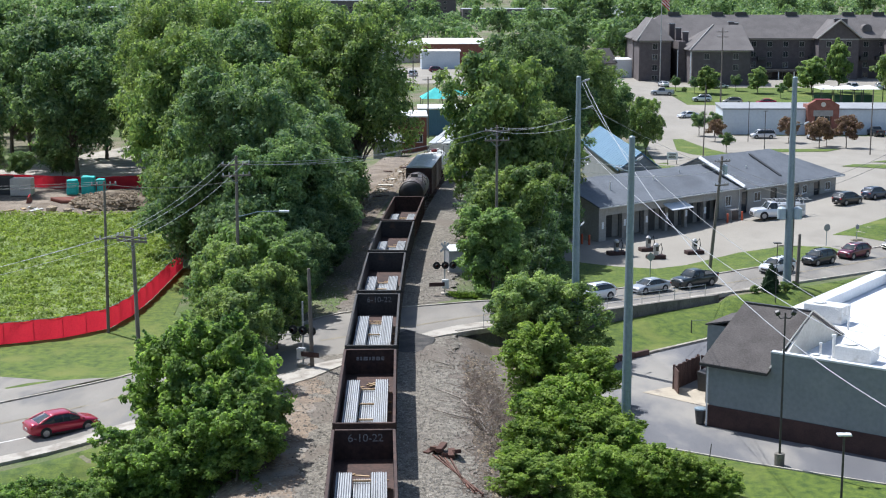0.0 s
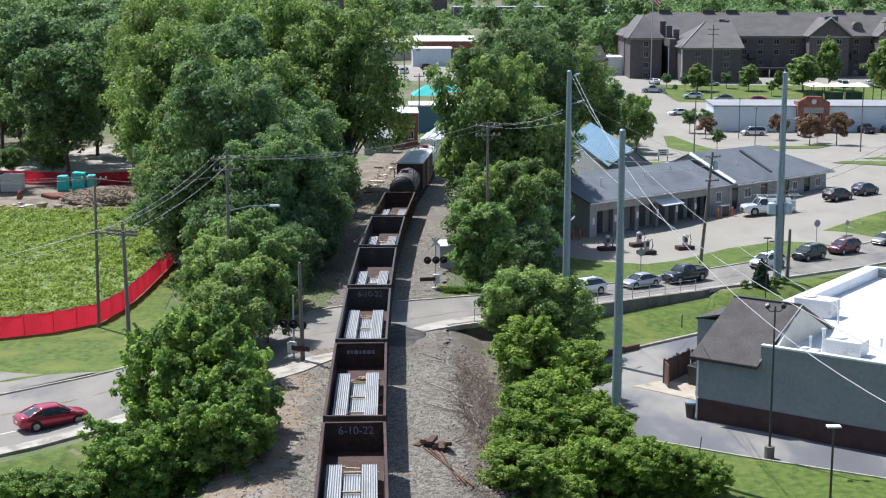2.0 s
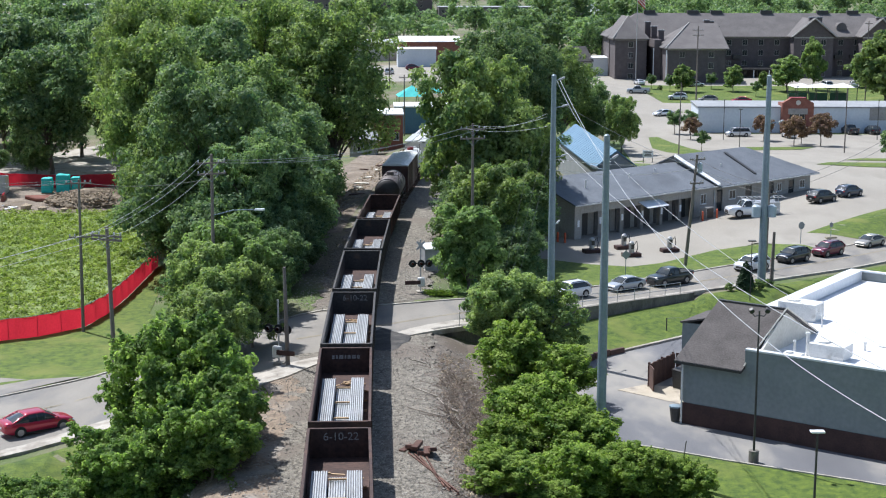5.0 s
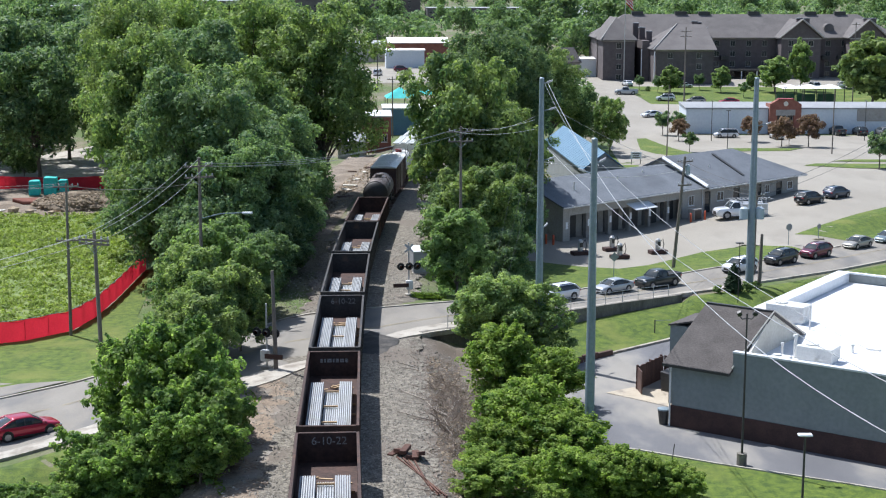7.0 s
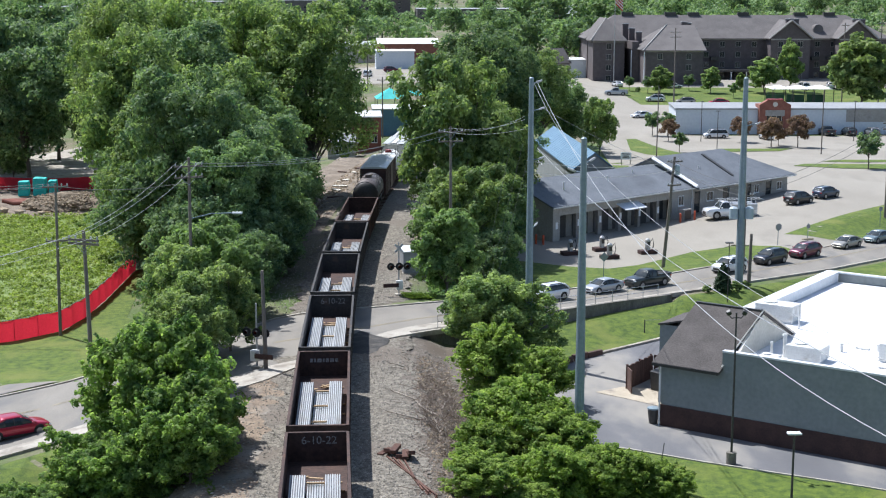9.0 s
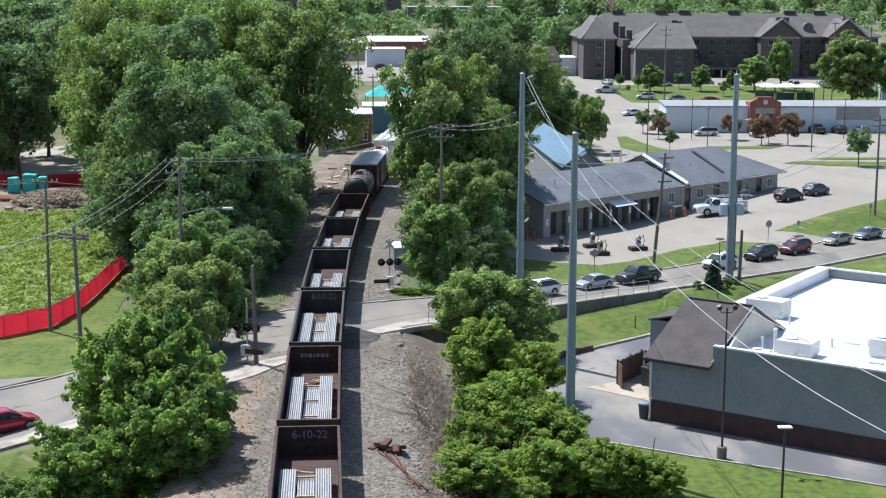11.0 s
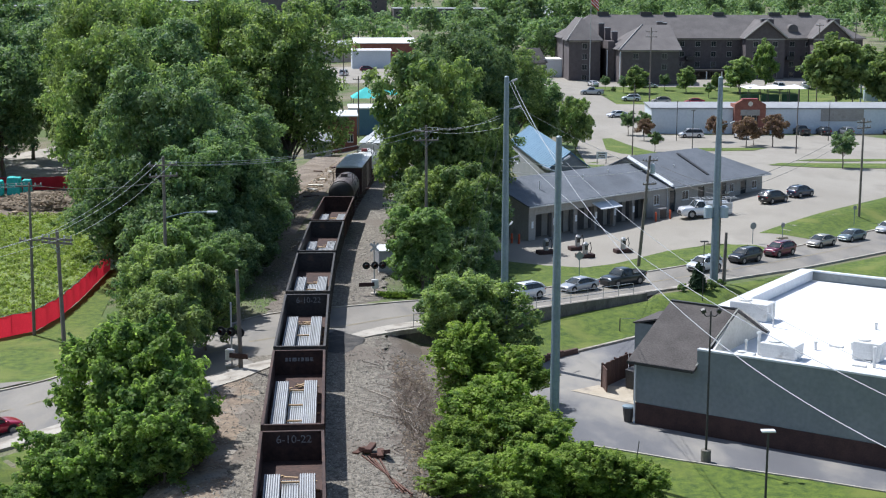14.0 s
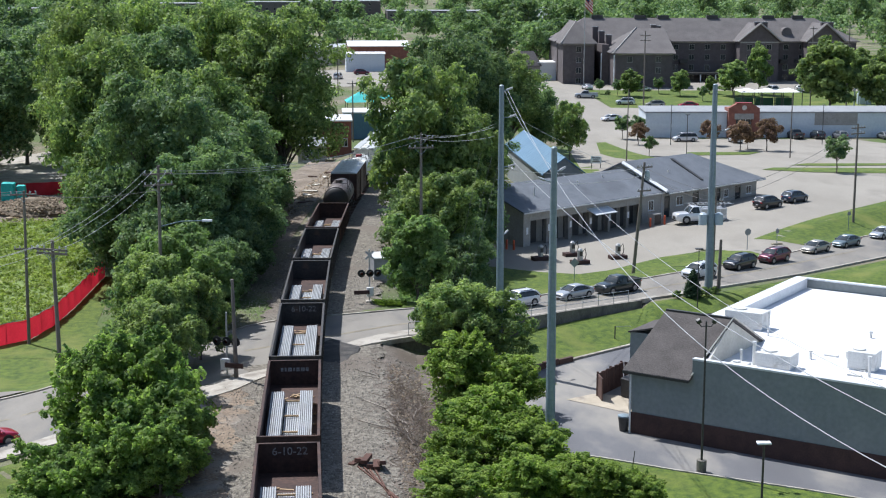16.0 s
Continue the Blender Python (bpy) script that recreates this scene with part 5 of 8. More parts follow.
    part("awning", slab(bmesh.new(), [(11.2, -1.6, 3.1), (15.2, -1.6, 3.1), (15.2, -0.01, 3.7), (11.2, -0.01, 3.7)], 0.08), M["trim_white"], e)
    part("downpipe", tube(bmesh.new(), [(25.9, -0.08, 0), (25.9, -0.08, eave - 0.3)], 0.06, 6), M["soffit"], e)
    for x, y, h in ((5, 3, 0.5), (14, 4, 0.4), (20, 5, 0.5), (31, 3, 0.4), (40, 4, 0.5)):
        part("roof_vent", tube(bmesh.new(), [(x, y, eave + 0.6), (x, y, eave + 1.7 + h)], 0.09, 8), M["hvac"], e)
    return e


strip_shops()


def big_shop():
    g = frame_at(57.1, 307, -3.3, -1.2)
    e = thing("retail_building", g, "long low white retail building with a brick entrance", "building")
    h = 5.4
    part("wall", boxes((0.6, 17.6, 0, 0.3, 0, h)), M["wall_pale"], e)
    part("wall", boxes((24.2, 110, 0, 0.3, 0, h)), M["wall_pale"], e)
    part("wall", boxes((0.6, 0.9, 0.3, 9, 0, h)), M["wall_pale"], e)
    part("wall", boxes((109.7, 110, 0.3, 9, 0, h)), M["wall_pale"], e)
    part("wall", boxes((0.6, 110, 9, 9.3, 0, h)), M["wall_pale"], e)
    part("roof", slab(bmesh.new(), [(0.4, -0.2, h + 0.02), (110.2, -0.2, h + 0.02), (110.2, 9.5, h + 0.5), (0.4, 9.5, h + 0.5)], 0.3), M["roof_grey"], e)
    ent = part("entrance", boxes((17.65, 19.2, -1.2, 0.2, 0, 6.2), (22.6, 24.15, -1.2, 0.2, 0, 6.2), (19.2, 22.6, -1.2, 0.2, 4.0, 6.2), (17.65, 24.15, 0.2, 3.0, 0, 6.2)), M["brick_red"], e)
    bm = bmesh.new()
    prism(bm, [(17.65, 6.2), (24.15, 6.2), (22.4, 7.2), (19.4, 7.2)], -1.2, 0.4)
    part("pediment", bm, M["brick_red"], e)
    part("coping", boxes((19.3, 22.5, -1.3, 0.5, 7.2, 7.35)), M["car_red"], e)
    part("roundel", tube(bmesh.new(), [(20.9, -1.24, 6.3), (20.9, -1.205, 6.3)], 0.5, 20), M["cream"], e)
    part("name_panel", boxes((18.9, 22.9, -1.26, -1.205, 3.9, 5.1)), M["wall_taupe"], e)
    dr = part("door", boxes((19.2, 22.6, -0.2, -0.1, 0, 3.9)), M["glass_dark"], e)
    for x in (19.25, 20.3, 21.4, 22.5):
        part("mullion", boxes((x, x + 0.1, -0.26, -0.205, 0, 3.9)), M["trim_white"], dr)
    part("transom", boxes((19.2, 22.6, -0.262, -0.203, 2.4, 2.5)), M["trim_white"], dr)
    for x in (36.0, 60.0):
        part("panel", boxes((x, x + 9, -0.08, -0.004, 2.6, h - 0.2)), M["wall_taupe"], e)
    return e


big_shop()


def flats():
    """A three-storey brick apartment block with gabled roofs, bays and chimneys; its long front faces -y."""
    g = frame_at(78.2, 428, -0.8, 0)
    e = thing("apartment_block", g, "brown brick apartment block with dark gabled roofs", "building")

    def wing(x0, x1, y0, y1, h, rise, hip, along="x", ww=1.5, gap=4.6):
        part("wall", boxes((x0, x1, y0, y1, 0, h)), M["brick_flat"], e)
        part("band", boxes((x0 - 0.03, x1 + 0.03, y0 - 0.05, y0 - 0.004, h - 0.5, h - 0.1)), M["wall_taupe"], e)
        if along == "x":
            gable_roof(e, x0, x1, y0, y1, h, rise, M["shingle_dark"], 0.8, hip)
        else:
            xm = (x0 + x1) / 2
            X0, X1, Y0, Y1 = x0 - 0.8, x1 + 0.8, y0 - 0.8, y1 + 0.8
            part("roof", slab(bmesh.new(), [(X0, Y1, h), (X0, Y0, h), (xm, Y0 + hip[0], h + rise), (xm, Y1, h + rise)], 0.25), M["shingle_dark"], e)
            part("roof", slab(bmesh.new(), [(X1, Y0, h), (X1, Y1, h), (xm, Y1, h + rise), (xm, Y0 + hip[0], h + rise)], 0.25), M["shingle_dark"], e)
            if hip[0]:
                part("roof", slab(bmesh.new(), [(X0, Y0, h), (X1, Y0, h), (xm, Y0 + hip[0], h + rise)], 0.25), M["shingle_dark"], e)
            else:
                bm = bmesh.new()
                prism(bm, [(x0, h), (x1, h), (xm, h + rise - 0.3)], y0, y0 + 0.3)
                part("gable", bm, M["brick_flat"], e)
                for xe in (X0, X1):
                    part("barge_board", tube(bmesh.new(), [(xe, Y0 - 0.05, h - 0.05), (xm, Y0 - 0.05, h + rise + 0.05)], 0.26, 4), M["wall_taupe"], e)
        n = int((x1 - x0 - 1.5) / gap)
        for k in range(n):
            xx = x0 + (x1 - x0) * (k + 0.5) / n - ww / 2
            for fl in range(4):
                if h - 2.6 - fl * 3.0 > 0.2:
                    window(e, xx, h - 2.5 - fl * 3.0, ww, 1.6, y0, M["wall_taupe"])

    wing(-22.4, 67, 12, 32, 12.4, 6.6, (9, 10), "x")
    wing(-22.2, -13.2, 0, 20, 12.2, 6.2, (7, 0), "y")
    wing(-9.2, 6.9, -13, 14, 10.0, 6.6, (8, 0.01), "x", gap=6.0)
    wing(30.5, 42.0, 6, 22, 12.6, 5.2, (0, 0), "y")
    wing(50.6, 61.0, 6, 22, 12.6, 5.2, (0, 0), "y")
    part("ridge_cap", tube(bmesh.new(), [(-10.0, -13.8, 10.05), (-1.2, 0.5, 16.7)], 0.2, 6), M["wall_taupe"], e)
    part("ridge_cap", tube(bmesh.new(), [(-23.0, -0.8, 12.25), (-17.7, 7.0, 18.5)], 0.2, 6), M["wall_taupe"], e)
    part("stair_tower", boxes((-11.3, -9.3, -2, 11, 0, 12.0)), M["brick_flat"], e)
    for x in (-11.5, -9.6):
        part("downpipe", tube(bmesh.new(), [(x, -2.2 if x < -10 else -13.2, 0), (x, -2.2 if x < -10 else -13.2, 9.6)], 0.14, 6), M["trim_white"], e)
    for x, y, z in ((-12.4, 9, 15.6), (-11.0, 6, 14.4), (-9.4, 3, 13.4), (4.2, 6, 16.2), (6.0, 9, 15.8), (8.2, 12, 14.2), (35.3, 8, 17.0), (37.4, 8, 17.0), (55.0, 8, 17.0), (57.0, 8, 17.0)):
        ch = part("chimney", boxes((x, x + 1.6, y, y + 1.4, z - 4.2, z + 1.0)), M["brick_flat"], e)
        part("chimney_cap", boxes((x - 0.12, x + 1.72, y - 0.12, y + 1.52, z + 1.004, z + 1.2)), M["roof_grey"], ch)
    for x in (-11, 2, 9, 24, 41, 50):
        part("ridge_vent", boxes((x, x + 3.4, 21.4, 22.8, 18.6, 19.8)), M["dark_metal"], e)
    part("porch", boxes((14.5, 28, 5, 11.9, 3.0, 3.5)), M["dark_metal"], e)
    for x in (14.8, 19, 23.5, 27.7):
        part("porch_post", boxes((x - 0.15, x + 0.15, 5.2, 5.5, 0, 2.99)), M["trim_white"], e)
    for x in (14.0, 29.0, 44, 48.5):
        part("balcony", boxes((x, x + 2.2, 10.6, 11.99, 6.0, 7.1)), M["dark_metal"], e)
    bm = bmesh.new()
    tube(bm, [(46.5, 14.0, 14.9), (46.5, 17.6, 14.9)], 1.5, 18)
    part("dormer", bm, M["shingle_dark"], e)
    return e


flats()


def house(name, x, y, turn, w, d, h, rise, wall, roof, label, windows=((1, 1.2),), base=None):
    g = frame_at(x, y, (zat(x, y) if base is None else base) - 0.05, turn)
    e = thing(name, g, label, "building")
    part("wall", boxes((0, w, 0, d, 0, h)), wall, e)
    if rise > 0:
        gable_roof(e, 0, w, 0, d, h, rise, roof, 0.35)
        gable_wall(e, 0.1, 0, d, h - 0.1, rise - 0.1, wall)
        gable_wall(e, w - 0.1, 0, d, h - 0.1, rise - 0.1, wall)
    else:
        part("roof", slab(bmesh.new(), [(-0.2, -0.2, h + 0.25), (w + 0.2, -0.2, h + 0.25), (w + 0.2, d + 0.2, h + 0.45), (-0.2, d + 0.2, h + 0.45)], 0.24), roof, e)
    for wx, wz in windows:
        window(e, wx, wz, 1.1, 1.5)
    return e


# the gabled end of the blue-roofed house faces the railway
bh = house("blue_roofed_house", 22.6, 240.5, -87.5, 38, 5.6, 5.2, 2.4, M["siding_grey"], M["blue_roof"], "grey house under a light blue metal roof", ((2, 2.2), (6, 2.2)))
for k in range(24):
    x = 0.3 + k * 1.6
    part("roof_seam", slab(bmesh.new(), [(x, -0.3, 5.27), (x + 0.06, -0.3, 5.27), (x + 0.06, 2.75, 7.6), (x, 2.75, 7.6)], 0.03), M["blue_roof"], bh)
house("brick_store", -8.4, 273, 2, 5.4, 10, 6.6, 0, M["brick_red"], M["hvac"], "old red brick store beside the railway", ((1, 2.0), (3.6, 2.0)))
house("shed", -12.4, 264, -4, 4.6, 5, 3.2, 1.3, M["wall_taupe"], M["roof_grey"], "weathered pale wooden shed", ((1.4, 0.9),))
house("workshop", -7.0, 488, 3, 12.5, 10, 6.0, 0.4, M["wall_pale"], M["membrane"], "pale metal workshop with a white roof", ())
house("warehouse", -6.5, 512, 4, 20.5, 14, 7.4, 1.6, M["brick_red"], M["membrane"], "red brick warehouse with a white roof", ())
house("long_shed", -30, 530, 4, 30, 20, 6.5, 0.9, M["cream"], M["car_grey"], "long pale flat-roofed shed", ())
for x, y, w, d, h, wall, lab in ((-150, 905, 60, 25, 13, "brick_flat", "distant dark brick block"), (-80, 940, 38, 22, 13, "shingle_dark", "distant dark flat-roofed block"),
                                 (-36, 930, 44, 24, 14, "brick_flat", "distant dark brick block"), (12, 920, 90, 24, 8, "shingle_dark", "distant grey flat-roofed block"), (-230, 900, 60, 24, 10, "brick_flat", "distant grey flat-roofed block")):
    hb = house("distant_building", x, y, 3, w, d, h, 0, M[wall], M["roof_grey"], lab + " with rows of windows", ())
    for fl in range(int(h / 3.4)):
        for k in range(int(w / 5)):
            window(hb, 1.5 + 5 * k, 1.3 + 3.4 * fl, 1.5, 1.5, 0, M["wall_taupe"])
house("white_house", 100, 850, 20, 12, 14, 8, 4.5, M["trim_white"], M["car_grey"], "white wooden house with a grey roof", ((2, 4), (6, 4)))
house("small_house", 44.5, 438, 30, 7.5, 7.5, 4.5, 4.2, M["wall_taupe"], M["shingle_dark"], "small house under a dark pyramid-like roof", ((2, 1.2),))
house("flat_shed", 50.5, 442, 4, 6.5, 8, 5.2, 0, M["trim_white"], M["membrane"], "low white flat-roofed shed", ())
# teal canopies over a pale blue store by the railway
house("blue_store", -5, 305, 2, 13, 8, 5.4, 0, M["blue_roof"], M["hvac"], "low light blue store building", ())
for x, y in ((-1.6, 322), (2.6, 330)):
    c = thing("canopy", frame_at(x, y, zat(x, y), 5), "teal fabric canopy on four poles", "canopy", "teal canopies")
    bm = bmesh.new()
    v = [bm.verts.new(p) for p in ((-3.2, -3.5, 6.4), (3.2, -3.5, 6.4), (3.2, 3.5, 6.4), (-3.2, 3.5, 6.4))]
    p = bm.verts.new((0, 0, 8.6))
    for k in range(4):
        bm.faces.new((v[k], v[(k + 1) % 4], p))
    bm.faces.new(v[::-1])
    part("fabric", bm, M["teal"], c)
    for px, py in ((-3.0, -3.3), (3.0, -3.3), (3.0, 3.3), (-3.0, 3.3)):
        part("pole", tube(bmesh.new(), [(px, py, 0), (px, py, 6.4)], 0.07, 6), M["dark_metal"], c)
# white tents over a green bus shelter row behind the shop
for k in range(3):
    c = thing("canopy", frame_at(91.5 + 5.0 * k, 356, zat(91.5 + 5.0 * k, 356), 0), "white peaked canopy on dark posts", "canopy", "white canopies")
    bm = bmesh.new()
    v = [bm.verts.new(p) for p in ((-2.45, -4, 5.2), (2.45, -4, 5.2), (2.45, 4, 5.2), (-2.45, 4, 5.2))]
    p = bm.verts.new((0, 0, 6.0))
    for j in range(4):
        bm.faces.new((v[j], v[(j + 1) % 4], p))
    bm.faces.new(v[::-1])
    part("fabric", bm, M["membrane"], c)
    for px, py in ((-2.3, -3.8), (2.3, -3.8), (2.3, 3.8), (-2.3, 3.8)):
        part("post", tube(bmesh.new(), [(px, py, 0), (px, py, 5.2)], 0.1, 6), M["dark_metal"], c)
    part("back_panel", boxes((-2.2, 2.2, 3.4, 3.5, 0.3, 3.4)), mat("green panel", (0.015, 0.07, 0.035), (0.022, 0.10, 0.05), size=1, rough=0.6) if k == 0 else bpy.data.materials["green panel"], c)

# ---- vehicles ----
M["tyre"] = mat("tyre rubber", (0.015, 0.015, 0.015), (0.03, 0.03, 0.03), size=0.3, rough=0.85)
M["rim"] = mat("alloy rim", (0.25, 0.25, 0.26), (0.36, 0.36, 0.37), size=0.3, rough=0.35, metal=0.7)
M["car_glass"] = mat("tinted car glass", (0.03, 0.04, 0.045), (0.05, 0.06, 0.065), size=1, rough=0.03)
M["lamp_clear"] = mat("headlamp glass", (0.55, 0.57, 0.6), (0.7, 0.72, 0.75), size=0.2, rough=0.1)
M["signal_lens"] = mat("unlit dark red lens", (0.045, 0.006, 0.006), (0.07, 0.01, 0.01), size=0.2, rough=0.2)
M["lamp_red"] = mat("tail lamp", (0.30, 0.01, 0.01), (0.42, 0.02, 0.02), size=0.2, rough=0.15)
M["plate"] = mat("number plate", (0.55, 0.55, 0.55), (0.66, 0.66, 0.66), size=0.2, rough=0.4)
PAINT = {}


def paint(colour):
    if colour not in PAINT:
        c = {"red": (0.40, 0.014, 0.045), "white": (0.75, 0.76, 0.78), "silver": (0.42, 0.44, 0.46), "black": (0.018, 0.019, 0.022), "green_black": (0.025, 0.032, 0.033),
             "maroon": (0.13, 0.012, 0.03), "gold": (0.36, 0.335, 0.29), "teal_grey": (0.16, 0.205, 0.22), "navy": (0.03, 0.045, 0.08), "grey": (0.22, 0.23, 0.24)}[colour]
        m = mat(colour + " car paint", tuple(v * 0.94 for v in c), c, size=2, rough=0.28)
        b = m.node_tree.nodes["Principled BSDF"]
        b.inputs["Coat Weight"].default_value, b.inputs["Coat Roughness"].default_value = 0.7, 0.05
        b.inputs["Metallic"].default_value = 0.25
        PAINT[colour] = m
    return PAINT[colour]


def loft(bm, rings):
    """Skin over rings of equal point counts, closed at both ends."""
    vs = [[bm.verts.new(p) for p in r] for r in rings]
    n = len(vs[0])
    for a, b in zip(vs, vs[1:]):
        for k in range(n):
            bm.faces.new((a[k], a[(k + 1) % n], b[(k + 1) % n], b[k]))
    bm.faces.new(vs[0][::-1])
    bm.faces.new(vs[-1])
    bmesh.ops.recalc_face_normals(bm, faces=bm.faces[:])
    return bm


SHAPES = {
    # length, width, height, belt, wheel radius, then the body's top line (x, z) and the cabin (front base, front top, rear top, rear base)
    "sedan": (4.80, 1.84, 1.45, 0.93, 0.34, ((0.5, 0.60), (0.485, 0.70), (0.44, 0.79), (0.36, 0.87), (0.26, 0.94), (0.05, 0.97), (-0.2, 0.99), (-0.36, 1.03), (-0.45, 1.05), (-0.485, 1.00), (-0.5, 0.80)), (0.275, 0.065, -0.16, -0.42)),
    "suv": (4.65, 1.90, 1.70, 1.10, 0.38, ((0.5, 0.74), (0.485, 0.92), (0.44, 1.03), (0.36, 1.08), (0.27, 1.13), (0.0, 1.15), (-0.3, 1.19), (-0.45, 1.20), (-0.485, 1.10), (-0.5, 0.82)), (0.29, 0.10, -0.32, -0.475)),
    "pickup": (5.8, 2.0, 1.92, 1.20, 0.42, ((0.5, 0.82), (0.485, 1.06), (0.45, 1.16), (0.36, 1.21), (0.24, 1.25), (0.0, 1.26), (-0.2, 1.27), (-0.47, 1.27), (-0.495, 1.24), (-0.5, 0.9)), (0.225, 0.115, -0.085, -0.125)),
    "truck": (6.2, 2.0, 1.95, 1.22, 0.42, ((0.5, 0.84), (0.485, 1.08), (0.45, 1.18), (0.36, 1.22), (0.26, 1.26), (0.0, 1.27), (-0.2, 1.27), (-0.47, 1.27), (-0.495, 1.24), (-0.5, 0.9)), (0.26, 0.17, 0.055, 0.03)),
    "van": (4.95, 1.96, 1.80, 1.06, 0.36, ((0.5, 0.68), (0.485, 0.86), (0.44, 0.96), (0.38, 1.03), (0.32, 1.09), (0.0, 1.11), (-0.3, 1.13), (-0.46, 1.14), (-0.485, 1.06), (-0.5, 0.78)), (0.35, 0.17, -0.40, -0.48)),
}


def car(kind, colour, x, y, heading, label, z=None, scale=1.0, group=""):
    """A car with a rounded body shell, glasshouse, roof, pillars, lamps and wheels in dark arches; it faces along local x."""
    L, W, H, belt, r, top, cab = SHAPES[kind]
    g = Matrix.Translation((x, y, (zat(x, y) + 0.06) if z is None else z)) @ Matrix.Rotation(radians(heading), 4, "Z") @ Matrix.Scale(scale, 4)
    e = thing("car" if kind in ("sedan", "suv") else ("pickup_truck" if kind == "pickup" else "service_truck" if kind == "truck" else "van"), g, label, "car" if kind != "pickup" else "pickup truck", group)
    p = paint(colour)
    hw = W / 2
    tx, tz_ = [a for a, b in reversed(top)], [b for a, b in reversed(top)]
    rings = []
    for fx in (0.5, 0.493, 0.48, 0.455, 0.42, 0.37, 0.31, 0.25, 0.18, 0.1, 0.0, -0.1, -0.2, -0.28, -0.35, -0.41, -0.45, -0.475, -0.492, -0.5):
        tz = float(np.interp(fx, tx, tz_))
        w = hw * (1 - 0.20 * max(0.0, (abs(fx) - 0.36) / 0.14) ** 2.2)
        low = 0.22 + 0.16 * max(0.0, (abs(fx) - 0.42) / 0.08)
        waist = low + 0.55 * (tz - low)
        side = [(w * 0.90, low), (w * 0.985, low + 0.10), (w, waist), (w * 0.975, tz - 0.16), (w * 0.93, tz - 0.065), (w * 0.84, tz - 0.015), (w * 0.45, tz + 0.012)]
        rings.append([(fx * L, -a, b) for a, b in side] + [(fx * L, a, b) for a, b in reversed(side)])
    part("body", loft(bmesh.new(), rings), p, e, smooth=True)
    fb, ft, rt, rb = (v * L for v in cab)
    wb, wt = hw * 0.93, hw * 0.72
    bz = belt

    def roof_z(x):
        """The roof line over the cabin, rounded at both ends."""
        if x > ft:
            k = (fb - x) / (fb - ft)
        elif x < rt:
            k = (x - rb) / (rt - rb)
        else:
            return H - 0.06 * ((x - (ft + rt) / 2) / (ft - rt)) ** 2
        return bz + (H - 0.015 - bz) * (1 - (1 - k) ** 1.45)

    def width(z):
        return wb - (wb - wt) * max(0.0, (z - bz) / (H - bz)) ** 1.3

    def ring(x):
        z = roof_z(x)
        w = width(z)
        m = (z + bz) / 2
        return [(x, -wb, bz), (x, -width(m), m), (x, -w, max(bz + 0.01, z - 0.07)), (x, -w * 0.86, z), (x, w * 0.86, z), (x, w, max(bz + 0.01, z - 0.07)), (x, width(m), m), (x, wb, bz)]

    def span(a, b, n=6):
        return [a + (b - a) * i / n for i in range(n + 1)]

    part("windscreen", loft(bmesh.new(), [ring(x) for x in span(fb - 0.01, ft)]), M["car_glass"], e, smooth=True)
    part("side_window", loft(bmesh.new(), [ring(x) for x in span(ft - 0.002, rt + 0.002)]), M["car_glass"], e)
    part("rear_window", loft(bmesh.new(), [ring(x) for x in span(rt, rb + 0.01)]), M["car_glass"], e, smooth=True)
    rows = []
    for x in span(ft + (fb - ft) * 0.16, rt - (rt - rb) * (0.3 if kind != "sedan" else 0.18), 10):
        z = roof_z(x) + 0.012
        w = width(z)
        rows.append([(x, -w - 0.008, z - 0.13), (x, -w - 0.004, z - 0.06), (x, -w * 0.86, z + 0.006), (x, -w * 0.4, z + 0.024), (x, w * 0.4, z + 0.024), (x, w * 0.86, z + 0.006),
                     (x, w + 0.004, z - 0.06), (x, w + 0.008, z - 0.13), (x, w * 0.8, z - 0.14), (x, -w * 0.8, z - 0.14)])
    part("roof", loft(bmesh.new(), rows), p, e, smooth=True)
    for s in (-1, 1):
        for x0, x1, pr in ((fb, ft, 0.04), (rb, rt, 0.075 if kind == "sedan" else 0.10)):
            pts = []
            for x in span(x0, x1, 5):
                zz = max(bz - 0.02, roof_z(x) - 0.05)
                pts.append((x, s * (width(zz) - 0.025), zz))
            part("pillar", tube(bmesh.new(), pts, pr, 6), p, e, smooth=True)
        for xm in ((ft + rt) / 2 + 0.05,) if kind != "van" else ((ft + rt) / 2 - 0.5, (ft + rt) / 2 + 0.7):
            part("pillar", tube(bmesh.new(), [(xm, s * (wb - 0.005), bz), (xm, s * (width((bz + H) / 2) + 0.005), (bz + H) / 2), (xm, s * (wt + 0.004), H - 0.09)], 0.04, 6), M["dark_metal"], e)
        part("mirror", soft(boxes((fb - 0.36, fb - 0.20, min(s * (hw - 0.04), s * (hw + 0.17)), max(s * (hw - 0.04), s * (hw + 0.17)), belt + 0.02, belt + 0.16)), 0.03, 2), p, e)
        lh = top[1][1]
        part("headlamp", soft(boxes((L * 0.452, L * 0.489, min(s * hw * 0.50, s * hw * 0.87), max(s * hw * 0.50, s * hw * 0.87), lh - 0.17, lh - 0.04)), 0.02), M["lamp_clear"], e)
        rh = top[-2][1]
        part("tail_lamp", soft(boxes((-L * 0.497, -L * 0.465, min(s * hw * 0.55, s * hw * 0.885), max(s * hw * 0.55, s * hw * 0.885), rh - 0.24, rh - 0.10)), 0.02), M["lamp_red"], e)
        part("sill", boxes((-L * 0.25, L * 0.25, min(s * (hw - 0.06), s * (hw + 0.006)), max(s * (hw - 0.06), s * (hw + 0.006)), 0.20, 0.31)), M["tyre"], e)
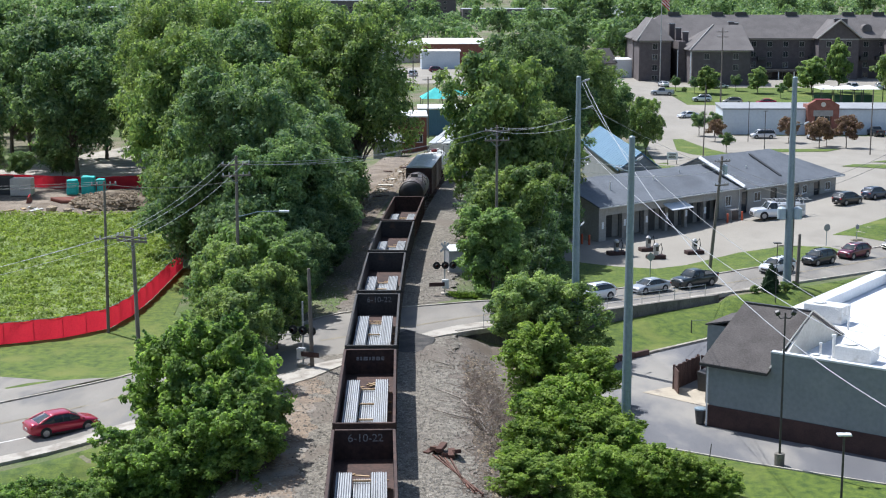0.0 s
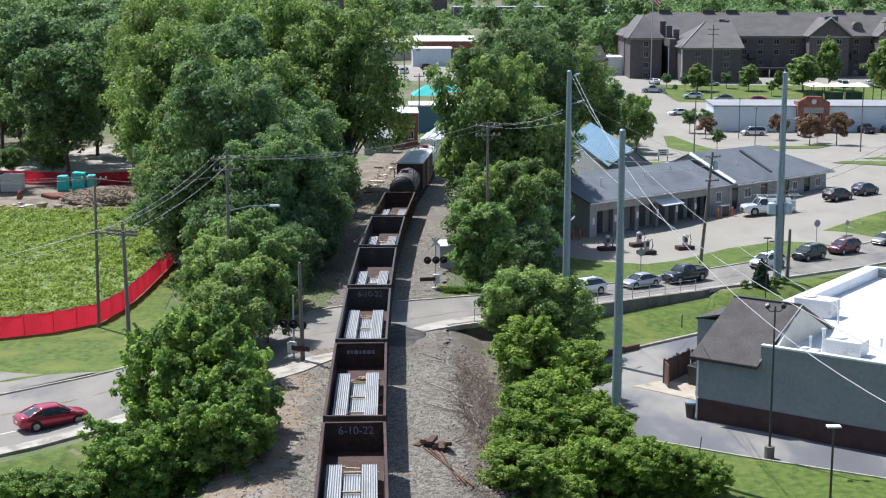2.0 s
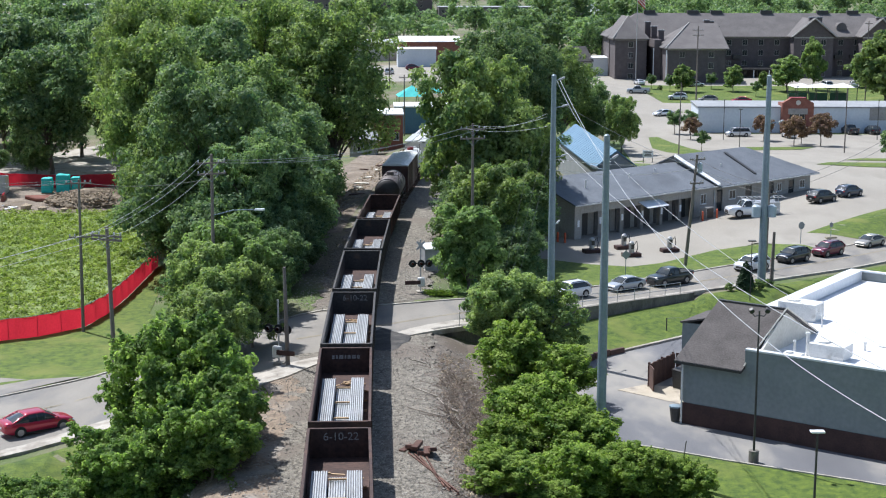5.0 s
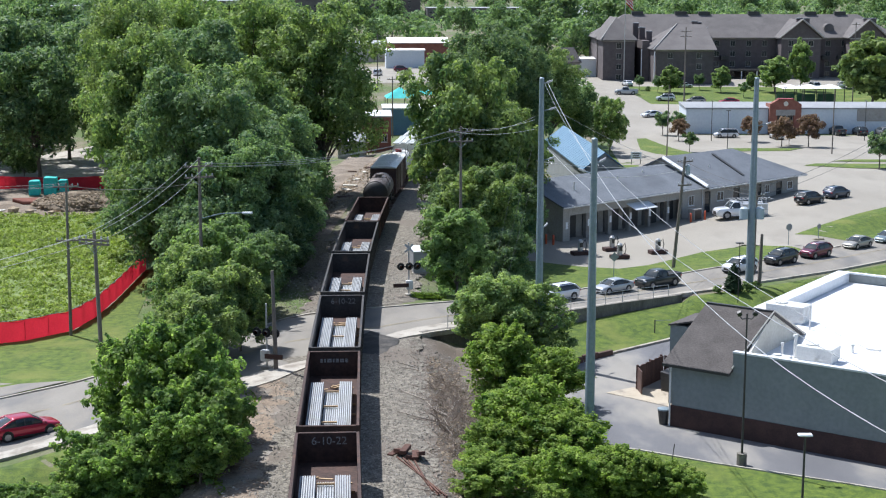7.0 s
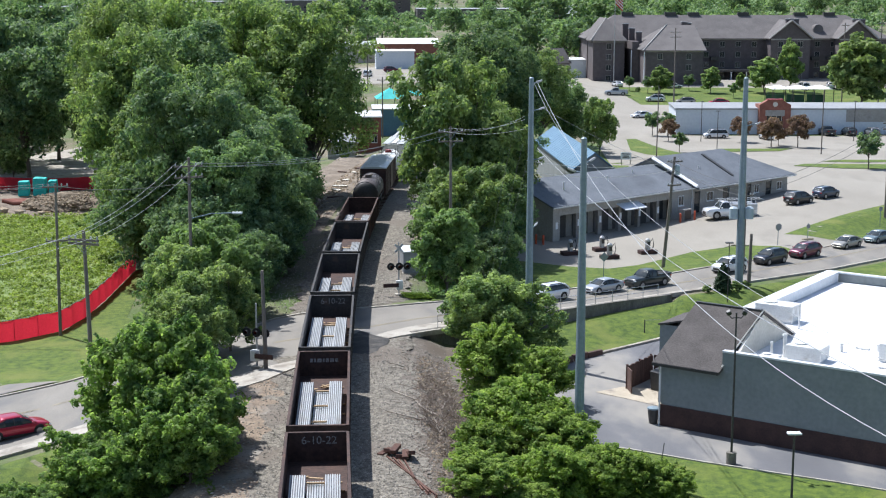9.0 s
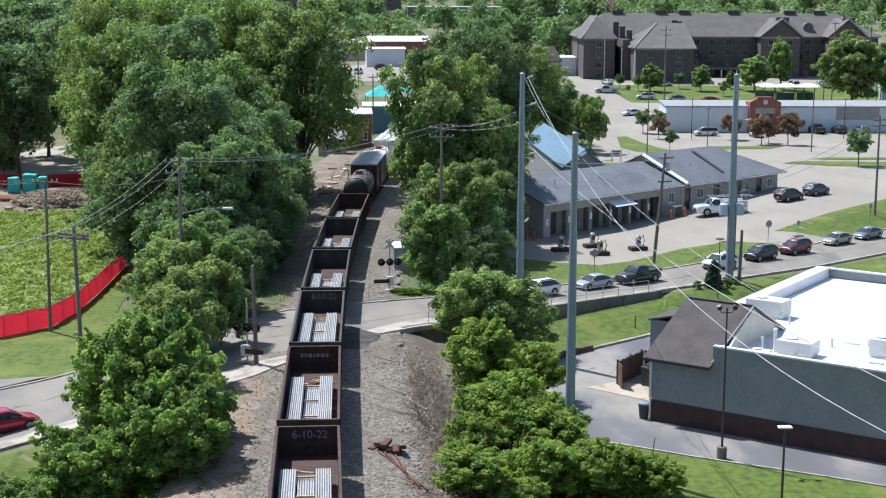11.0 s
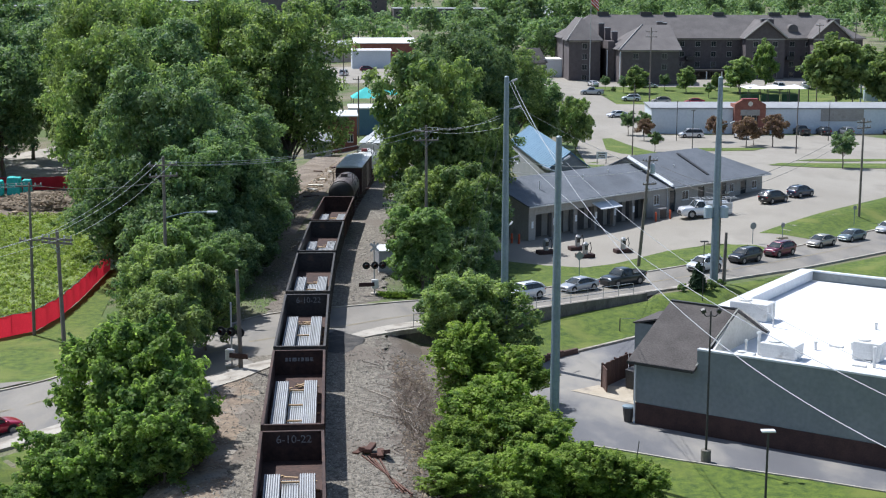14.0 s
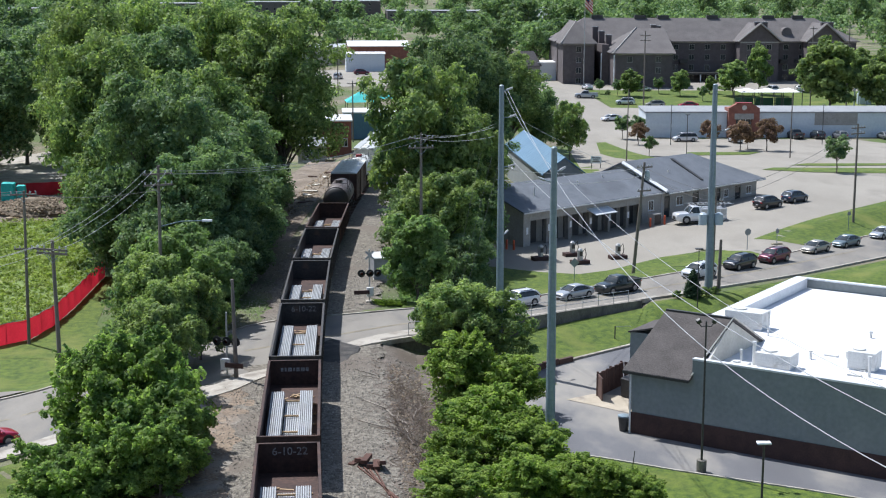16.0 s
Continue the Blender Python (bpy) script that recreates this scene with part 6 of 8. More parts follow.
        for wx in (0.31 * L, -0.29 * L):
            part("wheel_arch", tube(bmesh.new(), [(wx, s * (hw - 0.3), r + 0.03), (wx, s * (hw + 0.008), r + 0.03)], r * 1.17, 20), M["tyre"], e)
            wh = part("wheel", tube(bmesh.new(), [(wx, s * (hw - 0.20), r), (wx, s * (hw + 0.01), r), (wx, s * (hw + 0.03), r)], [r, r, r * 0.90], 20), M["tyre"], e)
            part("rim", tube(bmesh.new(), [(wx, s * (hw + 0.02), r), (wx, s * (hw + 0.036), r), (wx, s * (hw + 0.03), r)], [r * 0.72, r * 0.62, r * 0.2], 16), M["rim"], wh)
    part("grille", soft(boxes((L * 0.485, L * 0.503, -hw * 0.46, hw * 0.46, 0.46, top[0][1] - 0.02)), 0.01), M["dark_metal"], e)
    part("bumper", soft(boxes((L * 0.482, L * 0.505, -hw * 0.70, hw * 0.70, 0.27, 0.40)), 0.02), M["tyre"] if kind != "sedan" else p, e)
    part("number_plate", boxes((-L * 0.506, -L * 0.5, -0.16, 0.16, 0.58, 0.70)), M["plate"], e)
    if kind == "pickup":
        part("bed_liner", boxes((-L * 0.48, rb - 0.10, -hw * 0.78, hw * 0.78, 1.285, 1.30)), M["tyre"], e)
        for s in (-1, 1):
            part("bed_rail", soft(boxes((-L * 0.488, rb - 0.05, min(s * hw * 0.80, s * hw * 0.95), max(s * hw * 0.80, s * hw * 0.95), 1.22, 1.38)), 0.03), p, e)
        part("tailgate", soft(boxes((-L * 0.494, -L * 0.480, -hw * 0.78, hw * 0.78, 0.90, 1.38)), 0.02), p, e)
    elif kind in ("suv", "van"):
        for s in (-1, 1):
            part("roof_rail", boxes((rt + 0.2, ft - 0.2, min(s * wt * 0.84, s * wt * 0.9), max(s * wt * 0.84, s * wt * 0.9), H + 0.005, H + 0.06)), M["dark_metal"], e)
    return e


QUEUE = "vehicles waiting at the crossing"
for kind, colour, x, y, head, lab, sc in (
        ("suv", "white", 13.7, 131.4, 213, "white sport utility car waiting on the road", 0.85),
        ("sedan", "silver", 19.2, 135.2, 215, "silver saloon car waiting on the road", 0.85),
        ("pickup", "green_black", 23.8, 138.0, 216, "dark green-black pickup truck waiting on the road", 0.85),
        ("suv", "white", 33.3, 145.6, 218, "white sport utility car waiting on the road", 0.88),
        ("suv", "black", 38.8, 151.0, 219, "black sport utility car waiting on the road", 0.88),
        ("suv", "maroon", 43.6, 155.3, 220, "maroon sport utility car waiting on the road", 0.88),
        ("sedan", "gold", 50.1, 161.9, 221, "pale gold saloon car waiting on the road", 0.88),
        ("sedan", "teal_grey", 55.0, 166.3, 221, "blue-grey saloon car waiting on the road", 0.88),
        ("sedan", "silver", 61.6, 173.0, 222, "silver saloon car waiting on the road", 0.88)):
    car(kind, colour, x, y, head, lab, float(road_z(x)) + 0.01, sc, QUEUE)
car("sedan", "red", -25.5, 95.9, 35, "dark red saloon car driving on the road", float(road_z(-26.6)) + 0.01, 1.0)
LOT = "parked vehicles"
car("suv", "black", 52.4, 191.0, 36, "black sport utility car parked by the shops", None, 0.95, LOT)
car("suv", "navy", 57.2, 195.2, 38, "dark blue sport utility car parked by the shops", None, 0.9, LOT)
wt = car("truck", "white", 41.9, 184.4, 188, "white service truck with tool lockers and a ladder rack", None, 1.08, LOT)
for sd in (-1, 1):
    part("tool_locker", soft(boxes((-3.0, 0.1, min(sd * 0.62, sd * 1.03), max(sd * 0.62, sd * 1.03), 0.75, 1.72)), 0.02), paint("white"), wt)
    for k in range(4):
        part("locker_door", boxes((-2.9 + 0.76 * k, -2.2 + 0.76 * k, min(sd * 1.032, sd * 1.045), max(sd * 1.032, sd * 1.045), 0.95, 1.62)), paint("silver"), wt)
part("ladder_rack", boxes((-3.9, 1.6, -0.72, -0.66, 2.16, 2.22), (-3.9, 1.6, 0.66, 0.72, 2.16, 2.22), *[(-3.7 + k * 0.55, -3.64 + k * 0.55, -0.66, 0.66, 2.17, 2.21) for k in range(10)],
                          *[(px, px + 0.07, sd * 0.69 - 0.03, sd * 0.69 + 0.03, 1.72, 2.16) for px in (-2.9, -1.4, 0.0) for sd in (-1, 1)]), M["wire"], wt)
car("van", "white", 64.3, 298.5, 182, "white van parked before the retail building", None, 1.0, LOT)
for x, y, kind, colour in ((93.0, 303.5, "suv", "black"), (97.6, 303.0, "suv", "grey"), (88.5, 303.8, "pickup", "black"), (78.5, 303.5, "sedan", "white"), (74.0, 296, "sedan", "white"), (107, 303, "sedan", "grey")):
    car(kind, colour, x, y, 95, colour + " car parked beside the retail building", None, 1.0, LOT)
for x, y, kind, colour, h in ((57.0, 387.5, "pickup", "silver", 172), (64.8, 373, "suv", "white", 172), (71.2, 367, "suv", "gold", 178), (79.4, 366.5, "sedan", "red", 178), (55.9, 340, "sedan", "white", 205),
                              (60.5, 410, "sedan", "white", 100), (75, 405, "sedan", "white", 10), (110, 402, "van", "white", 95), (118, 404, "suv", "white", 80), (128, 405, "suv", "grey", 80), (-2, 470, "suv", "maroon", 10), (-9, 452, "van", "white", 80)):
    car(kind, colour.replace("green_", ""), x, y, h, colour + " car parked along the far street", None, 1.05, LOT)

# ---- poles, wires, signals ----
M["porcelain"] = mat("grey porcelain", (0.35, 0.36, 0.37), (0.48, 0.49, 0.5), size=0.2, rough=0.3)
M["signal_black"] = mat("matt black signal plate", (0.012, 0.012, 0.012), (0.025, 0.025, 0.025), size=0.5, rough=0.8)
M["transformer"] = mat("pale grey-blue transformer can", (0.36, 0.43, 0.47), (0.44, 0.51, 0.55), size=0.8, rough=0.5)
WOODEN, STEEL = "wooden utility poles", "steel transmission poles"


def wooden_pole(x, y, top, arms=(), lean=0.0, turn=0.0, label="weathered wooden utility pole with a crossarm", lamp=None, can=False, r=0.16, base=None):
    z0 = zat(x, y) if base is None else base
    h = top - z0
    e = thing("utility_pole", Matrix.Translation((x, y, z0)), label, "utility pole", WOODEN)
    part("shaft", tube(bmesh.new(), [(0, 0, -0.2), (lean * 0.5, 0, h * 0.5), (lean, 0, h)], [r, r * 0.85, r * 0.65], 10), M["wood_pole"], e)
    for drop, half in arms:
        bm = boxes((-half, half, -0.06, 0.06, -0.07, 0.07))
        a = part("crossarm", bm, M["wood_pole"], e)
        a.matrix_local = Matrix.Translation((lean, -r - 0.02, h - drop)) @ Matrix.Rotation(radians(turn), 4, "Z")
        for k in (-0.92, -0.5, 0.5, 0.92):
            part("insulator", tube(bmesh.new(), [(k * half, 0, 0.07), (k * half, 0, 0.14), (k * half, 0, 0.28)], [0.03, 0.07, 0.05], 8), M["porcelain"], a)
        for s in (-1, 1):
            part("brace", tube(bmesh.new(), [(s * half * 0.5, 0, -0.05), (0, 0.02, -0.65)], 0.02, 5), M["steel_pole"], a)
    if lamp:
        dz, reach = lamp
        part("lamp_arm", tube(bmesh.new(), [(0, 0, dz), (reach * 0.5, 0, dz + 0.45), (reach, 0, dz + 0.5)], 0.05, 6), M["steel_pole"], e)
        part("lamp_head", soft(boxes((reach - 0.1, reach + 0.75, -0.14, 0.14, dz + 0.4, dz + 0.58)), 0.04), M["trim_white"], e)
    if can:
        part("transformer", tube(bmesh.new(), [(0.42 + lean * 0.9, 0, h - 1.9), (0.42 + lean * 0.9, 0, h - 1.0), (0.42 + lean * 0.9, 0, h - 0.85)], [0.26, 0.26, 0.12], 12), M["transformer"], e)
    return e


def steel_pole(x, y, top, base, r=0.36, arms=(), cans=False):
    e = thing("steel_pole", Matrix.Translation((x, y, base)), "tall tapered blue-grey steel transmission pole", "utility pole", STEEL)
    h = top - base
    part("shaft", tube(bmesh.new(), [(0, 0, -0.2), (0, 0, h * 0.5), (0, 0, h)], [r, r * 0.82, r * 0.55], 12), M["steel_pole"], e)
    part("cap", tube(bmesh.new(), [(0, 0, h), (0, 0, h + 0.08)], [r * 0.6, r * 0.3], 12), M["steel_pole"], e)
    part("base_flange", tube(bmesh.new(), [(0, 0, 0.0), (0, 0, 0.12)], r * 1.35, 12), M["steel_pole"], e)
    for drop, reach, turn in arms:
        bm = bmesh.new()
        tube(bm, [(0, 0, 0), (reach * 0.5, 0, 0.12), (reach, 0, 0.16)], [0.07, 0.05, 0.04], 6)
        a = part("bracket", bm, M["steel_pole"], e)
        a.matrix_local = Matrix.Translation((0, 0, h - drop)) @ Matrix.Rotation(radians(turn), 4, "Z")
        ins = bmesh.new()
        tube(ins, [(reach, 0, 0.16), (reach + 0.12, 0, 0.20), (reach + 0.5, 0, 0.34)], [0.04, 0.09, 0.07], 8)
        part("insulator", ins, M["porcelain"], a)
    if cans:
        for dx in (-0.75, 0.75):
            part("transformer", tube(bmesh.new(), [(dx, 0, cans - base - 0.55), (dx, 0, cans - base + 0.45), (dx, 0, cans - base + 0.6)], [0.42, 0.42, 0.2], 14), M["transformer"], e)
        part("can_bracket", boxes((-0.9, 0.9, -0.06, 0.06, cans - base - 0.1, cans - base)), M["steel_pole"], e)
    return e


steel_pole(10.58, 116.5, 20.3, zat(10.58, 116.5), 0.34, ((0.5, 0.35, 0), (2.6, 0.6, -10), (6.5, 0.6, -10), (12.0, 0.9, 60)))
steel_pole(11.48, 90.1, 18.3, zat(11.48, 90.1), 0.33, ((1.6, 0.5, 40), (2.2, 0.5, 160)))
steel_pole(32.6, 138.4, 18.9, zat(32.6, 138.4), 0.40, ((4.5, 1.2, 20),), cans=6.2)
wooden_pole(33.7, 139.0, 4.1, (), 0.1, label="dark wooden stub post beside the steel pole", r=0.2)
wooden_pole(34.4, 144.5, 8.2, ((1.2, 0.7),), 0.1, label="slim wooden utility pole with a short crossarm", r=0.12)
wooden_pole(28.2, 154.6, 9.7, ((0.5, 0.9), (3.0, 0.8)), 0.95, 20, "leaning wooden utility pole with crossarms and transformer", can=True, r=0.2)
wooden_pole(-9.5, 105.0, 7.3, (), -0.15, label="bare weathered wooden pole at the crossing", r=0.17)
wooden_pole(-29.5, 127.9, 10.6, ((0.3, 1.1), (5.0, 1.0)), 0.15, 12, r=0.15)
wooden_pole(-20.5, 98.0, 11.4, ((0.6, 1.15), (0.85, 1.15)), -0.25, -20, "weathered wooden utility pole with double crossarm", r=0.17)
wooden_pole(-17.0, 121.0, 13.6, ((0.7, 1.2), (1.6, 1.2)), 0.1, 25, "wooden utility pole with crossarms and a street lamp", lamp=(11.2, 3.6), r=0.17)
wooden_pole(5.1, 140.0, 14.3, ((0.5, 1.2), (1.4, 1.2)), 0.0, 10, r=0.17)
wooden_pole(60.4, 180.5, 11.3, ((0.5, 1.2), (1.2, 1.2)), 0.0, 30, r=0.16)
wooden_pole(67.0, 360.0, 17.0, ((1.0, 1.4), (2.2, 1.4)), 0.0, 10, r=0.2)
wooden_pole(44.6, 254.0, 10.5, (), 0.1, label="slim wooden pole in the car park", r=0.12)
wooden_pole(75.5, 262.0, 9.0, (), 0.0, label="slim wooden pole in the car park", r=0.12)
for x, y, top in ((110.5, 368, 18), (119, 366, 18.5), (-3.0, 300, 9), (-8, 400, 14), (40, 700, 24), (118, 392, 10)):
    wooden_pole(x, y, top, ((0.6, 1.1),), 0.0, 15, label="distant wooden utility pole with a crossarm", r=0.16)


def cable(a, b, sag, r, material, label="overhead cable strung between poles", group="overhead cables", n=22, reach=1.0):
    a, b = Vector(a), Vector(b)
    pts = []
    for i in range(n + 1):
        k = i / n * reach
        p = a + (b - a) * k
        p.z -= sag * 4 * k * (1 - k)
        pts.append(p)
    ob = part("overhead_cable", tube(bmesh.new(), pts, r, 5, False), material)
    return tagged(ob, label, "cable", group)


PALE = "pale heavy overhead cable sagging between steel poles"
cable((11.16, 117.5, 19.84), (16.95, 47.52, 12.41), 3.37, 0.022, M["wire"], PALE, n=30, reach=1.3)
cable((11.16, 117.5, 14.74), (17.82, 50.11, 13.44), 1.30, 0.020, M["wire"], PALE, n=30, reach=1.3)
cable((12.01, 90.4, 16.69), (19.35, 51.02, 13.56), 1.16, 0.013, M["wire"], PALE, n=30, reach=1.4)
cable((10.9, 117.5, 19.84), (11.83, 90.58, 16.6), 0.62, 0.014, M["wire"], PALE)
cable((11.16, 117.5, 18.11), (34.2, 144.5, 7.4), 0.84, 0.013, M["wire"])
for k, (dx, dz) in enumerate(((-1.0, 0), (0.0, 0.25), (1.0, 0))):
    cable((-17.0 + dx * 0.9, 121, 13.2 + dz), (-20.5 + dx, 98, 11.1 + dz), 0.5, 0.014, M["wire"])
    cable((-17.0 + dx, 121, 12.9 + dz), (5.1 + dx, 140, 13.9 + dz), 1.0, 0.016, M["wire"])
    cable((5.1 + dx, 140, 13.9 + dz), (10.2, 117.8, 16.2 + dz + 0.5 * k), 0.4, 0.014, M["wire"])
    cable((-20.5 + dx, 98, 11.1 + dz), (-48 + dx, 70, 9.0 + dz), 0.9, 0.013, M["wire"])
    cable((-29.5 + dx, 127.9, 10.3 + dz), (-75 + dx, 132, 11.0 + dz), 1.0, 0.02, M["wire_dark"])
cable((-29.5, 127.9, 10.4), (-17.0, 121.0, 11.6), 0.5, 0.02, M["wire_dark"])
for dz in (0.0, 0.9):
    cable((29.1, 154.6, 9.2 - dz), (34.4, 144.5, 7.8 - dz), 0.3, 0.02, M["wire_dark"])
    cable((29.1, 154.6, 9.2 - dz), (10.3, 117.5, 13.7 - dz), 0.6, 0.02, M["wire"])
    cable((34.4, 144.5, 7.8 - dz), (60.4, 180.5, 10.8 - dz), 0.9, 0.02, M["wire_dark"])
for x0, x1 in ((4.0, 8.5), (4.6, 9.6), (5.2, 10.4)):
    cable((x1 + 2.0, 136.2, 13.0), (x0 + 3, 128, -0.2), 0.1, 0.009, M["wire_dark"], "thin pale guy wire anchored in the ground", "guy wires", 6)


def crossing_signal(x, y, base, turn, buck, label):
    """A level-crossing signal: mast, crossed boards, round lamps with black plates, gate motor and counterweight."""
    e = thing("crossing_signal", Matrix.Translation((x, y, base)) @ Matrix.Rotation(radians(turn), 4, "Z"), label, "railway signal", "crossing signals")
    part("mast", tube(bmesh.new(), [(0, 0, 0), (0, 0, 4.9)], 0.07, 10), M["wire"], e)
    part("base", soft(boxes((-0.35, 0.35, -0.35, 0.35, 0, 0.25)), 0.02), M["concrete"], e)
    part("gate_motor", soft(boxes((-0.3, 0.3, -0.5, -0.08, 0.7, 1.5)), 0.03), M["hvac"], e)
    for s in (-1, 0.05, 1):
        lp = part("lamp_plate", tube(bmesh.new(), [(s * 0.74, -0.10, 2.75), (s * 0.74, -0.06, 2.75)], 0.34, 20), M["signal_black"], e)
        part("lamp_hood", tube(bmesh.new(), [(s * 0.74, -0.4, 2.76), (s * 0.74, -0.10, 2.75)], [0.17, 0.16], 12, False), M["signal_black"], lp)
        part("lens", tube(bmesh.new(), [(s * 0.74, -0.125, 2.75), (s * 0.74, -0.103, 2.75)], 0.15, 14), M["signal_lens"], lp)
    part("lamp_bar", boxes((-0.85, 0.85, -0.055, -0.01, 2.70, 2.80)), M["dark_metal"], e)
    part("counterweight", boxes((0.1, 1.5, -0.62, -0.5, 0.95, 1.3)) if buck < 0 else boxes((-1.5, -0.1, -0.62, -0.5, 0.95, 1.3)), M["brick_band"], e)
    for a in (45, -45) if buck > 0 else ():
        bd = part("crossbuck_board", boxes((-0.5, 0.5, -0.03, -0.005, -0.09, 0.09)), M["porcelain"], e)
        bd.matrix_local = Matrix.Translation((0, -0.08 - (0.03 if a > 0 else 0), 4.4)) @ Matrix.Rotation(radians(a), 4, "Y")
    return e


crossing_signal(-10.2, 105.6, zat(-10.2, 105.6), -20, -1, "level-crossing signal with three black lamp plates")
crossing_signal(0.15, 131.0, zat(0.15, 131.0), 10, 1, "level-crossing signal with three black lamp plates")

# relay hut beyond the crossing
hut = thing("relay_hut", frame_at(0.6, 142.0, zat(0.6, 142.0), 8), "metal railway relay hut, walls greyed as in shade, with a pale pitched roof", "hut")
# wall and door take a greyer colour than the roof to carry their shade
part("wall", soft(boxes((0, 2.2, 0, 2.6, 0.1, 2.2)), 0.02), M["roof_grey"], hut)
gable_roof(hut, 0, 2.2, 0, 2.6, 2.2, 0.4, M["hvac"], 0.12, thick=0.06)
part("door", boxes((0.6, 1.5, -0.04, -0.003, 0.15, 2.0)), M["roof_grey"], hut)
part("plinth", boxes((-0.1, 2.3, -0.1, 2.7, -0.3, 0.1)), M["concrete"], hut)


def lamp_post(x, y, top, base, heads, label, r=0.08, plinth=True, group="lamp posts"):
    e = thing("lamp_post", Matrix.Translation((x, y, base)), label, "street lamp", group)
    h = top - base
    part("shaft", tube(bmesh.new(), [(0, 0, 0), (0, 0, h)], [r, r * 0.7], 10), M["dark_metal"], e)
    if plinth:
        part("plinth", tube(bmesh.new(), [(0, 0, 0), (0, 0, 0.85)], 0.32, 14), M["old_concrete"], e)
    if heads == "flood":
        for s in (-1, 1):
            part("arm", tube(bmesh.new(), [(0, 0, h - 0.3), (s * 0.3, 0, h - 0.35), (s * 0.5, 0, h - 0.1)], 0.04, 6), M["dark_metal"], e)
            hd = part("lamp_head", soft(boxes((-0.15, 0.15, -0.13, 0.13, -0.14, 0.14)), 0.03), M["dark_metal"], e)
            hd.matrix_local = Matrix.Translation((s * 0.5, -0.05, h + 0.02)) @ Matrix.Rotation(radians(25 * s), 4, "Y") @ Matrix.Rotation(radians(25), 4, "X")
            part("lens", boxes((-0.12, 0.12, -0.142, -0.133, -0.11, 0.11)), M["glass_dark"], hd)
    else:
        part("lamp_head", soft(boxes((-0.36, 0.36, -0.2, 0.2, h, h + 0.1)), 0.02), M["trim_white"] if heads == "pale" else M["dark_metal"], e)
    return e


lamp_post(21.2, 90.0, 7.4, zat(21.2, 90.0), "flood", "dark steel post with two flood lamps and concrete plinth")
lamp_post(20.45, 73.0, 4.8, zat(20.45, 73.0), "pale", "dark steel post with a flat lamp head")
lamp_post(30.4, 133.2, 4.2, zat(30.4, 133.2), "dark", "slim dark post with a small box lamp", 0.05, False)
for x, y in ((58.5, 270), (60, 292), (90.5, 292), (84, 330)):
    lamp_post(x, y, 4.6, zat(x, y), "dark", "dark steel lamp post in the car park", 0.08, False)

# flagpole with a hanging flag of red, white and blue
fp = thing("flagpole", Matrix.Translation((61.5, 424, zat(61.5, 424))), "tall pale flagpole with a hanging striped flag", "flagpole")
part("pole", tube(bmesh.new(), [(0, 0, 0), (0, 0, 27.5)], [0.16, 0.08], 8), M["wire"], fp)
flag = bmesh.new()
for k in range(9):
    a = [flag.verts.new((0.1 + 0.35 * j, 0.25 * math.sin(j * 1.5 + k), 22 + 0.42 * k - 0.35 * j)) for j in range(7)]
    b = [flag.verts.new((0.1 + 0.35 * j, 0.25 * math.sin(j * 1.5 + k + 1), 22.4 + 0.42 * k - 0.35 * j)) for j in range(7)]
    for j in range(6):
        f = flag.faces.new((a[j], a[j + 1], b[j + 1], b[j]))
        f.material_index = 2 if (k > 4 and j < 3) else k % 2
fm = bpy.data.meshes.new("flag")
flag.to_mesh(fm)
flag.free()
for nm, c in (("flag red", (0.5, 0.02, 0.03)), ("flag white", (0.75, 0.75, 0.75)), ("flag blue", (0.02, 0.03, 0.15))):
    fm.materials.append(mat(nm, c, c, rough=0.8))
part("flag", fm, None, fp, "flag with red and white stripes")

# ---- fences, walls, rubble and small things ----
def along(line, gap):
    """Points every gap metres along a ground line, with the heading."""
    out = []
    for (ax, ay), (bx, by) in zip(line, line[1:]):
        l = math.hypot(bx - ax, by - ay)
        n = max(1, round(l / gap))
        out += [(ax + (bx - ax) * i / n, ay + (by - ay) * i / n, math.atan2(by - ay, bx - ax), l / n) for i in range(n)]
    return out


def fabric_fence(line, height, label):
    e = thing("site_fence", Matrix.Identity(4), label, "fence", "red site fences")
    rr = random.Random(9)
    spots = along(line, 3.0)
    for x, y, a, l in spots:
        z = zat(x, y)
        px0, py0 = x - 0.12 * math.sin(a), y + 0.12 * math.cos(a)
        part("post", tube(bmesh.new(), [(px0, py0, z - 0.2), (px0, py0, z + height)], 0.035, 6), M["dark_metal"], e)
        x2, y2 = x + math.cos(a) * l, y + math.sin(a) * l
        z2 = zat(x2, y2)
        bm = bmesh.new()
        n = 8
        rows = []
        for k in range(n + 1):
            f = k / n
            px, py, pz = x + (x2 - x) * f, y + (y2 - y) * f, z + (z2 - z) * f
            w = 0.04 * math.sin(f * 6.28)
            bot = 0.02 + 0.05 * rr.random()
            cols = []
            for j, hh in enumerate((bot, height * 0.5, height - 0.04 * math.sin(f * math.pi))):
                cols.append(bm.verts.new((px - math.sin(a) * w * (j + 0.5), py + math.cos(a) * w * (j + 0.5) - 0.04, pz + hh)))
            rows.append(cols)
        for r0, r1 in zip(rows, rows[1:]):
            for j in range(2):
                bm.faces.new((r0[j], r1[j], r1[j + 1], r0[j + 1]))
        part("fabric_panel", bm, M["red_fence"], e)
        part("top_rail", tube(bmesh.new(), [(x, y, z + height + 0.02), (x2, y2, z2 + height + 0.02)], 0.025, 6), M["steel_pole"], e)
    return e


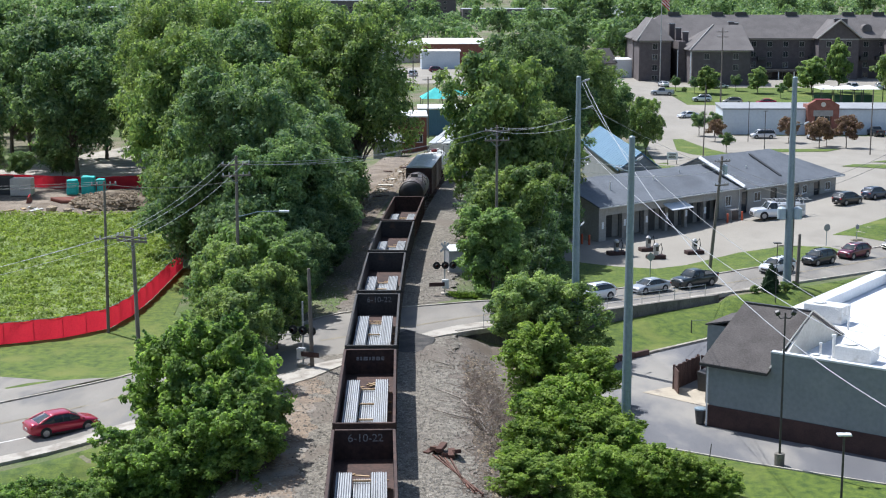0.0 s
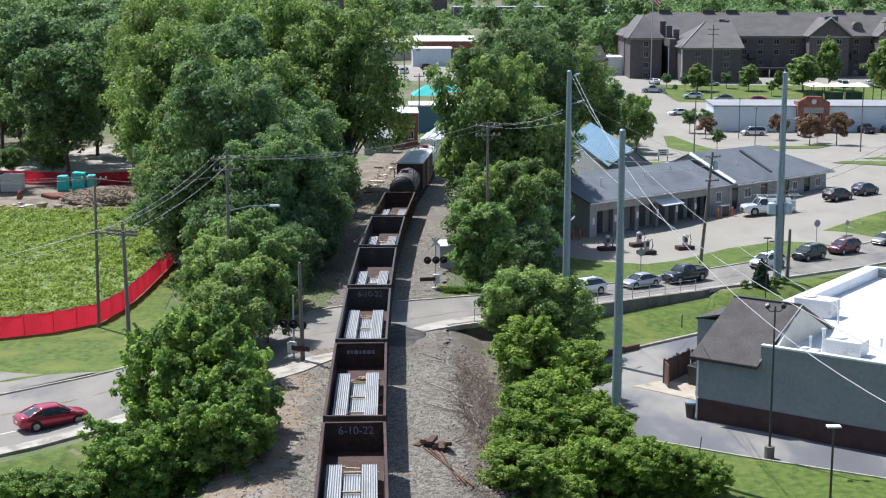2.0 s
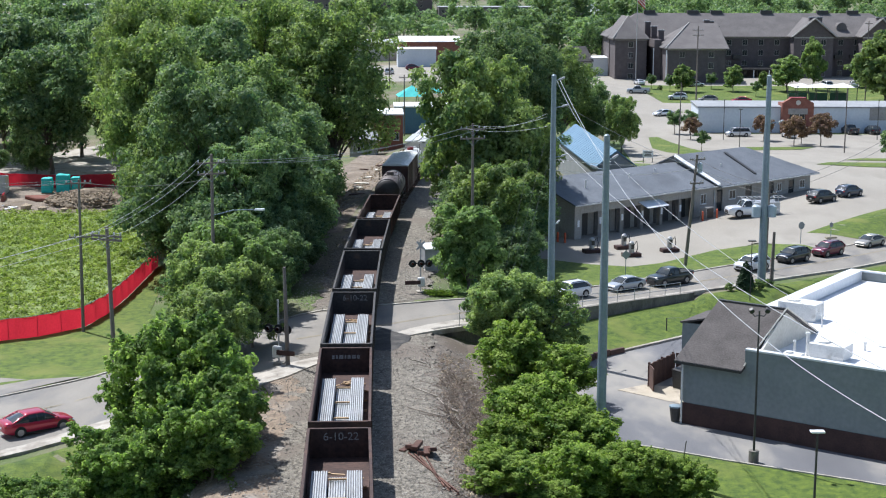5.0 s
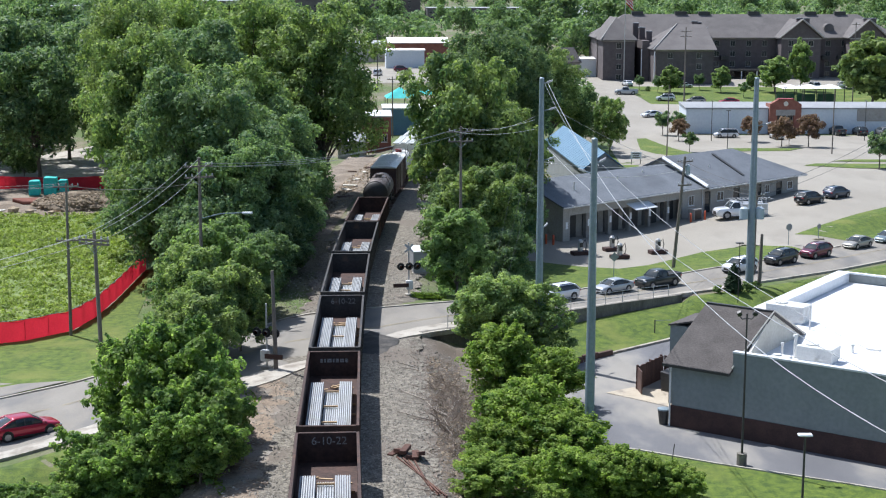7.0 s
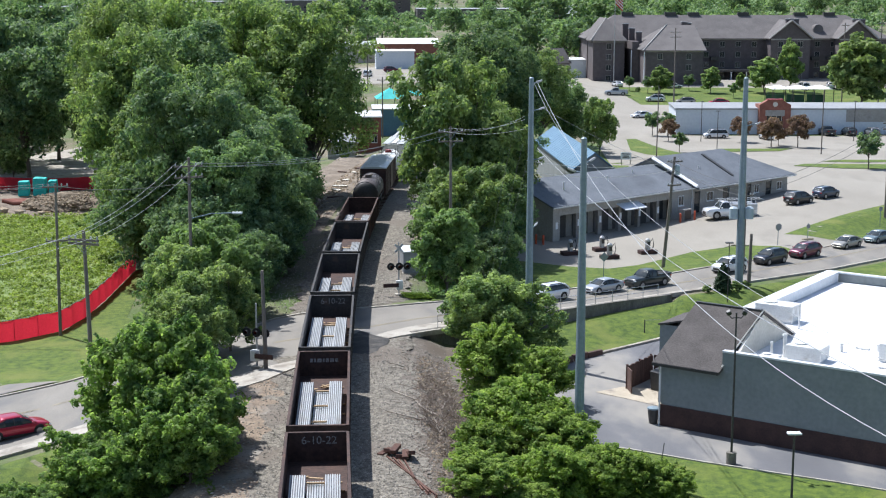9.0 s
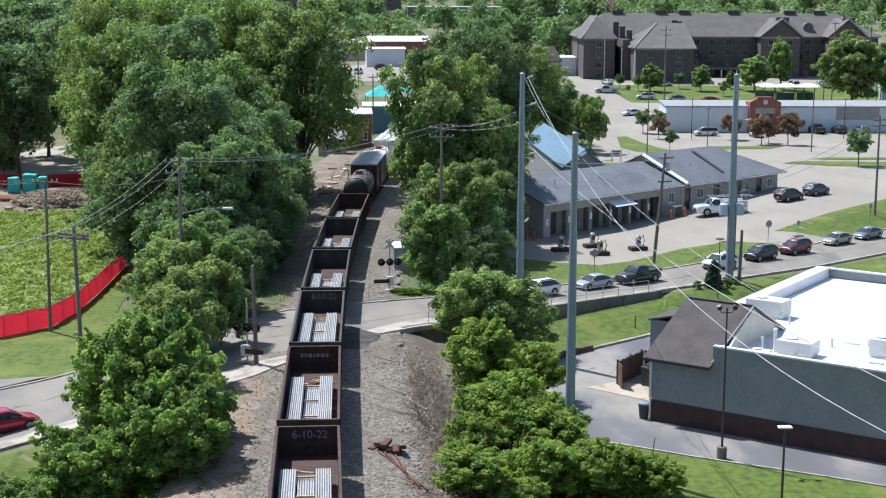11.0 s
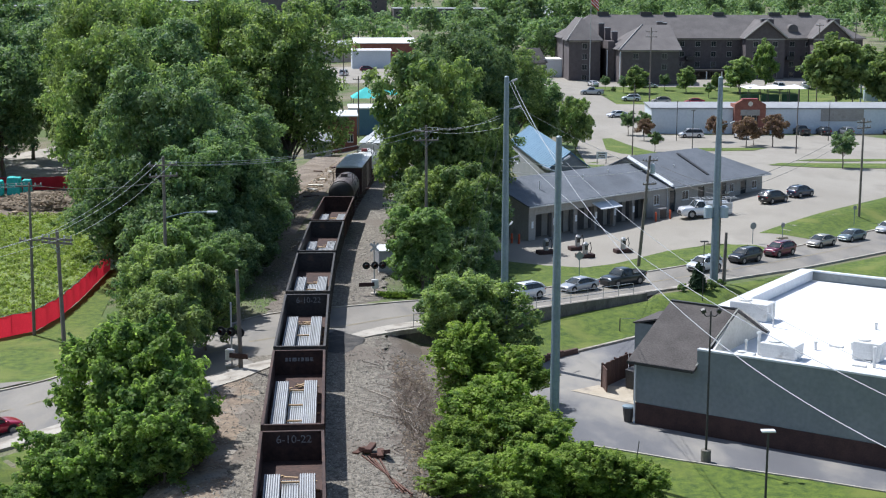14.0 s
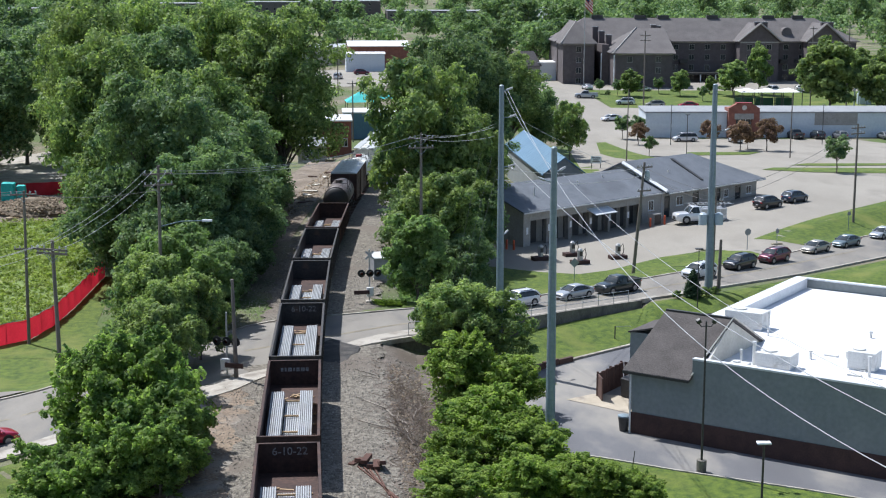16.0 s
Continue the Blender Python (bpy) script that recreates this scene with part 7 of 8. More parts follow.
fabric_fence([(-95, 119.5), (-60, 119.5), (-46, 121.0), (-37.5, 123.6), (-33, 126.0), (-29.8, 129.6), (-28.8, 135), (-28.4, 143), (-28.2, 158.5)], 1.9, "long red fabric fence on steel posts round the field")
fabric_fence([(-92, 226), (-66, 224), (-52, 220.5), (-42, 224), (-34, 229)], 2.0, "red fabric fence round the building site")


def rock(rng, r):
    bm = bmesh.new()
    bmesh.ops.create_icosphere(bm, subdivisions=1, radius=r)
    for v in bm.verts:
        v.co *= rng.uniform(0.65, 1.25)
        v.co.z *= 0.7
    return bm


def scatter(name, spots, sizes, material, label, category, squash=0.7, seed=3):
    """Many small stones as one object: octahedra of uneven shape."""
    rg = np.random.default_rng(seed)
    n = len(spots)
    base = np.array([(1, 0, 0), (0, 1, 0), (-1, 0, 0), (0, -1, 0), (0, 0, 1), (0, 0, -1)], float)
    p = np.array(spots, float)
    s = np.array(sizes, float)
    ang = rg.uniform(0, 6.28, n)
    v = base[None] * rg.uniform(0.6, 1.3, (n, 6, 1)) * s[:, None, None] * np.array([1, 1, squash])
    co, si = np.cos(ang)[:, None], np.sin(ang)[:, None]
    v = np.stack([v[..., 0] * co - v[..., 1] * si, v[..., 0] * si + v[..., 1] * co, v[..., 2]], -1) + p[:, None, :]
    f = np.array([(0, 1, 4), (1, 2, 4), (2, 3, 4), (3, 0, 4), (1, 0, 5), (2, 1, 5), (3, 2, 5), (0, 3, 5)])
    faces = (f[None] + 6 * np.arange(n)[:, None, None]).reshape(-1, 3)
    me = raw(name, v.reshape(-1, 3).tolist(), faces.tolist())
    return tagged(part(name, me, material), label, category, kind="stuff")


M["stone"] = mat("loose stone", (0.20, 0.182, 0.152), (0.365, 0.332, 0.28), size=0.5, rough=0.95, island=0.35)
M["rubble"] = mat("broken concrete and earth", (0.165, 0.122, 0.080), (0.37, 0.30, 0.215), size=0.8, rough=0.95, island=0.4)
sr = np.random.default_rng(4)
yy = 62 + 100 * sr.random(26000) ** 1.6
off = sr.normal(0.8, 4.2, len(yy))
xx = track_x(yy) + off
ok = (np.abs(road_gap(xx, yy)) > 7.2) & (np.abs(off) > 1.2)
xx, yy = xx[ok], yy[ok]
zz = np.maximum(land(xx, yy), -1.4) + 0.13
scatter("ballast_stones", np.stack([xx, yy, zz], -1), 0.035 + 0.075 * sr.random(len(xx)) ** 2, M["stone"], "loose pale crushed stones of the track bed", "gravel")
yy = 66 + 44 * sr.random(3500)
xx = track_x(yy) + sr.uniform(6.5, 11.5, len(yy))
scatter("earth_clods", np.stack([xx, yy, np.maximum(land(xx, yy), -1.4) + 0.1], -1), sr.uniform(0.03, 0.16, len(xx)), M["rubble"], "clods and stones on the bare earth", "rubble")


def cards(name, xs, ys, size, material, label, category, tall=1.0, seed=5, low=0.0):
    """A stand of small plants: crossed blades of uneven height."""
    rg = np.random.default_rng(seed)
    n = len(xs)
    z = land(xs, ys) + low
    a = rg.uniform(0, 6.28, n)
    s = size * rg.uniform(0.5, 1.4, n)
    dx, dy = np.cos(a) * s * 0.5, np.sin(a) * s * 0.5
    lx, ly = rg.normal(0, 0.9, n) * s, rg.normal(-0.5, 0.8, n) * s
    h = s * tall
    quad = np.stack([np.stack([xs - dx, ys - dy, z], -1), np.stack([xs + dx, ys + dy, z], -1),
                     np.stack([xs + dx * 0.8 + lx, ys + dy * 0.8 + ly, z + h * 0.8], -1), np.stack([xs - dx * 0.3 + lx, ys - dy * 0.3 + ly, z + h], -1)], 1)
    me = bpy.data.meshes.new(name)
    me.vertices.add(4 * n)
    me.vertices.foreach_set("co", quad.reshape(-1))
    me.loops.add(4 * n)
    me.loops.foreach_set("vertex_index", np.arange(4 * n, dtype=np.int32))
    me.polygons.add(n)
    me.polygons.foreach_set("loop_start", np.arange(0, 4 * n, 4, dtype=np.int32))
    me.update(calc_edges=True)
    return tagged(part(name, me, material), label, category, kind="stuff")


M["weed_leaf"] = leaf_mat("pale weed leaves", (0.165, 0.235, 0.050), (0.36, 0.42, 0.115), 0.38, 0.3)
M["grass_blade"] = leaf_mat("grass blades", (0.13, 0.20, 0.036), (0.19, 0.265, 0.058), 0.3, 0.10)
wy = 125 + 72 * sr.random(60000)
wx = -29.5 - 45 * sr.random(60000)
keep = (wx < np.interp(wy, (120, 130, 140, 158, 180, 197), (-38, -31, -29.6, -29.2, -34, -38))) & (wy > np.interp(wx, (-95, -60, -46, -37, -30), (120, 120, 121.5, 124.5, 130)))
clump = np.sin(wx * 0.9) * np.sin(wy * 0.7) + np.sin(wx * 0.31 + wy * 0.23) > -0.9
keep &= clump | (sr.random(60000) < 0.55)
wc, wyc = wx[keep][:11000], wy[keep][:11000]
tagged(part("weeds", leaf_cloud("weeds", np.stack([wc, wyc, land(wc, wyc) + 0.12], -1), sr.uniform(0.15, 0.55, len(wc)), 0.26, 110000, 6, 0.8, True), M["weed_leaf"]), "tall pale green weeds filling the fenced field", "weeds", kind="stuff")
gx_, gy_ = sr.uniform(-9.5, -6.5, 2600), sr.uniform(70, 103, 2600)
m_ = (np.sin(gx_ * 2.1 + gy_ * 0.7) > 0.8) & (gx_ < -7.6)
cards("grass_tufts", gx_[m_] - 2.5, gy_[m_], 0.14, M["grass_blade"], "rough green grass tufts beside the ballast", "grass", 1.1, 7, 0.1)
gx_ = sr.uniform(0.6, 3.4, 900)
gy_ = sr.uniform(129.5, 131.8, 900)
cards("grass_tufts", gx_, gy_, 0.2, M["grass_blade"], "bright green grass patch beside the signal", "grass", 1.0, 8, 0.05)
tx, ty = np.concatenate([sr.uniform(4.6, 7.5, 9000), sr.uniform(-20, -13.5, 9000), sr.uniform(5, 16, 6000)]), np.concatenate([sr.uniform(64, 112, 9000), sr.uniform(66, 103, 9000), sr.uniform(66, 90, 6000)])
m_ = (np.abs(road_gap(tx, ty)) > 8.5) & ((np.sin(tx * 1.3 + ty) > -0.2) | (tx > 7.6)) & ((tx < 7.6) | (ty < 91 - (tx - 9) * 0.9))
cards("undergrowth", tx[m_], ty[m_], 0.4, M["leaf_light"], "low green undergrowth below the scrub trees", "undergrowth", 0.9, 9, 0.0)

tw0 = random.Random(31)
# rubble heap on the building site
heap = thing("rubble_heap", Matrix.Translation((-44.5, 204, zat(-44.5, 204))), "heap of earth, stone and broken concrete", "rubble heap")
bm = bmesh.new()
bmesh.ops.create_icosphere(bm, subdivisions=4, radius=1)
for v in bm.verts:
    k = 1 + 0.25 * noise.noise(v.co * 2.2) + 0.12 * noise.noise(v.co * 6)
    v.co = Vector((v.co.x * 7.0 * k, v.co.y * 4.5 * k, max(-0.1, v.co.z) * 2.0 * k))
part("earth", bm, M["rubble"], heap)
hr = np.random.default_rng(12)
a, d = hr.uniform(0, 6.28, 2600), np.sqrt(hr.random(2600))
hx, hy = d * np.cos(a) * 7.4, d * np.sin(a) * 5.0
hz = 2.0 * np.sqrt(np.maximum(0, 1 - np.minimum(1, d) ** 2)) + 0.05
st = scatter("rubble_pieces", np.stack([hx - 44.5, hy + 204, hz + zat(-44.5, 204)], -1), 0.05 + 0.26 * hr.random(2600) ** 5, M["rubble"], "broken lumps strewn over the rubble heap", "rubble")
for i, (x, y, s) in enumerate(((-53, 199, 0.9), (-50.5, 198, 0.7), (-47.5, 197.5, 0.6), (-56, 201, 0.5), (-40, 199, 0.6), (-38.5, 201, 0.5))):
    r = part("boulder", rock(random.Random(i), s), M["rubble"])
    r.location = (x, y, zat(x, y) + s * 0.35)
    tagged(r, "pale broken concrete lump on bare earth", "boulder", "broken lumps")
for i in range(5):
    p = part("rusty_pipe", tube(bmesh.new(), [(0, 0, 0), (5.5, 0, 0)], 0.28, 12), M["brick_red"])
    p.matrix_world = Matrix.Translation((-55.5 + 0.5 * i, 208.5 - 0.62 * i, zat(-55, 207) + 0.33)) @ Matrix.Rotation(0.18, 4, "Z")
    tagged(p, "rusty red-brown pipe lying on the ground", "pipe", "rusty pipes")
for i, (x, w) in enumerate(((-54.6, 1.5), (-52.6, 1.9), (-50.5, 1.2))):
    e = thing("wrapped_pallet", frame_at(x, 214 + 0.5 * i, zat(x, 214), 5), "tall pallet of goods wrapped in teal sheet", "pallet", "teal wrapped pallets")
    bm = soft(boxes((0, w, 0, 1.6, 0.16, 2.3 + 0.4 * (i % 2))), 0.12, 2)
    bmesh.ops.subdivide_edges(bm, edges=bm.edges[:], cuts=2, use_grid_fill=True)
    for v in bm.verts:
        v.co += Vector((1, 1, 0.8)) * 0.14 * noise.noise(v.co * 1.3 + Vector((x, 0, 0)))
    part("wrap", bm, M["teal"], e)
    part("pallet", boxes((0, w, 0, 2.0, 0.0, 0.155)), M["timber"], e)
for i, (x, y, w, c) in enumerate(((-76, 214, 8, "siding_grey"), (-66, 215, 3, "dark_metal"), (-62.5, 213, 3, "cream"))):
    e = thing("site_container", frame_at(x, y, zat(x, y), 3), "plain metal storage container on the building site", "container", "site containers")
    part("body", soft(boxes((0, w, 0, 2.4, 0.15, 2.6)), 0.04), M[c], e)
    part("door", boxes((w * 0.1, w * 0.45, -0.05, -0.004, 0.25, 2.4)), M[c], e)
    part("skid", boxes((0.1, w - 0.1, 0.1, 2.3, 0, 0.148)), M["dark_metal"], e)
for i, (x, y) in enumerate(((-72, 207), (-58, 206), (-67, 205))):
    e = thing("barrier", frame_at(x, y, zat(x, y), 10 * i), "orange-red plastic site barrier", "barrier", "site barriers")
    bm = bmesh.new()
    prism(bm, [(-0.3, 0), (0.3, 0), (0.12, 0.9), (-0.12, 0.9)], 0, 3.0)
    part("body", bm, M["brick_red"], e)
    part("top_bar", boxes((-0.08, 0.08, 0.1, 2.9, 0.905, 0.98)), M["red_fence"], e)

for i in range(9):
    s = part("debris_board", boxes((0, tw0.uniform(0.9, 2.8), 0, tw0.uniform(0.2, 0.6), 0, 0.12)), M["timber"] if i % 3 else M["hvac"])
    bx, by = tw0.uniform(-60, -37), tw0.uniform(196, 201.5)
    s.matrix_world = frame_at(bx, by, zat(bx, by) + 0.1, tw0.uniform(0, 180)) @ Matrix.Rotation(tw0.uniform(-0.1, 0.1), 4, "X")
    tagged(s, "broken board lying on the building site", "debris", "debris on the building site")
# retaining wall and railing below the road
for i, (x, y, a, l) in enumerate(along(WALL, 3.0)):
    x2, y2 = x + math.cos(a) * l, y + math.sin(a) * l
    nx, ny = -math.sin(a), math.cos(a)
    top0, top1 = float(road_z(x)) + 0.13, float(road_z(x2)) + 0.13
    verts = []
    for px, py, tz in ((x, y, top0), (x2, y2, top1)):
        for o in (0.0, 0.38):
            verts += [(px + nx * o, py + ny * o, -3.1), (px + nx * o, py + ny * o, tz)]
    me = raw("wall_panel", verts, [(0, 4, 5, 1), (4, 6, 7, 5), (6, 2, 3, 7), (2, 0, 1, 3), (1, 5, 7, 3), (0, 2, 6, 4)])
    if i == 0:
        rw = tagged(part("retaining_wall", me, M["old_concrete"]), "stained concrete retaining wall below the footpath", "wall", kind="structure")
    else:
        part("wall_panel", me, M["old_concrete"], rw)
rail = thing("railing", Matrix.Identity(4), "slender pale metal pipe railing above the wall", "railing")
pts = []
for x, y, a, l in along(WALL[1:], 1.9):
    nx, ny = -math.sin(a), math.cos(a)
    px, py, pz = x + nx * 0.2, y + ny * 0.2, float(road_z(x)) + 0.12
    part("post", tube(bmesh.new(), [(px, py, pz), (px, py, pz + 1.05)], 0.03, 6), M["wire"], rail)
    pts.append((px, py, pz))
for h in (0.5, 1.05):
    part("rail_pipe", tube(bmesh.new(), [(x, y, z + h) for x, y, z in pts], 0.028, 6), M["wire"], rail)
ribbon("kerb", [(13.9, 115.9), (17.6, 119.2), (23.6, 124.2), (30, 130.5)], 0, 0.3, M["concrete"], 0.22, "pale concrete kerb round the lawn", skirt=0.4)
ribbon("kerb", [(10.2, 95.4), (12.1, 94.5), (15.2, 93.1), (19.6, 90.3), (27, 86.2), (60, 65.9)], -0.08, 0.08, M["concrete"], 0.14, "low pale concrete edge of the drive", skirt=0.2)
for i in range(5):
    s = part("timber_sleeper", soft(boxes((0, 1.7, 0, 0.32, 0, 0.5 + 0.1 * (i % 2))), 0.03), M["fence_brown"])
    s.matrix_world = frame_at(10.2 + 1.35 * i, 112.7 + 1.15 * i, zat(12, 114) - 0.02, 40)
    tagged(s, "dark old timber sleeper edging the drive", "timber sleeper", "old sleepers")
bp = thing("sign_post", Matrix.Translation((21.4, 125.0, zat(21.4, 125.0))), "dark metal post with a thin crossbar", "post")
part("post", tube(bmesh.new(), [(0, 0, 0), (0, 0, 1.25)], 0.05, 6), M["dark_metal"], bp)
part("crossbar", tube(bmesh.new(), [(0, 0, 1.2), (1.5, 0.6, 1.1)], 0.02, 5), M["wire"], bp)
st = thing("marker_stake", Matrix.Translation((17.0, 91.2, zat(17.0, 91.2))), "thin leaning dark stake in the lawn", "stake")
part("stake", tube(bmesh.new(), [(0, 0, 0), (0.12, 0, 1.1)], 0.03, 5), M["dark_metal"], st)


def road_sign(x, y, h, kind, turn, label):
    e = thing("road_sign", Matrix.Translation((x, y, zat(x, y))) @ Matrix.Rotation(radians(turn), 4, "Z"), label, "road sign", "road signs")
    part("post", tube(bmesh.new(), [(0, 0, 0), (0, 0, h)], 0.04, 6), M["steel_pole"], e)
    bm = bmesh.new()
    n, r, a0 = (8, 0.42, 0.3927) if kind == "stop" else (4, 0.5, 0.0) if kind == "diamond" else (4, 0.32, 0.7854)
    pts = [(r * math.cos(a0 + 2 * math.pi * k / n), h - 0.35 + r * math.sin(a0 + 2 * math.pi * k / n)) for k in range(n)]
    prism(bm, pts, -0.06, -0.045)
    part("plate", bm, M["roof_grey"], e, "bare grey back of the sign plate")
    return e


road_sign(20.7, 146.0, 2.9, "diamond", 10, "diamond road sign seen from its grey back")
road_sign(42.6, 163.0, 2.5, "stop", 20, "octagonal stop sign seen from its grey back")
road_sign(46.8, 166.0, 2.0, "plain", 15, "small square sign on a thin post")
road_sign(58.5, 176.5, 2.6, "plain", 15, "small square sign on a thin post")
board = thing("sign_board", frame_at(38.4, 248, zat(38.4, 248), -12), "white signboard with plain dark bars on two posts", "sign")
part("panel", boxes((-0.9, 0.9, -0.05, 0.05, 0.9, 2.1)), M["trim_white"], board)
for z, w in ((1.75, 0.65), (1.4, 0.5), (1.12, 0.6)):
    part("bar", boxes((-w, w, -0.062, -0.054, z, z + 0.16)), M["dark_metal"], board)
for x in (-0.75, 0.75):
    part("post", boxes((x - 0.06, x + 0.06, -0.04, 0.04, 0, 0.9)), M["dark_metal"], board)
hyd = part("sign_base", soft(boxes((-0.7, 0.7, -0.25, 0.25, 0, 0.28)), 0.08), M["paint_yellow"])
hyd.matrix_world = frame_at(46.8, 166.0, zat(46.8, 166), 20)
hyd.name = "parking_block"
tagged(hyd, "low yellow concrete block under the small sign", "concrete block")


M["bollard_orange"] = mat("orange-red bollard paint", (0.50, 0.085, 0.035), (0.62, 0.12, 0.05), size=0.4, rough=0.6)


def vacuum_post(x, y, turn):
    e = thing("vacuum_station", frame_at(x, y, zat(x, y) + 0.05, turn), "steel car-wash vacuum station on a brown brick island", "vacuum station", "vacuum stations")
    part("island", soft(boxes((-1.0, 1.0, -0.55, 0.55, 0, 0.42)), 0.03), M["brick_band"], e)
    part("drum", tube(bmesh.new(), [(0, 0, 0.42), (0, 0, 1.55), (0, 0, 1.72)], [0.30, 0.30, 0.15], 14), M["wire"], e)
    part("panel", boxes((-0.18, 0.18, -0.36, -0.305, 0.9, 1.4)), M["dark_metal"], e)
    bm = bmesh.new()
    tube(bm, [(0.3, 0, 1.3), (0.6, 0, 1.7), (0.75, 0, 1.0), (0.6, 0, 0.45)], 0.05, 6)
    part("hose", bm, M["tyre"], e)
    return e


for x, y, t in ((19.4, 164.0, 15), (23.3, 166.4, 15), (23.5, 161.6, 15), (28.2, 164.4, 15)):
    vacuum_post(x, y, t)
for i, (x, y) in enumerate(((16.2, 171.0), (17.0, 170.5), (35.6, 184.0), (37.6, 185.0))):
    p = part("bollard", tube(bmesh.new(), [(0, 0, 0), (0, 0, 1.1), (0, 0, 1.18)], [0.13, 0.13, 0.06], 10), M["bollard_orange"])
    p.location = (x, y, zat(x, y) + 0.05)
    tagged(p, "orange-red steel bollard by the service building", "bollard", "bollards")
ub = thing("utility_cabinet", frame_at(36.2, 184.8, zat(36.2, 184.8), 40), "grey-brown utility cabinet between orange-red bollards", "cabinet")
part("body", soft(boxes((0, 1.5, 0, 1.0, 0, 1.5)), 0.03), M["wall_taupe"], ub)
part("door", boxes((0.1, 1.4, -0.03, -0.004, 0.15, 1.35)), M["dark_metal"], ub)

M["scrap_rust"] = mat("flaking rusty scrap steel", (0.085, 0.04, 0.03), (0.17, 0.085, 0.06), size=0.5, rough=0.9, bump=0.3, each=0.25)
# scrap rails and plates beside the track
for i in range(6):
    bm = boxes((-0.7, 0.7, -0.2, 0.2, 0, 0.24))
    s = part("steel_plate", soft(bm, 0.02), M["scrap_rust"])
    s.matrix_world = frame_at(-0.7 + 0.3 * i, 85.9 - 0.28 * i, -0.28 + 0.2 * (i % 3), 62 + 7 * i) @ Matrix.Rotation(radians(18 * (i % 2)), 4, "Y")
    tagged(s, "rusty steel plate in a scrap pile", "scrap steel", "scrap pile")
for i in range(4):
    bm = bmesh.new()
    prism(bm, [(-0.08, 0), (0.08, 0), (0.02, 0.03), (0.02, 0.12), (0.045, 0.13), (0.045, 0.17), (-0.045, 0.17), (-0.045, 0.13), (-0.02, 0.12), (-0.02, 0.03)], 0, 7.5 - i)
    s = part("scrap_rail", bm, M["scrap_rust"])
    s.matrix_world = frame_at(-0.6 + 0.35 * i, 84.9 - 0.3 * i, -0.22 + 0.05 * (i % 2), -158 - 4 * i)
    tagged(s, "rusty rail length lying on the ballast", "rail", "scrap pile")


def dead_bush(x, y, h, seed):
    """A leafless shrub of thin branching twigs."""
    e = thing("dead_shrub", Matrix.Translation((x, y, zat(x, y))), "leafless brown shrub of thin dry twigs", "shrub", "dead shrubs")
    rr = random.Random(seed)
    bm = bmesh.new()

    def grow(p, d, l, r, k):
        q = p + d * l
        tube(bm, [p, (p + q) / 2 + Vector((rr.uniform(-1, 1), rr.uniform(-1, 1), 0)) * l * 0.08, q], [r, r * 0.85, r * 0.65], 4, False)
        if k:
            for _ in range(rr.choice((2, 3))):
                nd = (d + Vector((rr.uniform(-0.8, 0.8), rr.uniform(-0.8, 0.8), rr.uniform(-0.25, 0.5)))).normalized()
                grow(q, nd, l * rr.uniform(0.6, 0.85), r * 0.62, k - 1)

    for i in range(6):
        a = i * 1.05 + rr.uniform(-0.3, 0.3)
        grow(Vector((0, 0, -0.1)), Vector((math.cos(a) * 1.1, math.sin(a) * 1.1, 0.85)).normalized(), h * 0.3, 0.036, 4)
    part("branchwork", bm, M["dry_twig"], e)
    return e


M["bare_wood"] = mat("bleached bare wood", (0.27, 0.23, 0.185), (0.40, 0.35, 0.29), size=0.3, rough=0.9)
M["dry_twig"] = mat("dry twig bark", (0.17, 0.13, 0.105), (0.27, 0.215, 0.17), size=0.3, rough=0.95)
for k, (bx, by, bh) in enumerate(((2.4, 92.5, 2.2), (2.9, 97.0, 2.0), (3.2, 89.0, 1.9), (3.0, 103.0, 1.7), (2.9, 94.6, 2.4), (3.5, 91.0, 2.2), (3.6, 99.6, 2.0), (3.6, 86.5, 1.6), (2.2, 100.6, 1.4), (3.9, 95.6, 2.2))):
    dead_bush(bx, by, bh, k + 1)
tw = random.Random(8)
bm = bmesh.new()
for i in range(700):
    y = tw.uniform(70, 110)
    x = float(track_x(y)) + tw.uniform(5.8, 10.5)
    z = max(zat(x, y), -1.4) + 0.12
    a, l = tw.uniform(0, 3.14), tw.uniform(0.3, 1.6)
    tube(bm, [(x, y, z), (x + math.cos(a) * l, y + math.sin(a) * l, z + tw.uniform(0, 0.25))], 0.018, 4, False)
tagged(part("fallen_twigs", bm, M["dry_twig"]), "dry fallen twigs strewn on the bare earth", "twigs", kind="stuff")
for bx, by, turn, l in ((1.7, 92.6, 152, 3.2), (2.6, 94.6, 118, 3.6), (3.0, 96.4, 65, 2.8), (1.2, 97.2, 140, 2.4), (2.9, 90.4, 100, 2.6), (0.6, 105.6, 160, 1.6)):
    bm = bmesh.new()
    tube(bm, [(0, 0, 0.1), (l * 0.4, 0.08 * l, 0.3), (l * 0.75, 0.02, 0.34), (l, 0.12, 0.5)], [0.055, 0.045, 0.03, 0.012], 6)
    for k in range(5):
        f = 0.3 + 0.13 * k
        sy = 1 if k % 2 else -1
        tube(bm, [(l * f, 0.05 * l, 0.28), (l * (f + 0.12), 0.05 * l + sy * 0.35, 0.42 + 0.05 * k), (l * (f + 0.2), 0.05 * l + sy * 0.75, 0.5)], [0.024, 0.016, 0.007], 5)
    fb = part("fallen_branch", bm, M["bare_wood"])
    fb.matrix_world = frame_at(bx, by, max(zat(bx, by), -1.4) + 0.1, turn)
    tagged(fb, "bleached bare branch lying on the gravelly bank", "branch", "fallen branches")
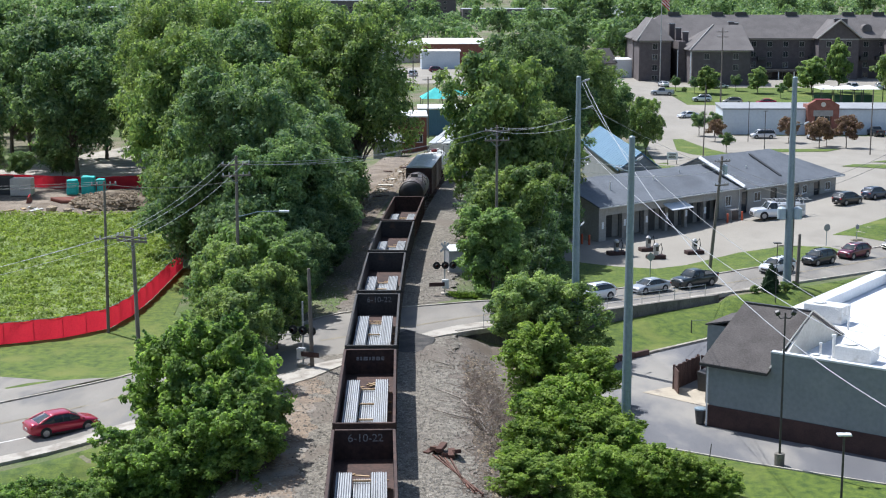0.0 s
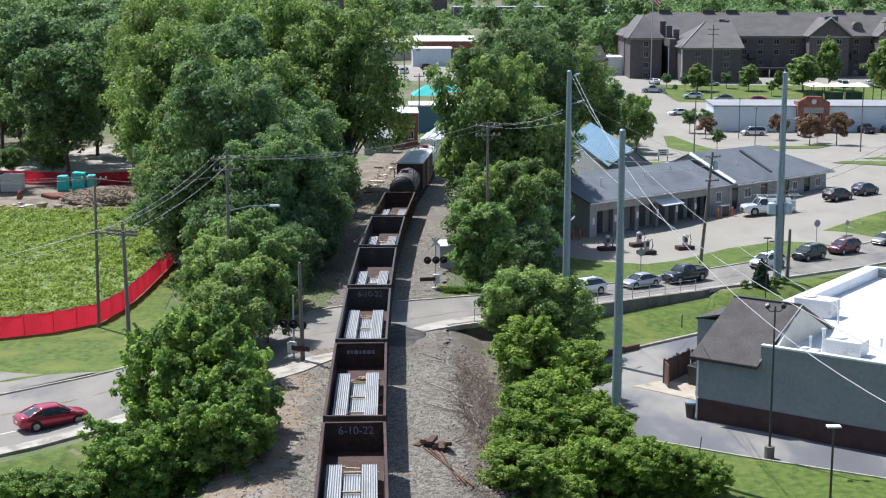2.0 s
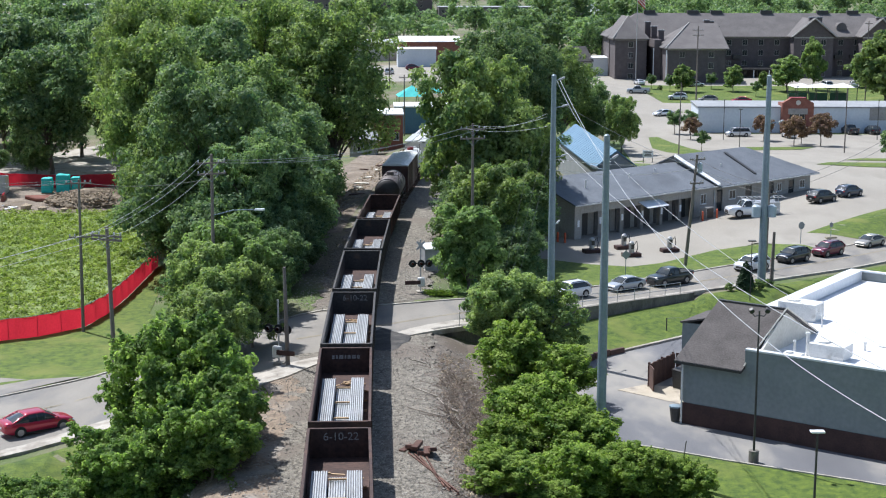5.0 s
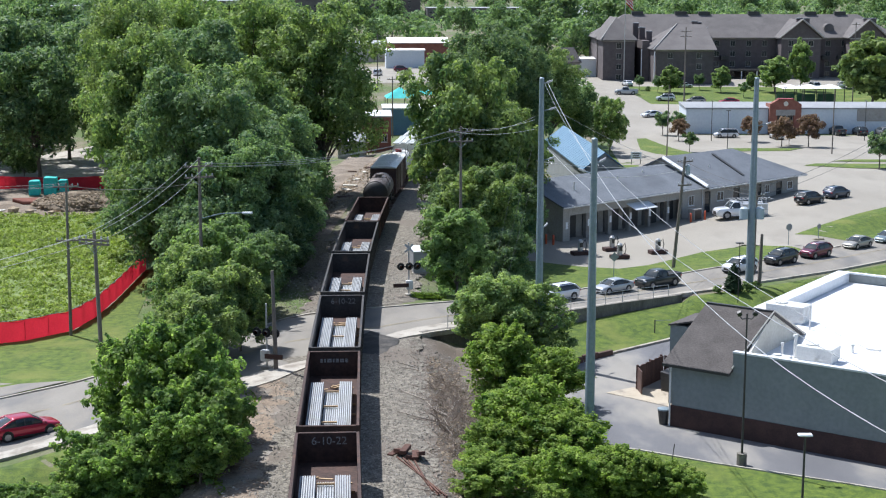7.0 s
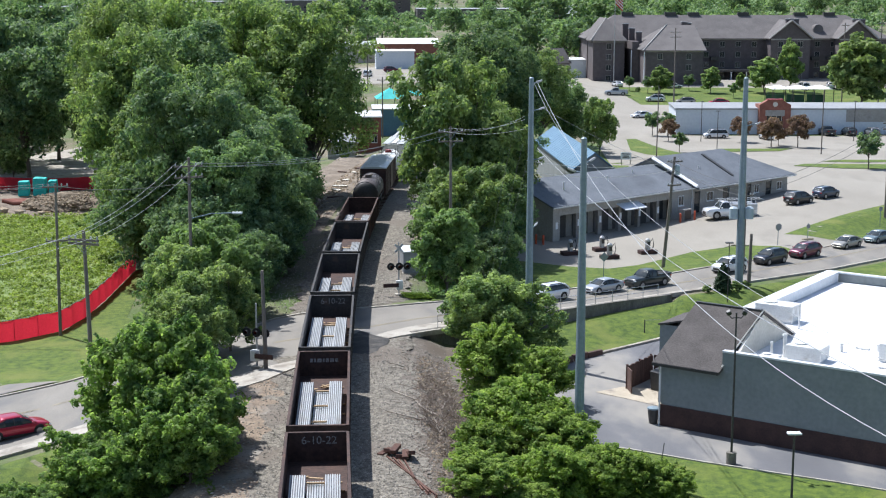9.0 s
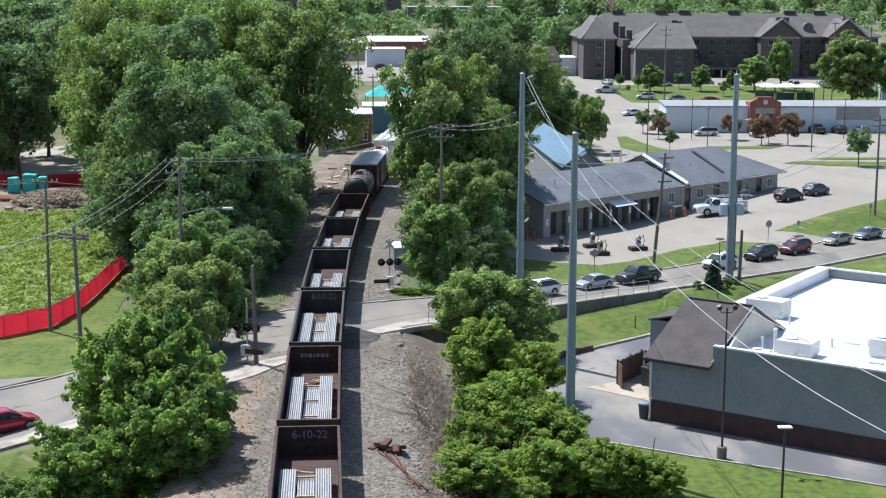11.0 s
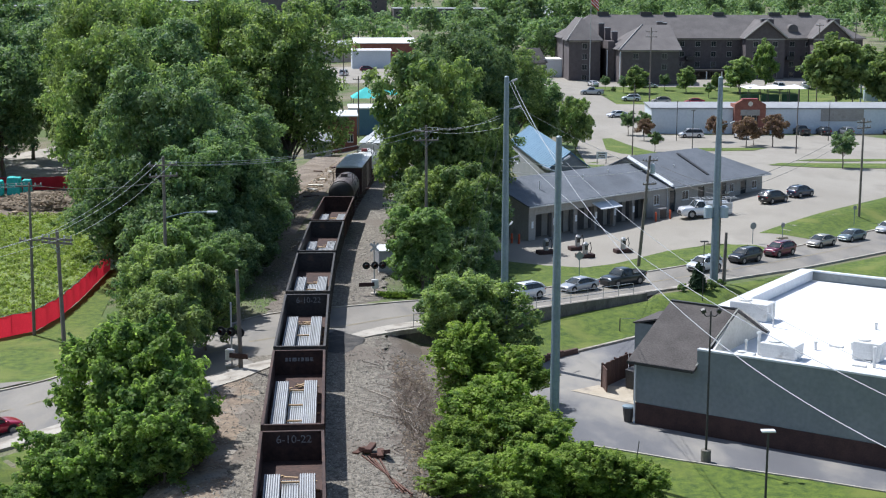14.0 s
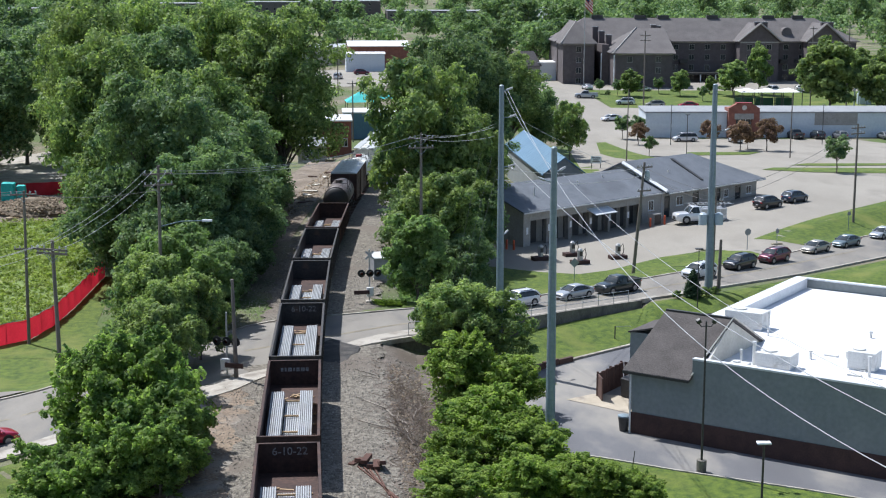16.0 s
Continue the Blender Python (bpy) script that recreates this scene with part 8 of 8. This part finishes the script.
# boards and wreckage on the slope past the crossing
for i in range(16):
    y = tw.uniform(190, 232)
    x = float(track_x(y)) - tw.uniform(5, 12)
    s = part("debris_board", boxes((0, tw.uniform(0.8, 2.6), 0, tw.uniform(0.2, 0.8), 0, 0.15)), M["cream"] if i % 3 else M["fence_brown"])
    s.matrix_world = frame_at(x, y, zat(x, y) + 0.12, tw.uniform(0, 180))
    tagged(s, "broken board lying on the bare slope", "debris", "debris on the slope")
# sleepers under the rails where they show
for i in range(150):
    y = 40 + i * 1.25
    if abs(float(road_gap(float(track_x(y)), y))) < 6.5:
        continue
    s = part("sleeper", boxes((-1.3, 1.3, -0.12, 0.12, -0.2, 0.02)), M["fence_brown"]) if i == 0 else new("sleeper", bpy.data.meshes["sleeper"])
    s.matrix_world = Matrix.Translation((float(track_x(y)), y, -0.05))
    tagged(s, "dark timber railway sleeper in the ballast", "sleeper", "sleepers")


ux = np.concatenate([sr.uniform(-24, -10.5, 14000), sr.uniform(3.0, 13, 12000), sr.uniform(-80, -36, 12000)])
uy = np.concatenate([sr.uniform(124, 215, 14000), sr.uniform(133, 205, 12000), sr.uniform(226, 232, 12000)])
m_ = (np.abs(ux - track_x(uy)) > 6.5) & (np.abs(road_gap(ux, uy)) > 7.5) & (np.sin(ux * 0.8 + 1.7 * np.sin(uy * 0.3)) > -0.5)
cards("undergrowth", ux[m_], uy[m_], 0.36, M["leaf_dark"], "dark green undergrowth below the tall trees", "undergrowth", 1.1, 41, 0.0)

yy = sr.uniform(172, 238, 2600)
xx = track_x(yy) - sr.uniform(4.6, 12, len(yy))
scatter("slope_rubble", np.stack([xx, yy, land(xx, yy) + 0.06], -1), 0.05 + 0.25 * sr.random(len(yy)) ** 4, M["rubble"], "stones and clods on the bare slope", "rubble")


# outdoor electrical switchyard beside the retail building
yard = thing("switchyard", frame_at(121, 366, zat(121, 366), 4), "grey steel electrical switchyard with frames and insulators", "substation")
for i in range(5):
    for j in range(2):
        part("post", boxes((i * 3.2 - 0.12, i * 3.2 + 0.12, j * 5 - 0.12, j * 5 + 0.12, 0, 7.0 if i % 2 else 9.0)), M["steel_pole"], yard)
    part("beam", boxes((i * 3.2 - 0.1, i * 3.2 + 0.1, 0.121, 4.879, 6.2, 6.5)), M["steel_pole"], yard)
    for k in range(3):
        part("insulator", tube(bmesh.new(), [(i * 3.2, 0.9 + 1.6 * k, 6.5), (i * 3.2, 0.9 + 1.6 * k, 7.5)], [0.14, 0.09], 8), M["porcelain"], yard)
for z in (4.6, 6.7):
    part("crossbeam", boxes((-0.1, 12.9, -0.3, -0.125, z, z + 0.25)), M["steel_pole"], yard)
part("transformer", soft(boxes((4, 7, 6.2, 8.4, 0, 3.0)), 0.1), M["transformer"], yard)
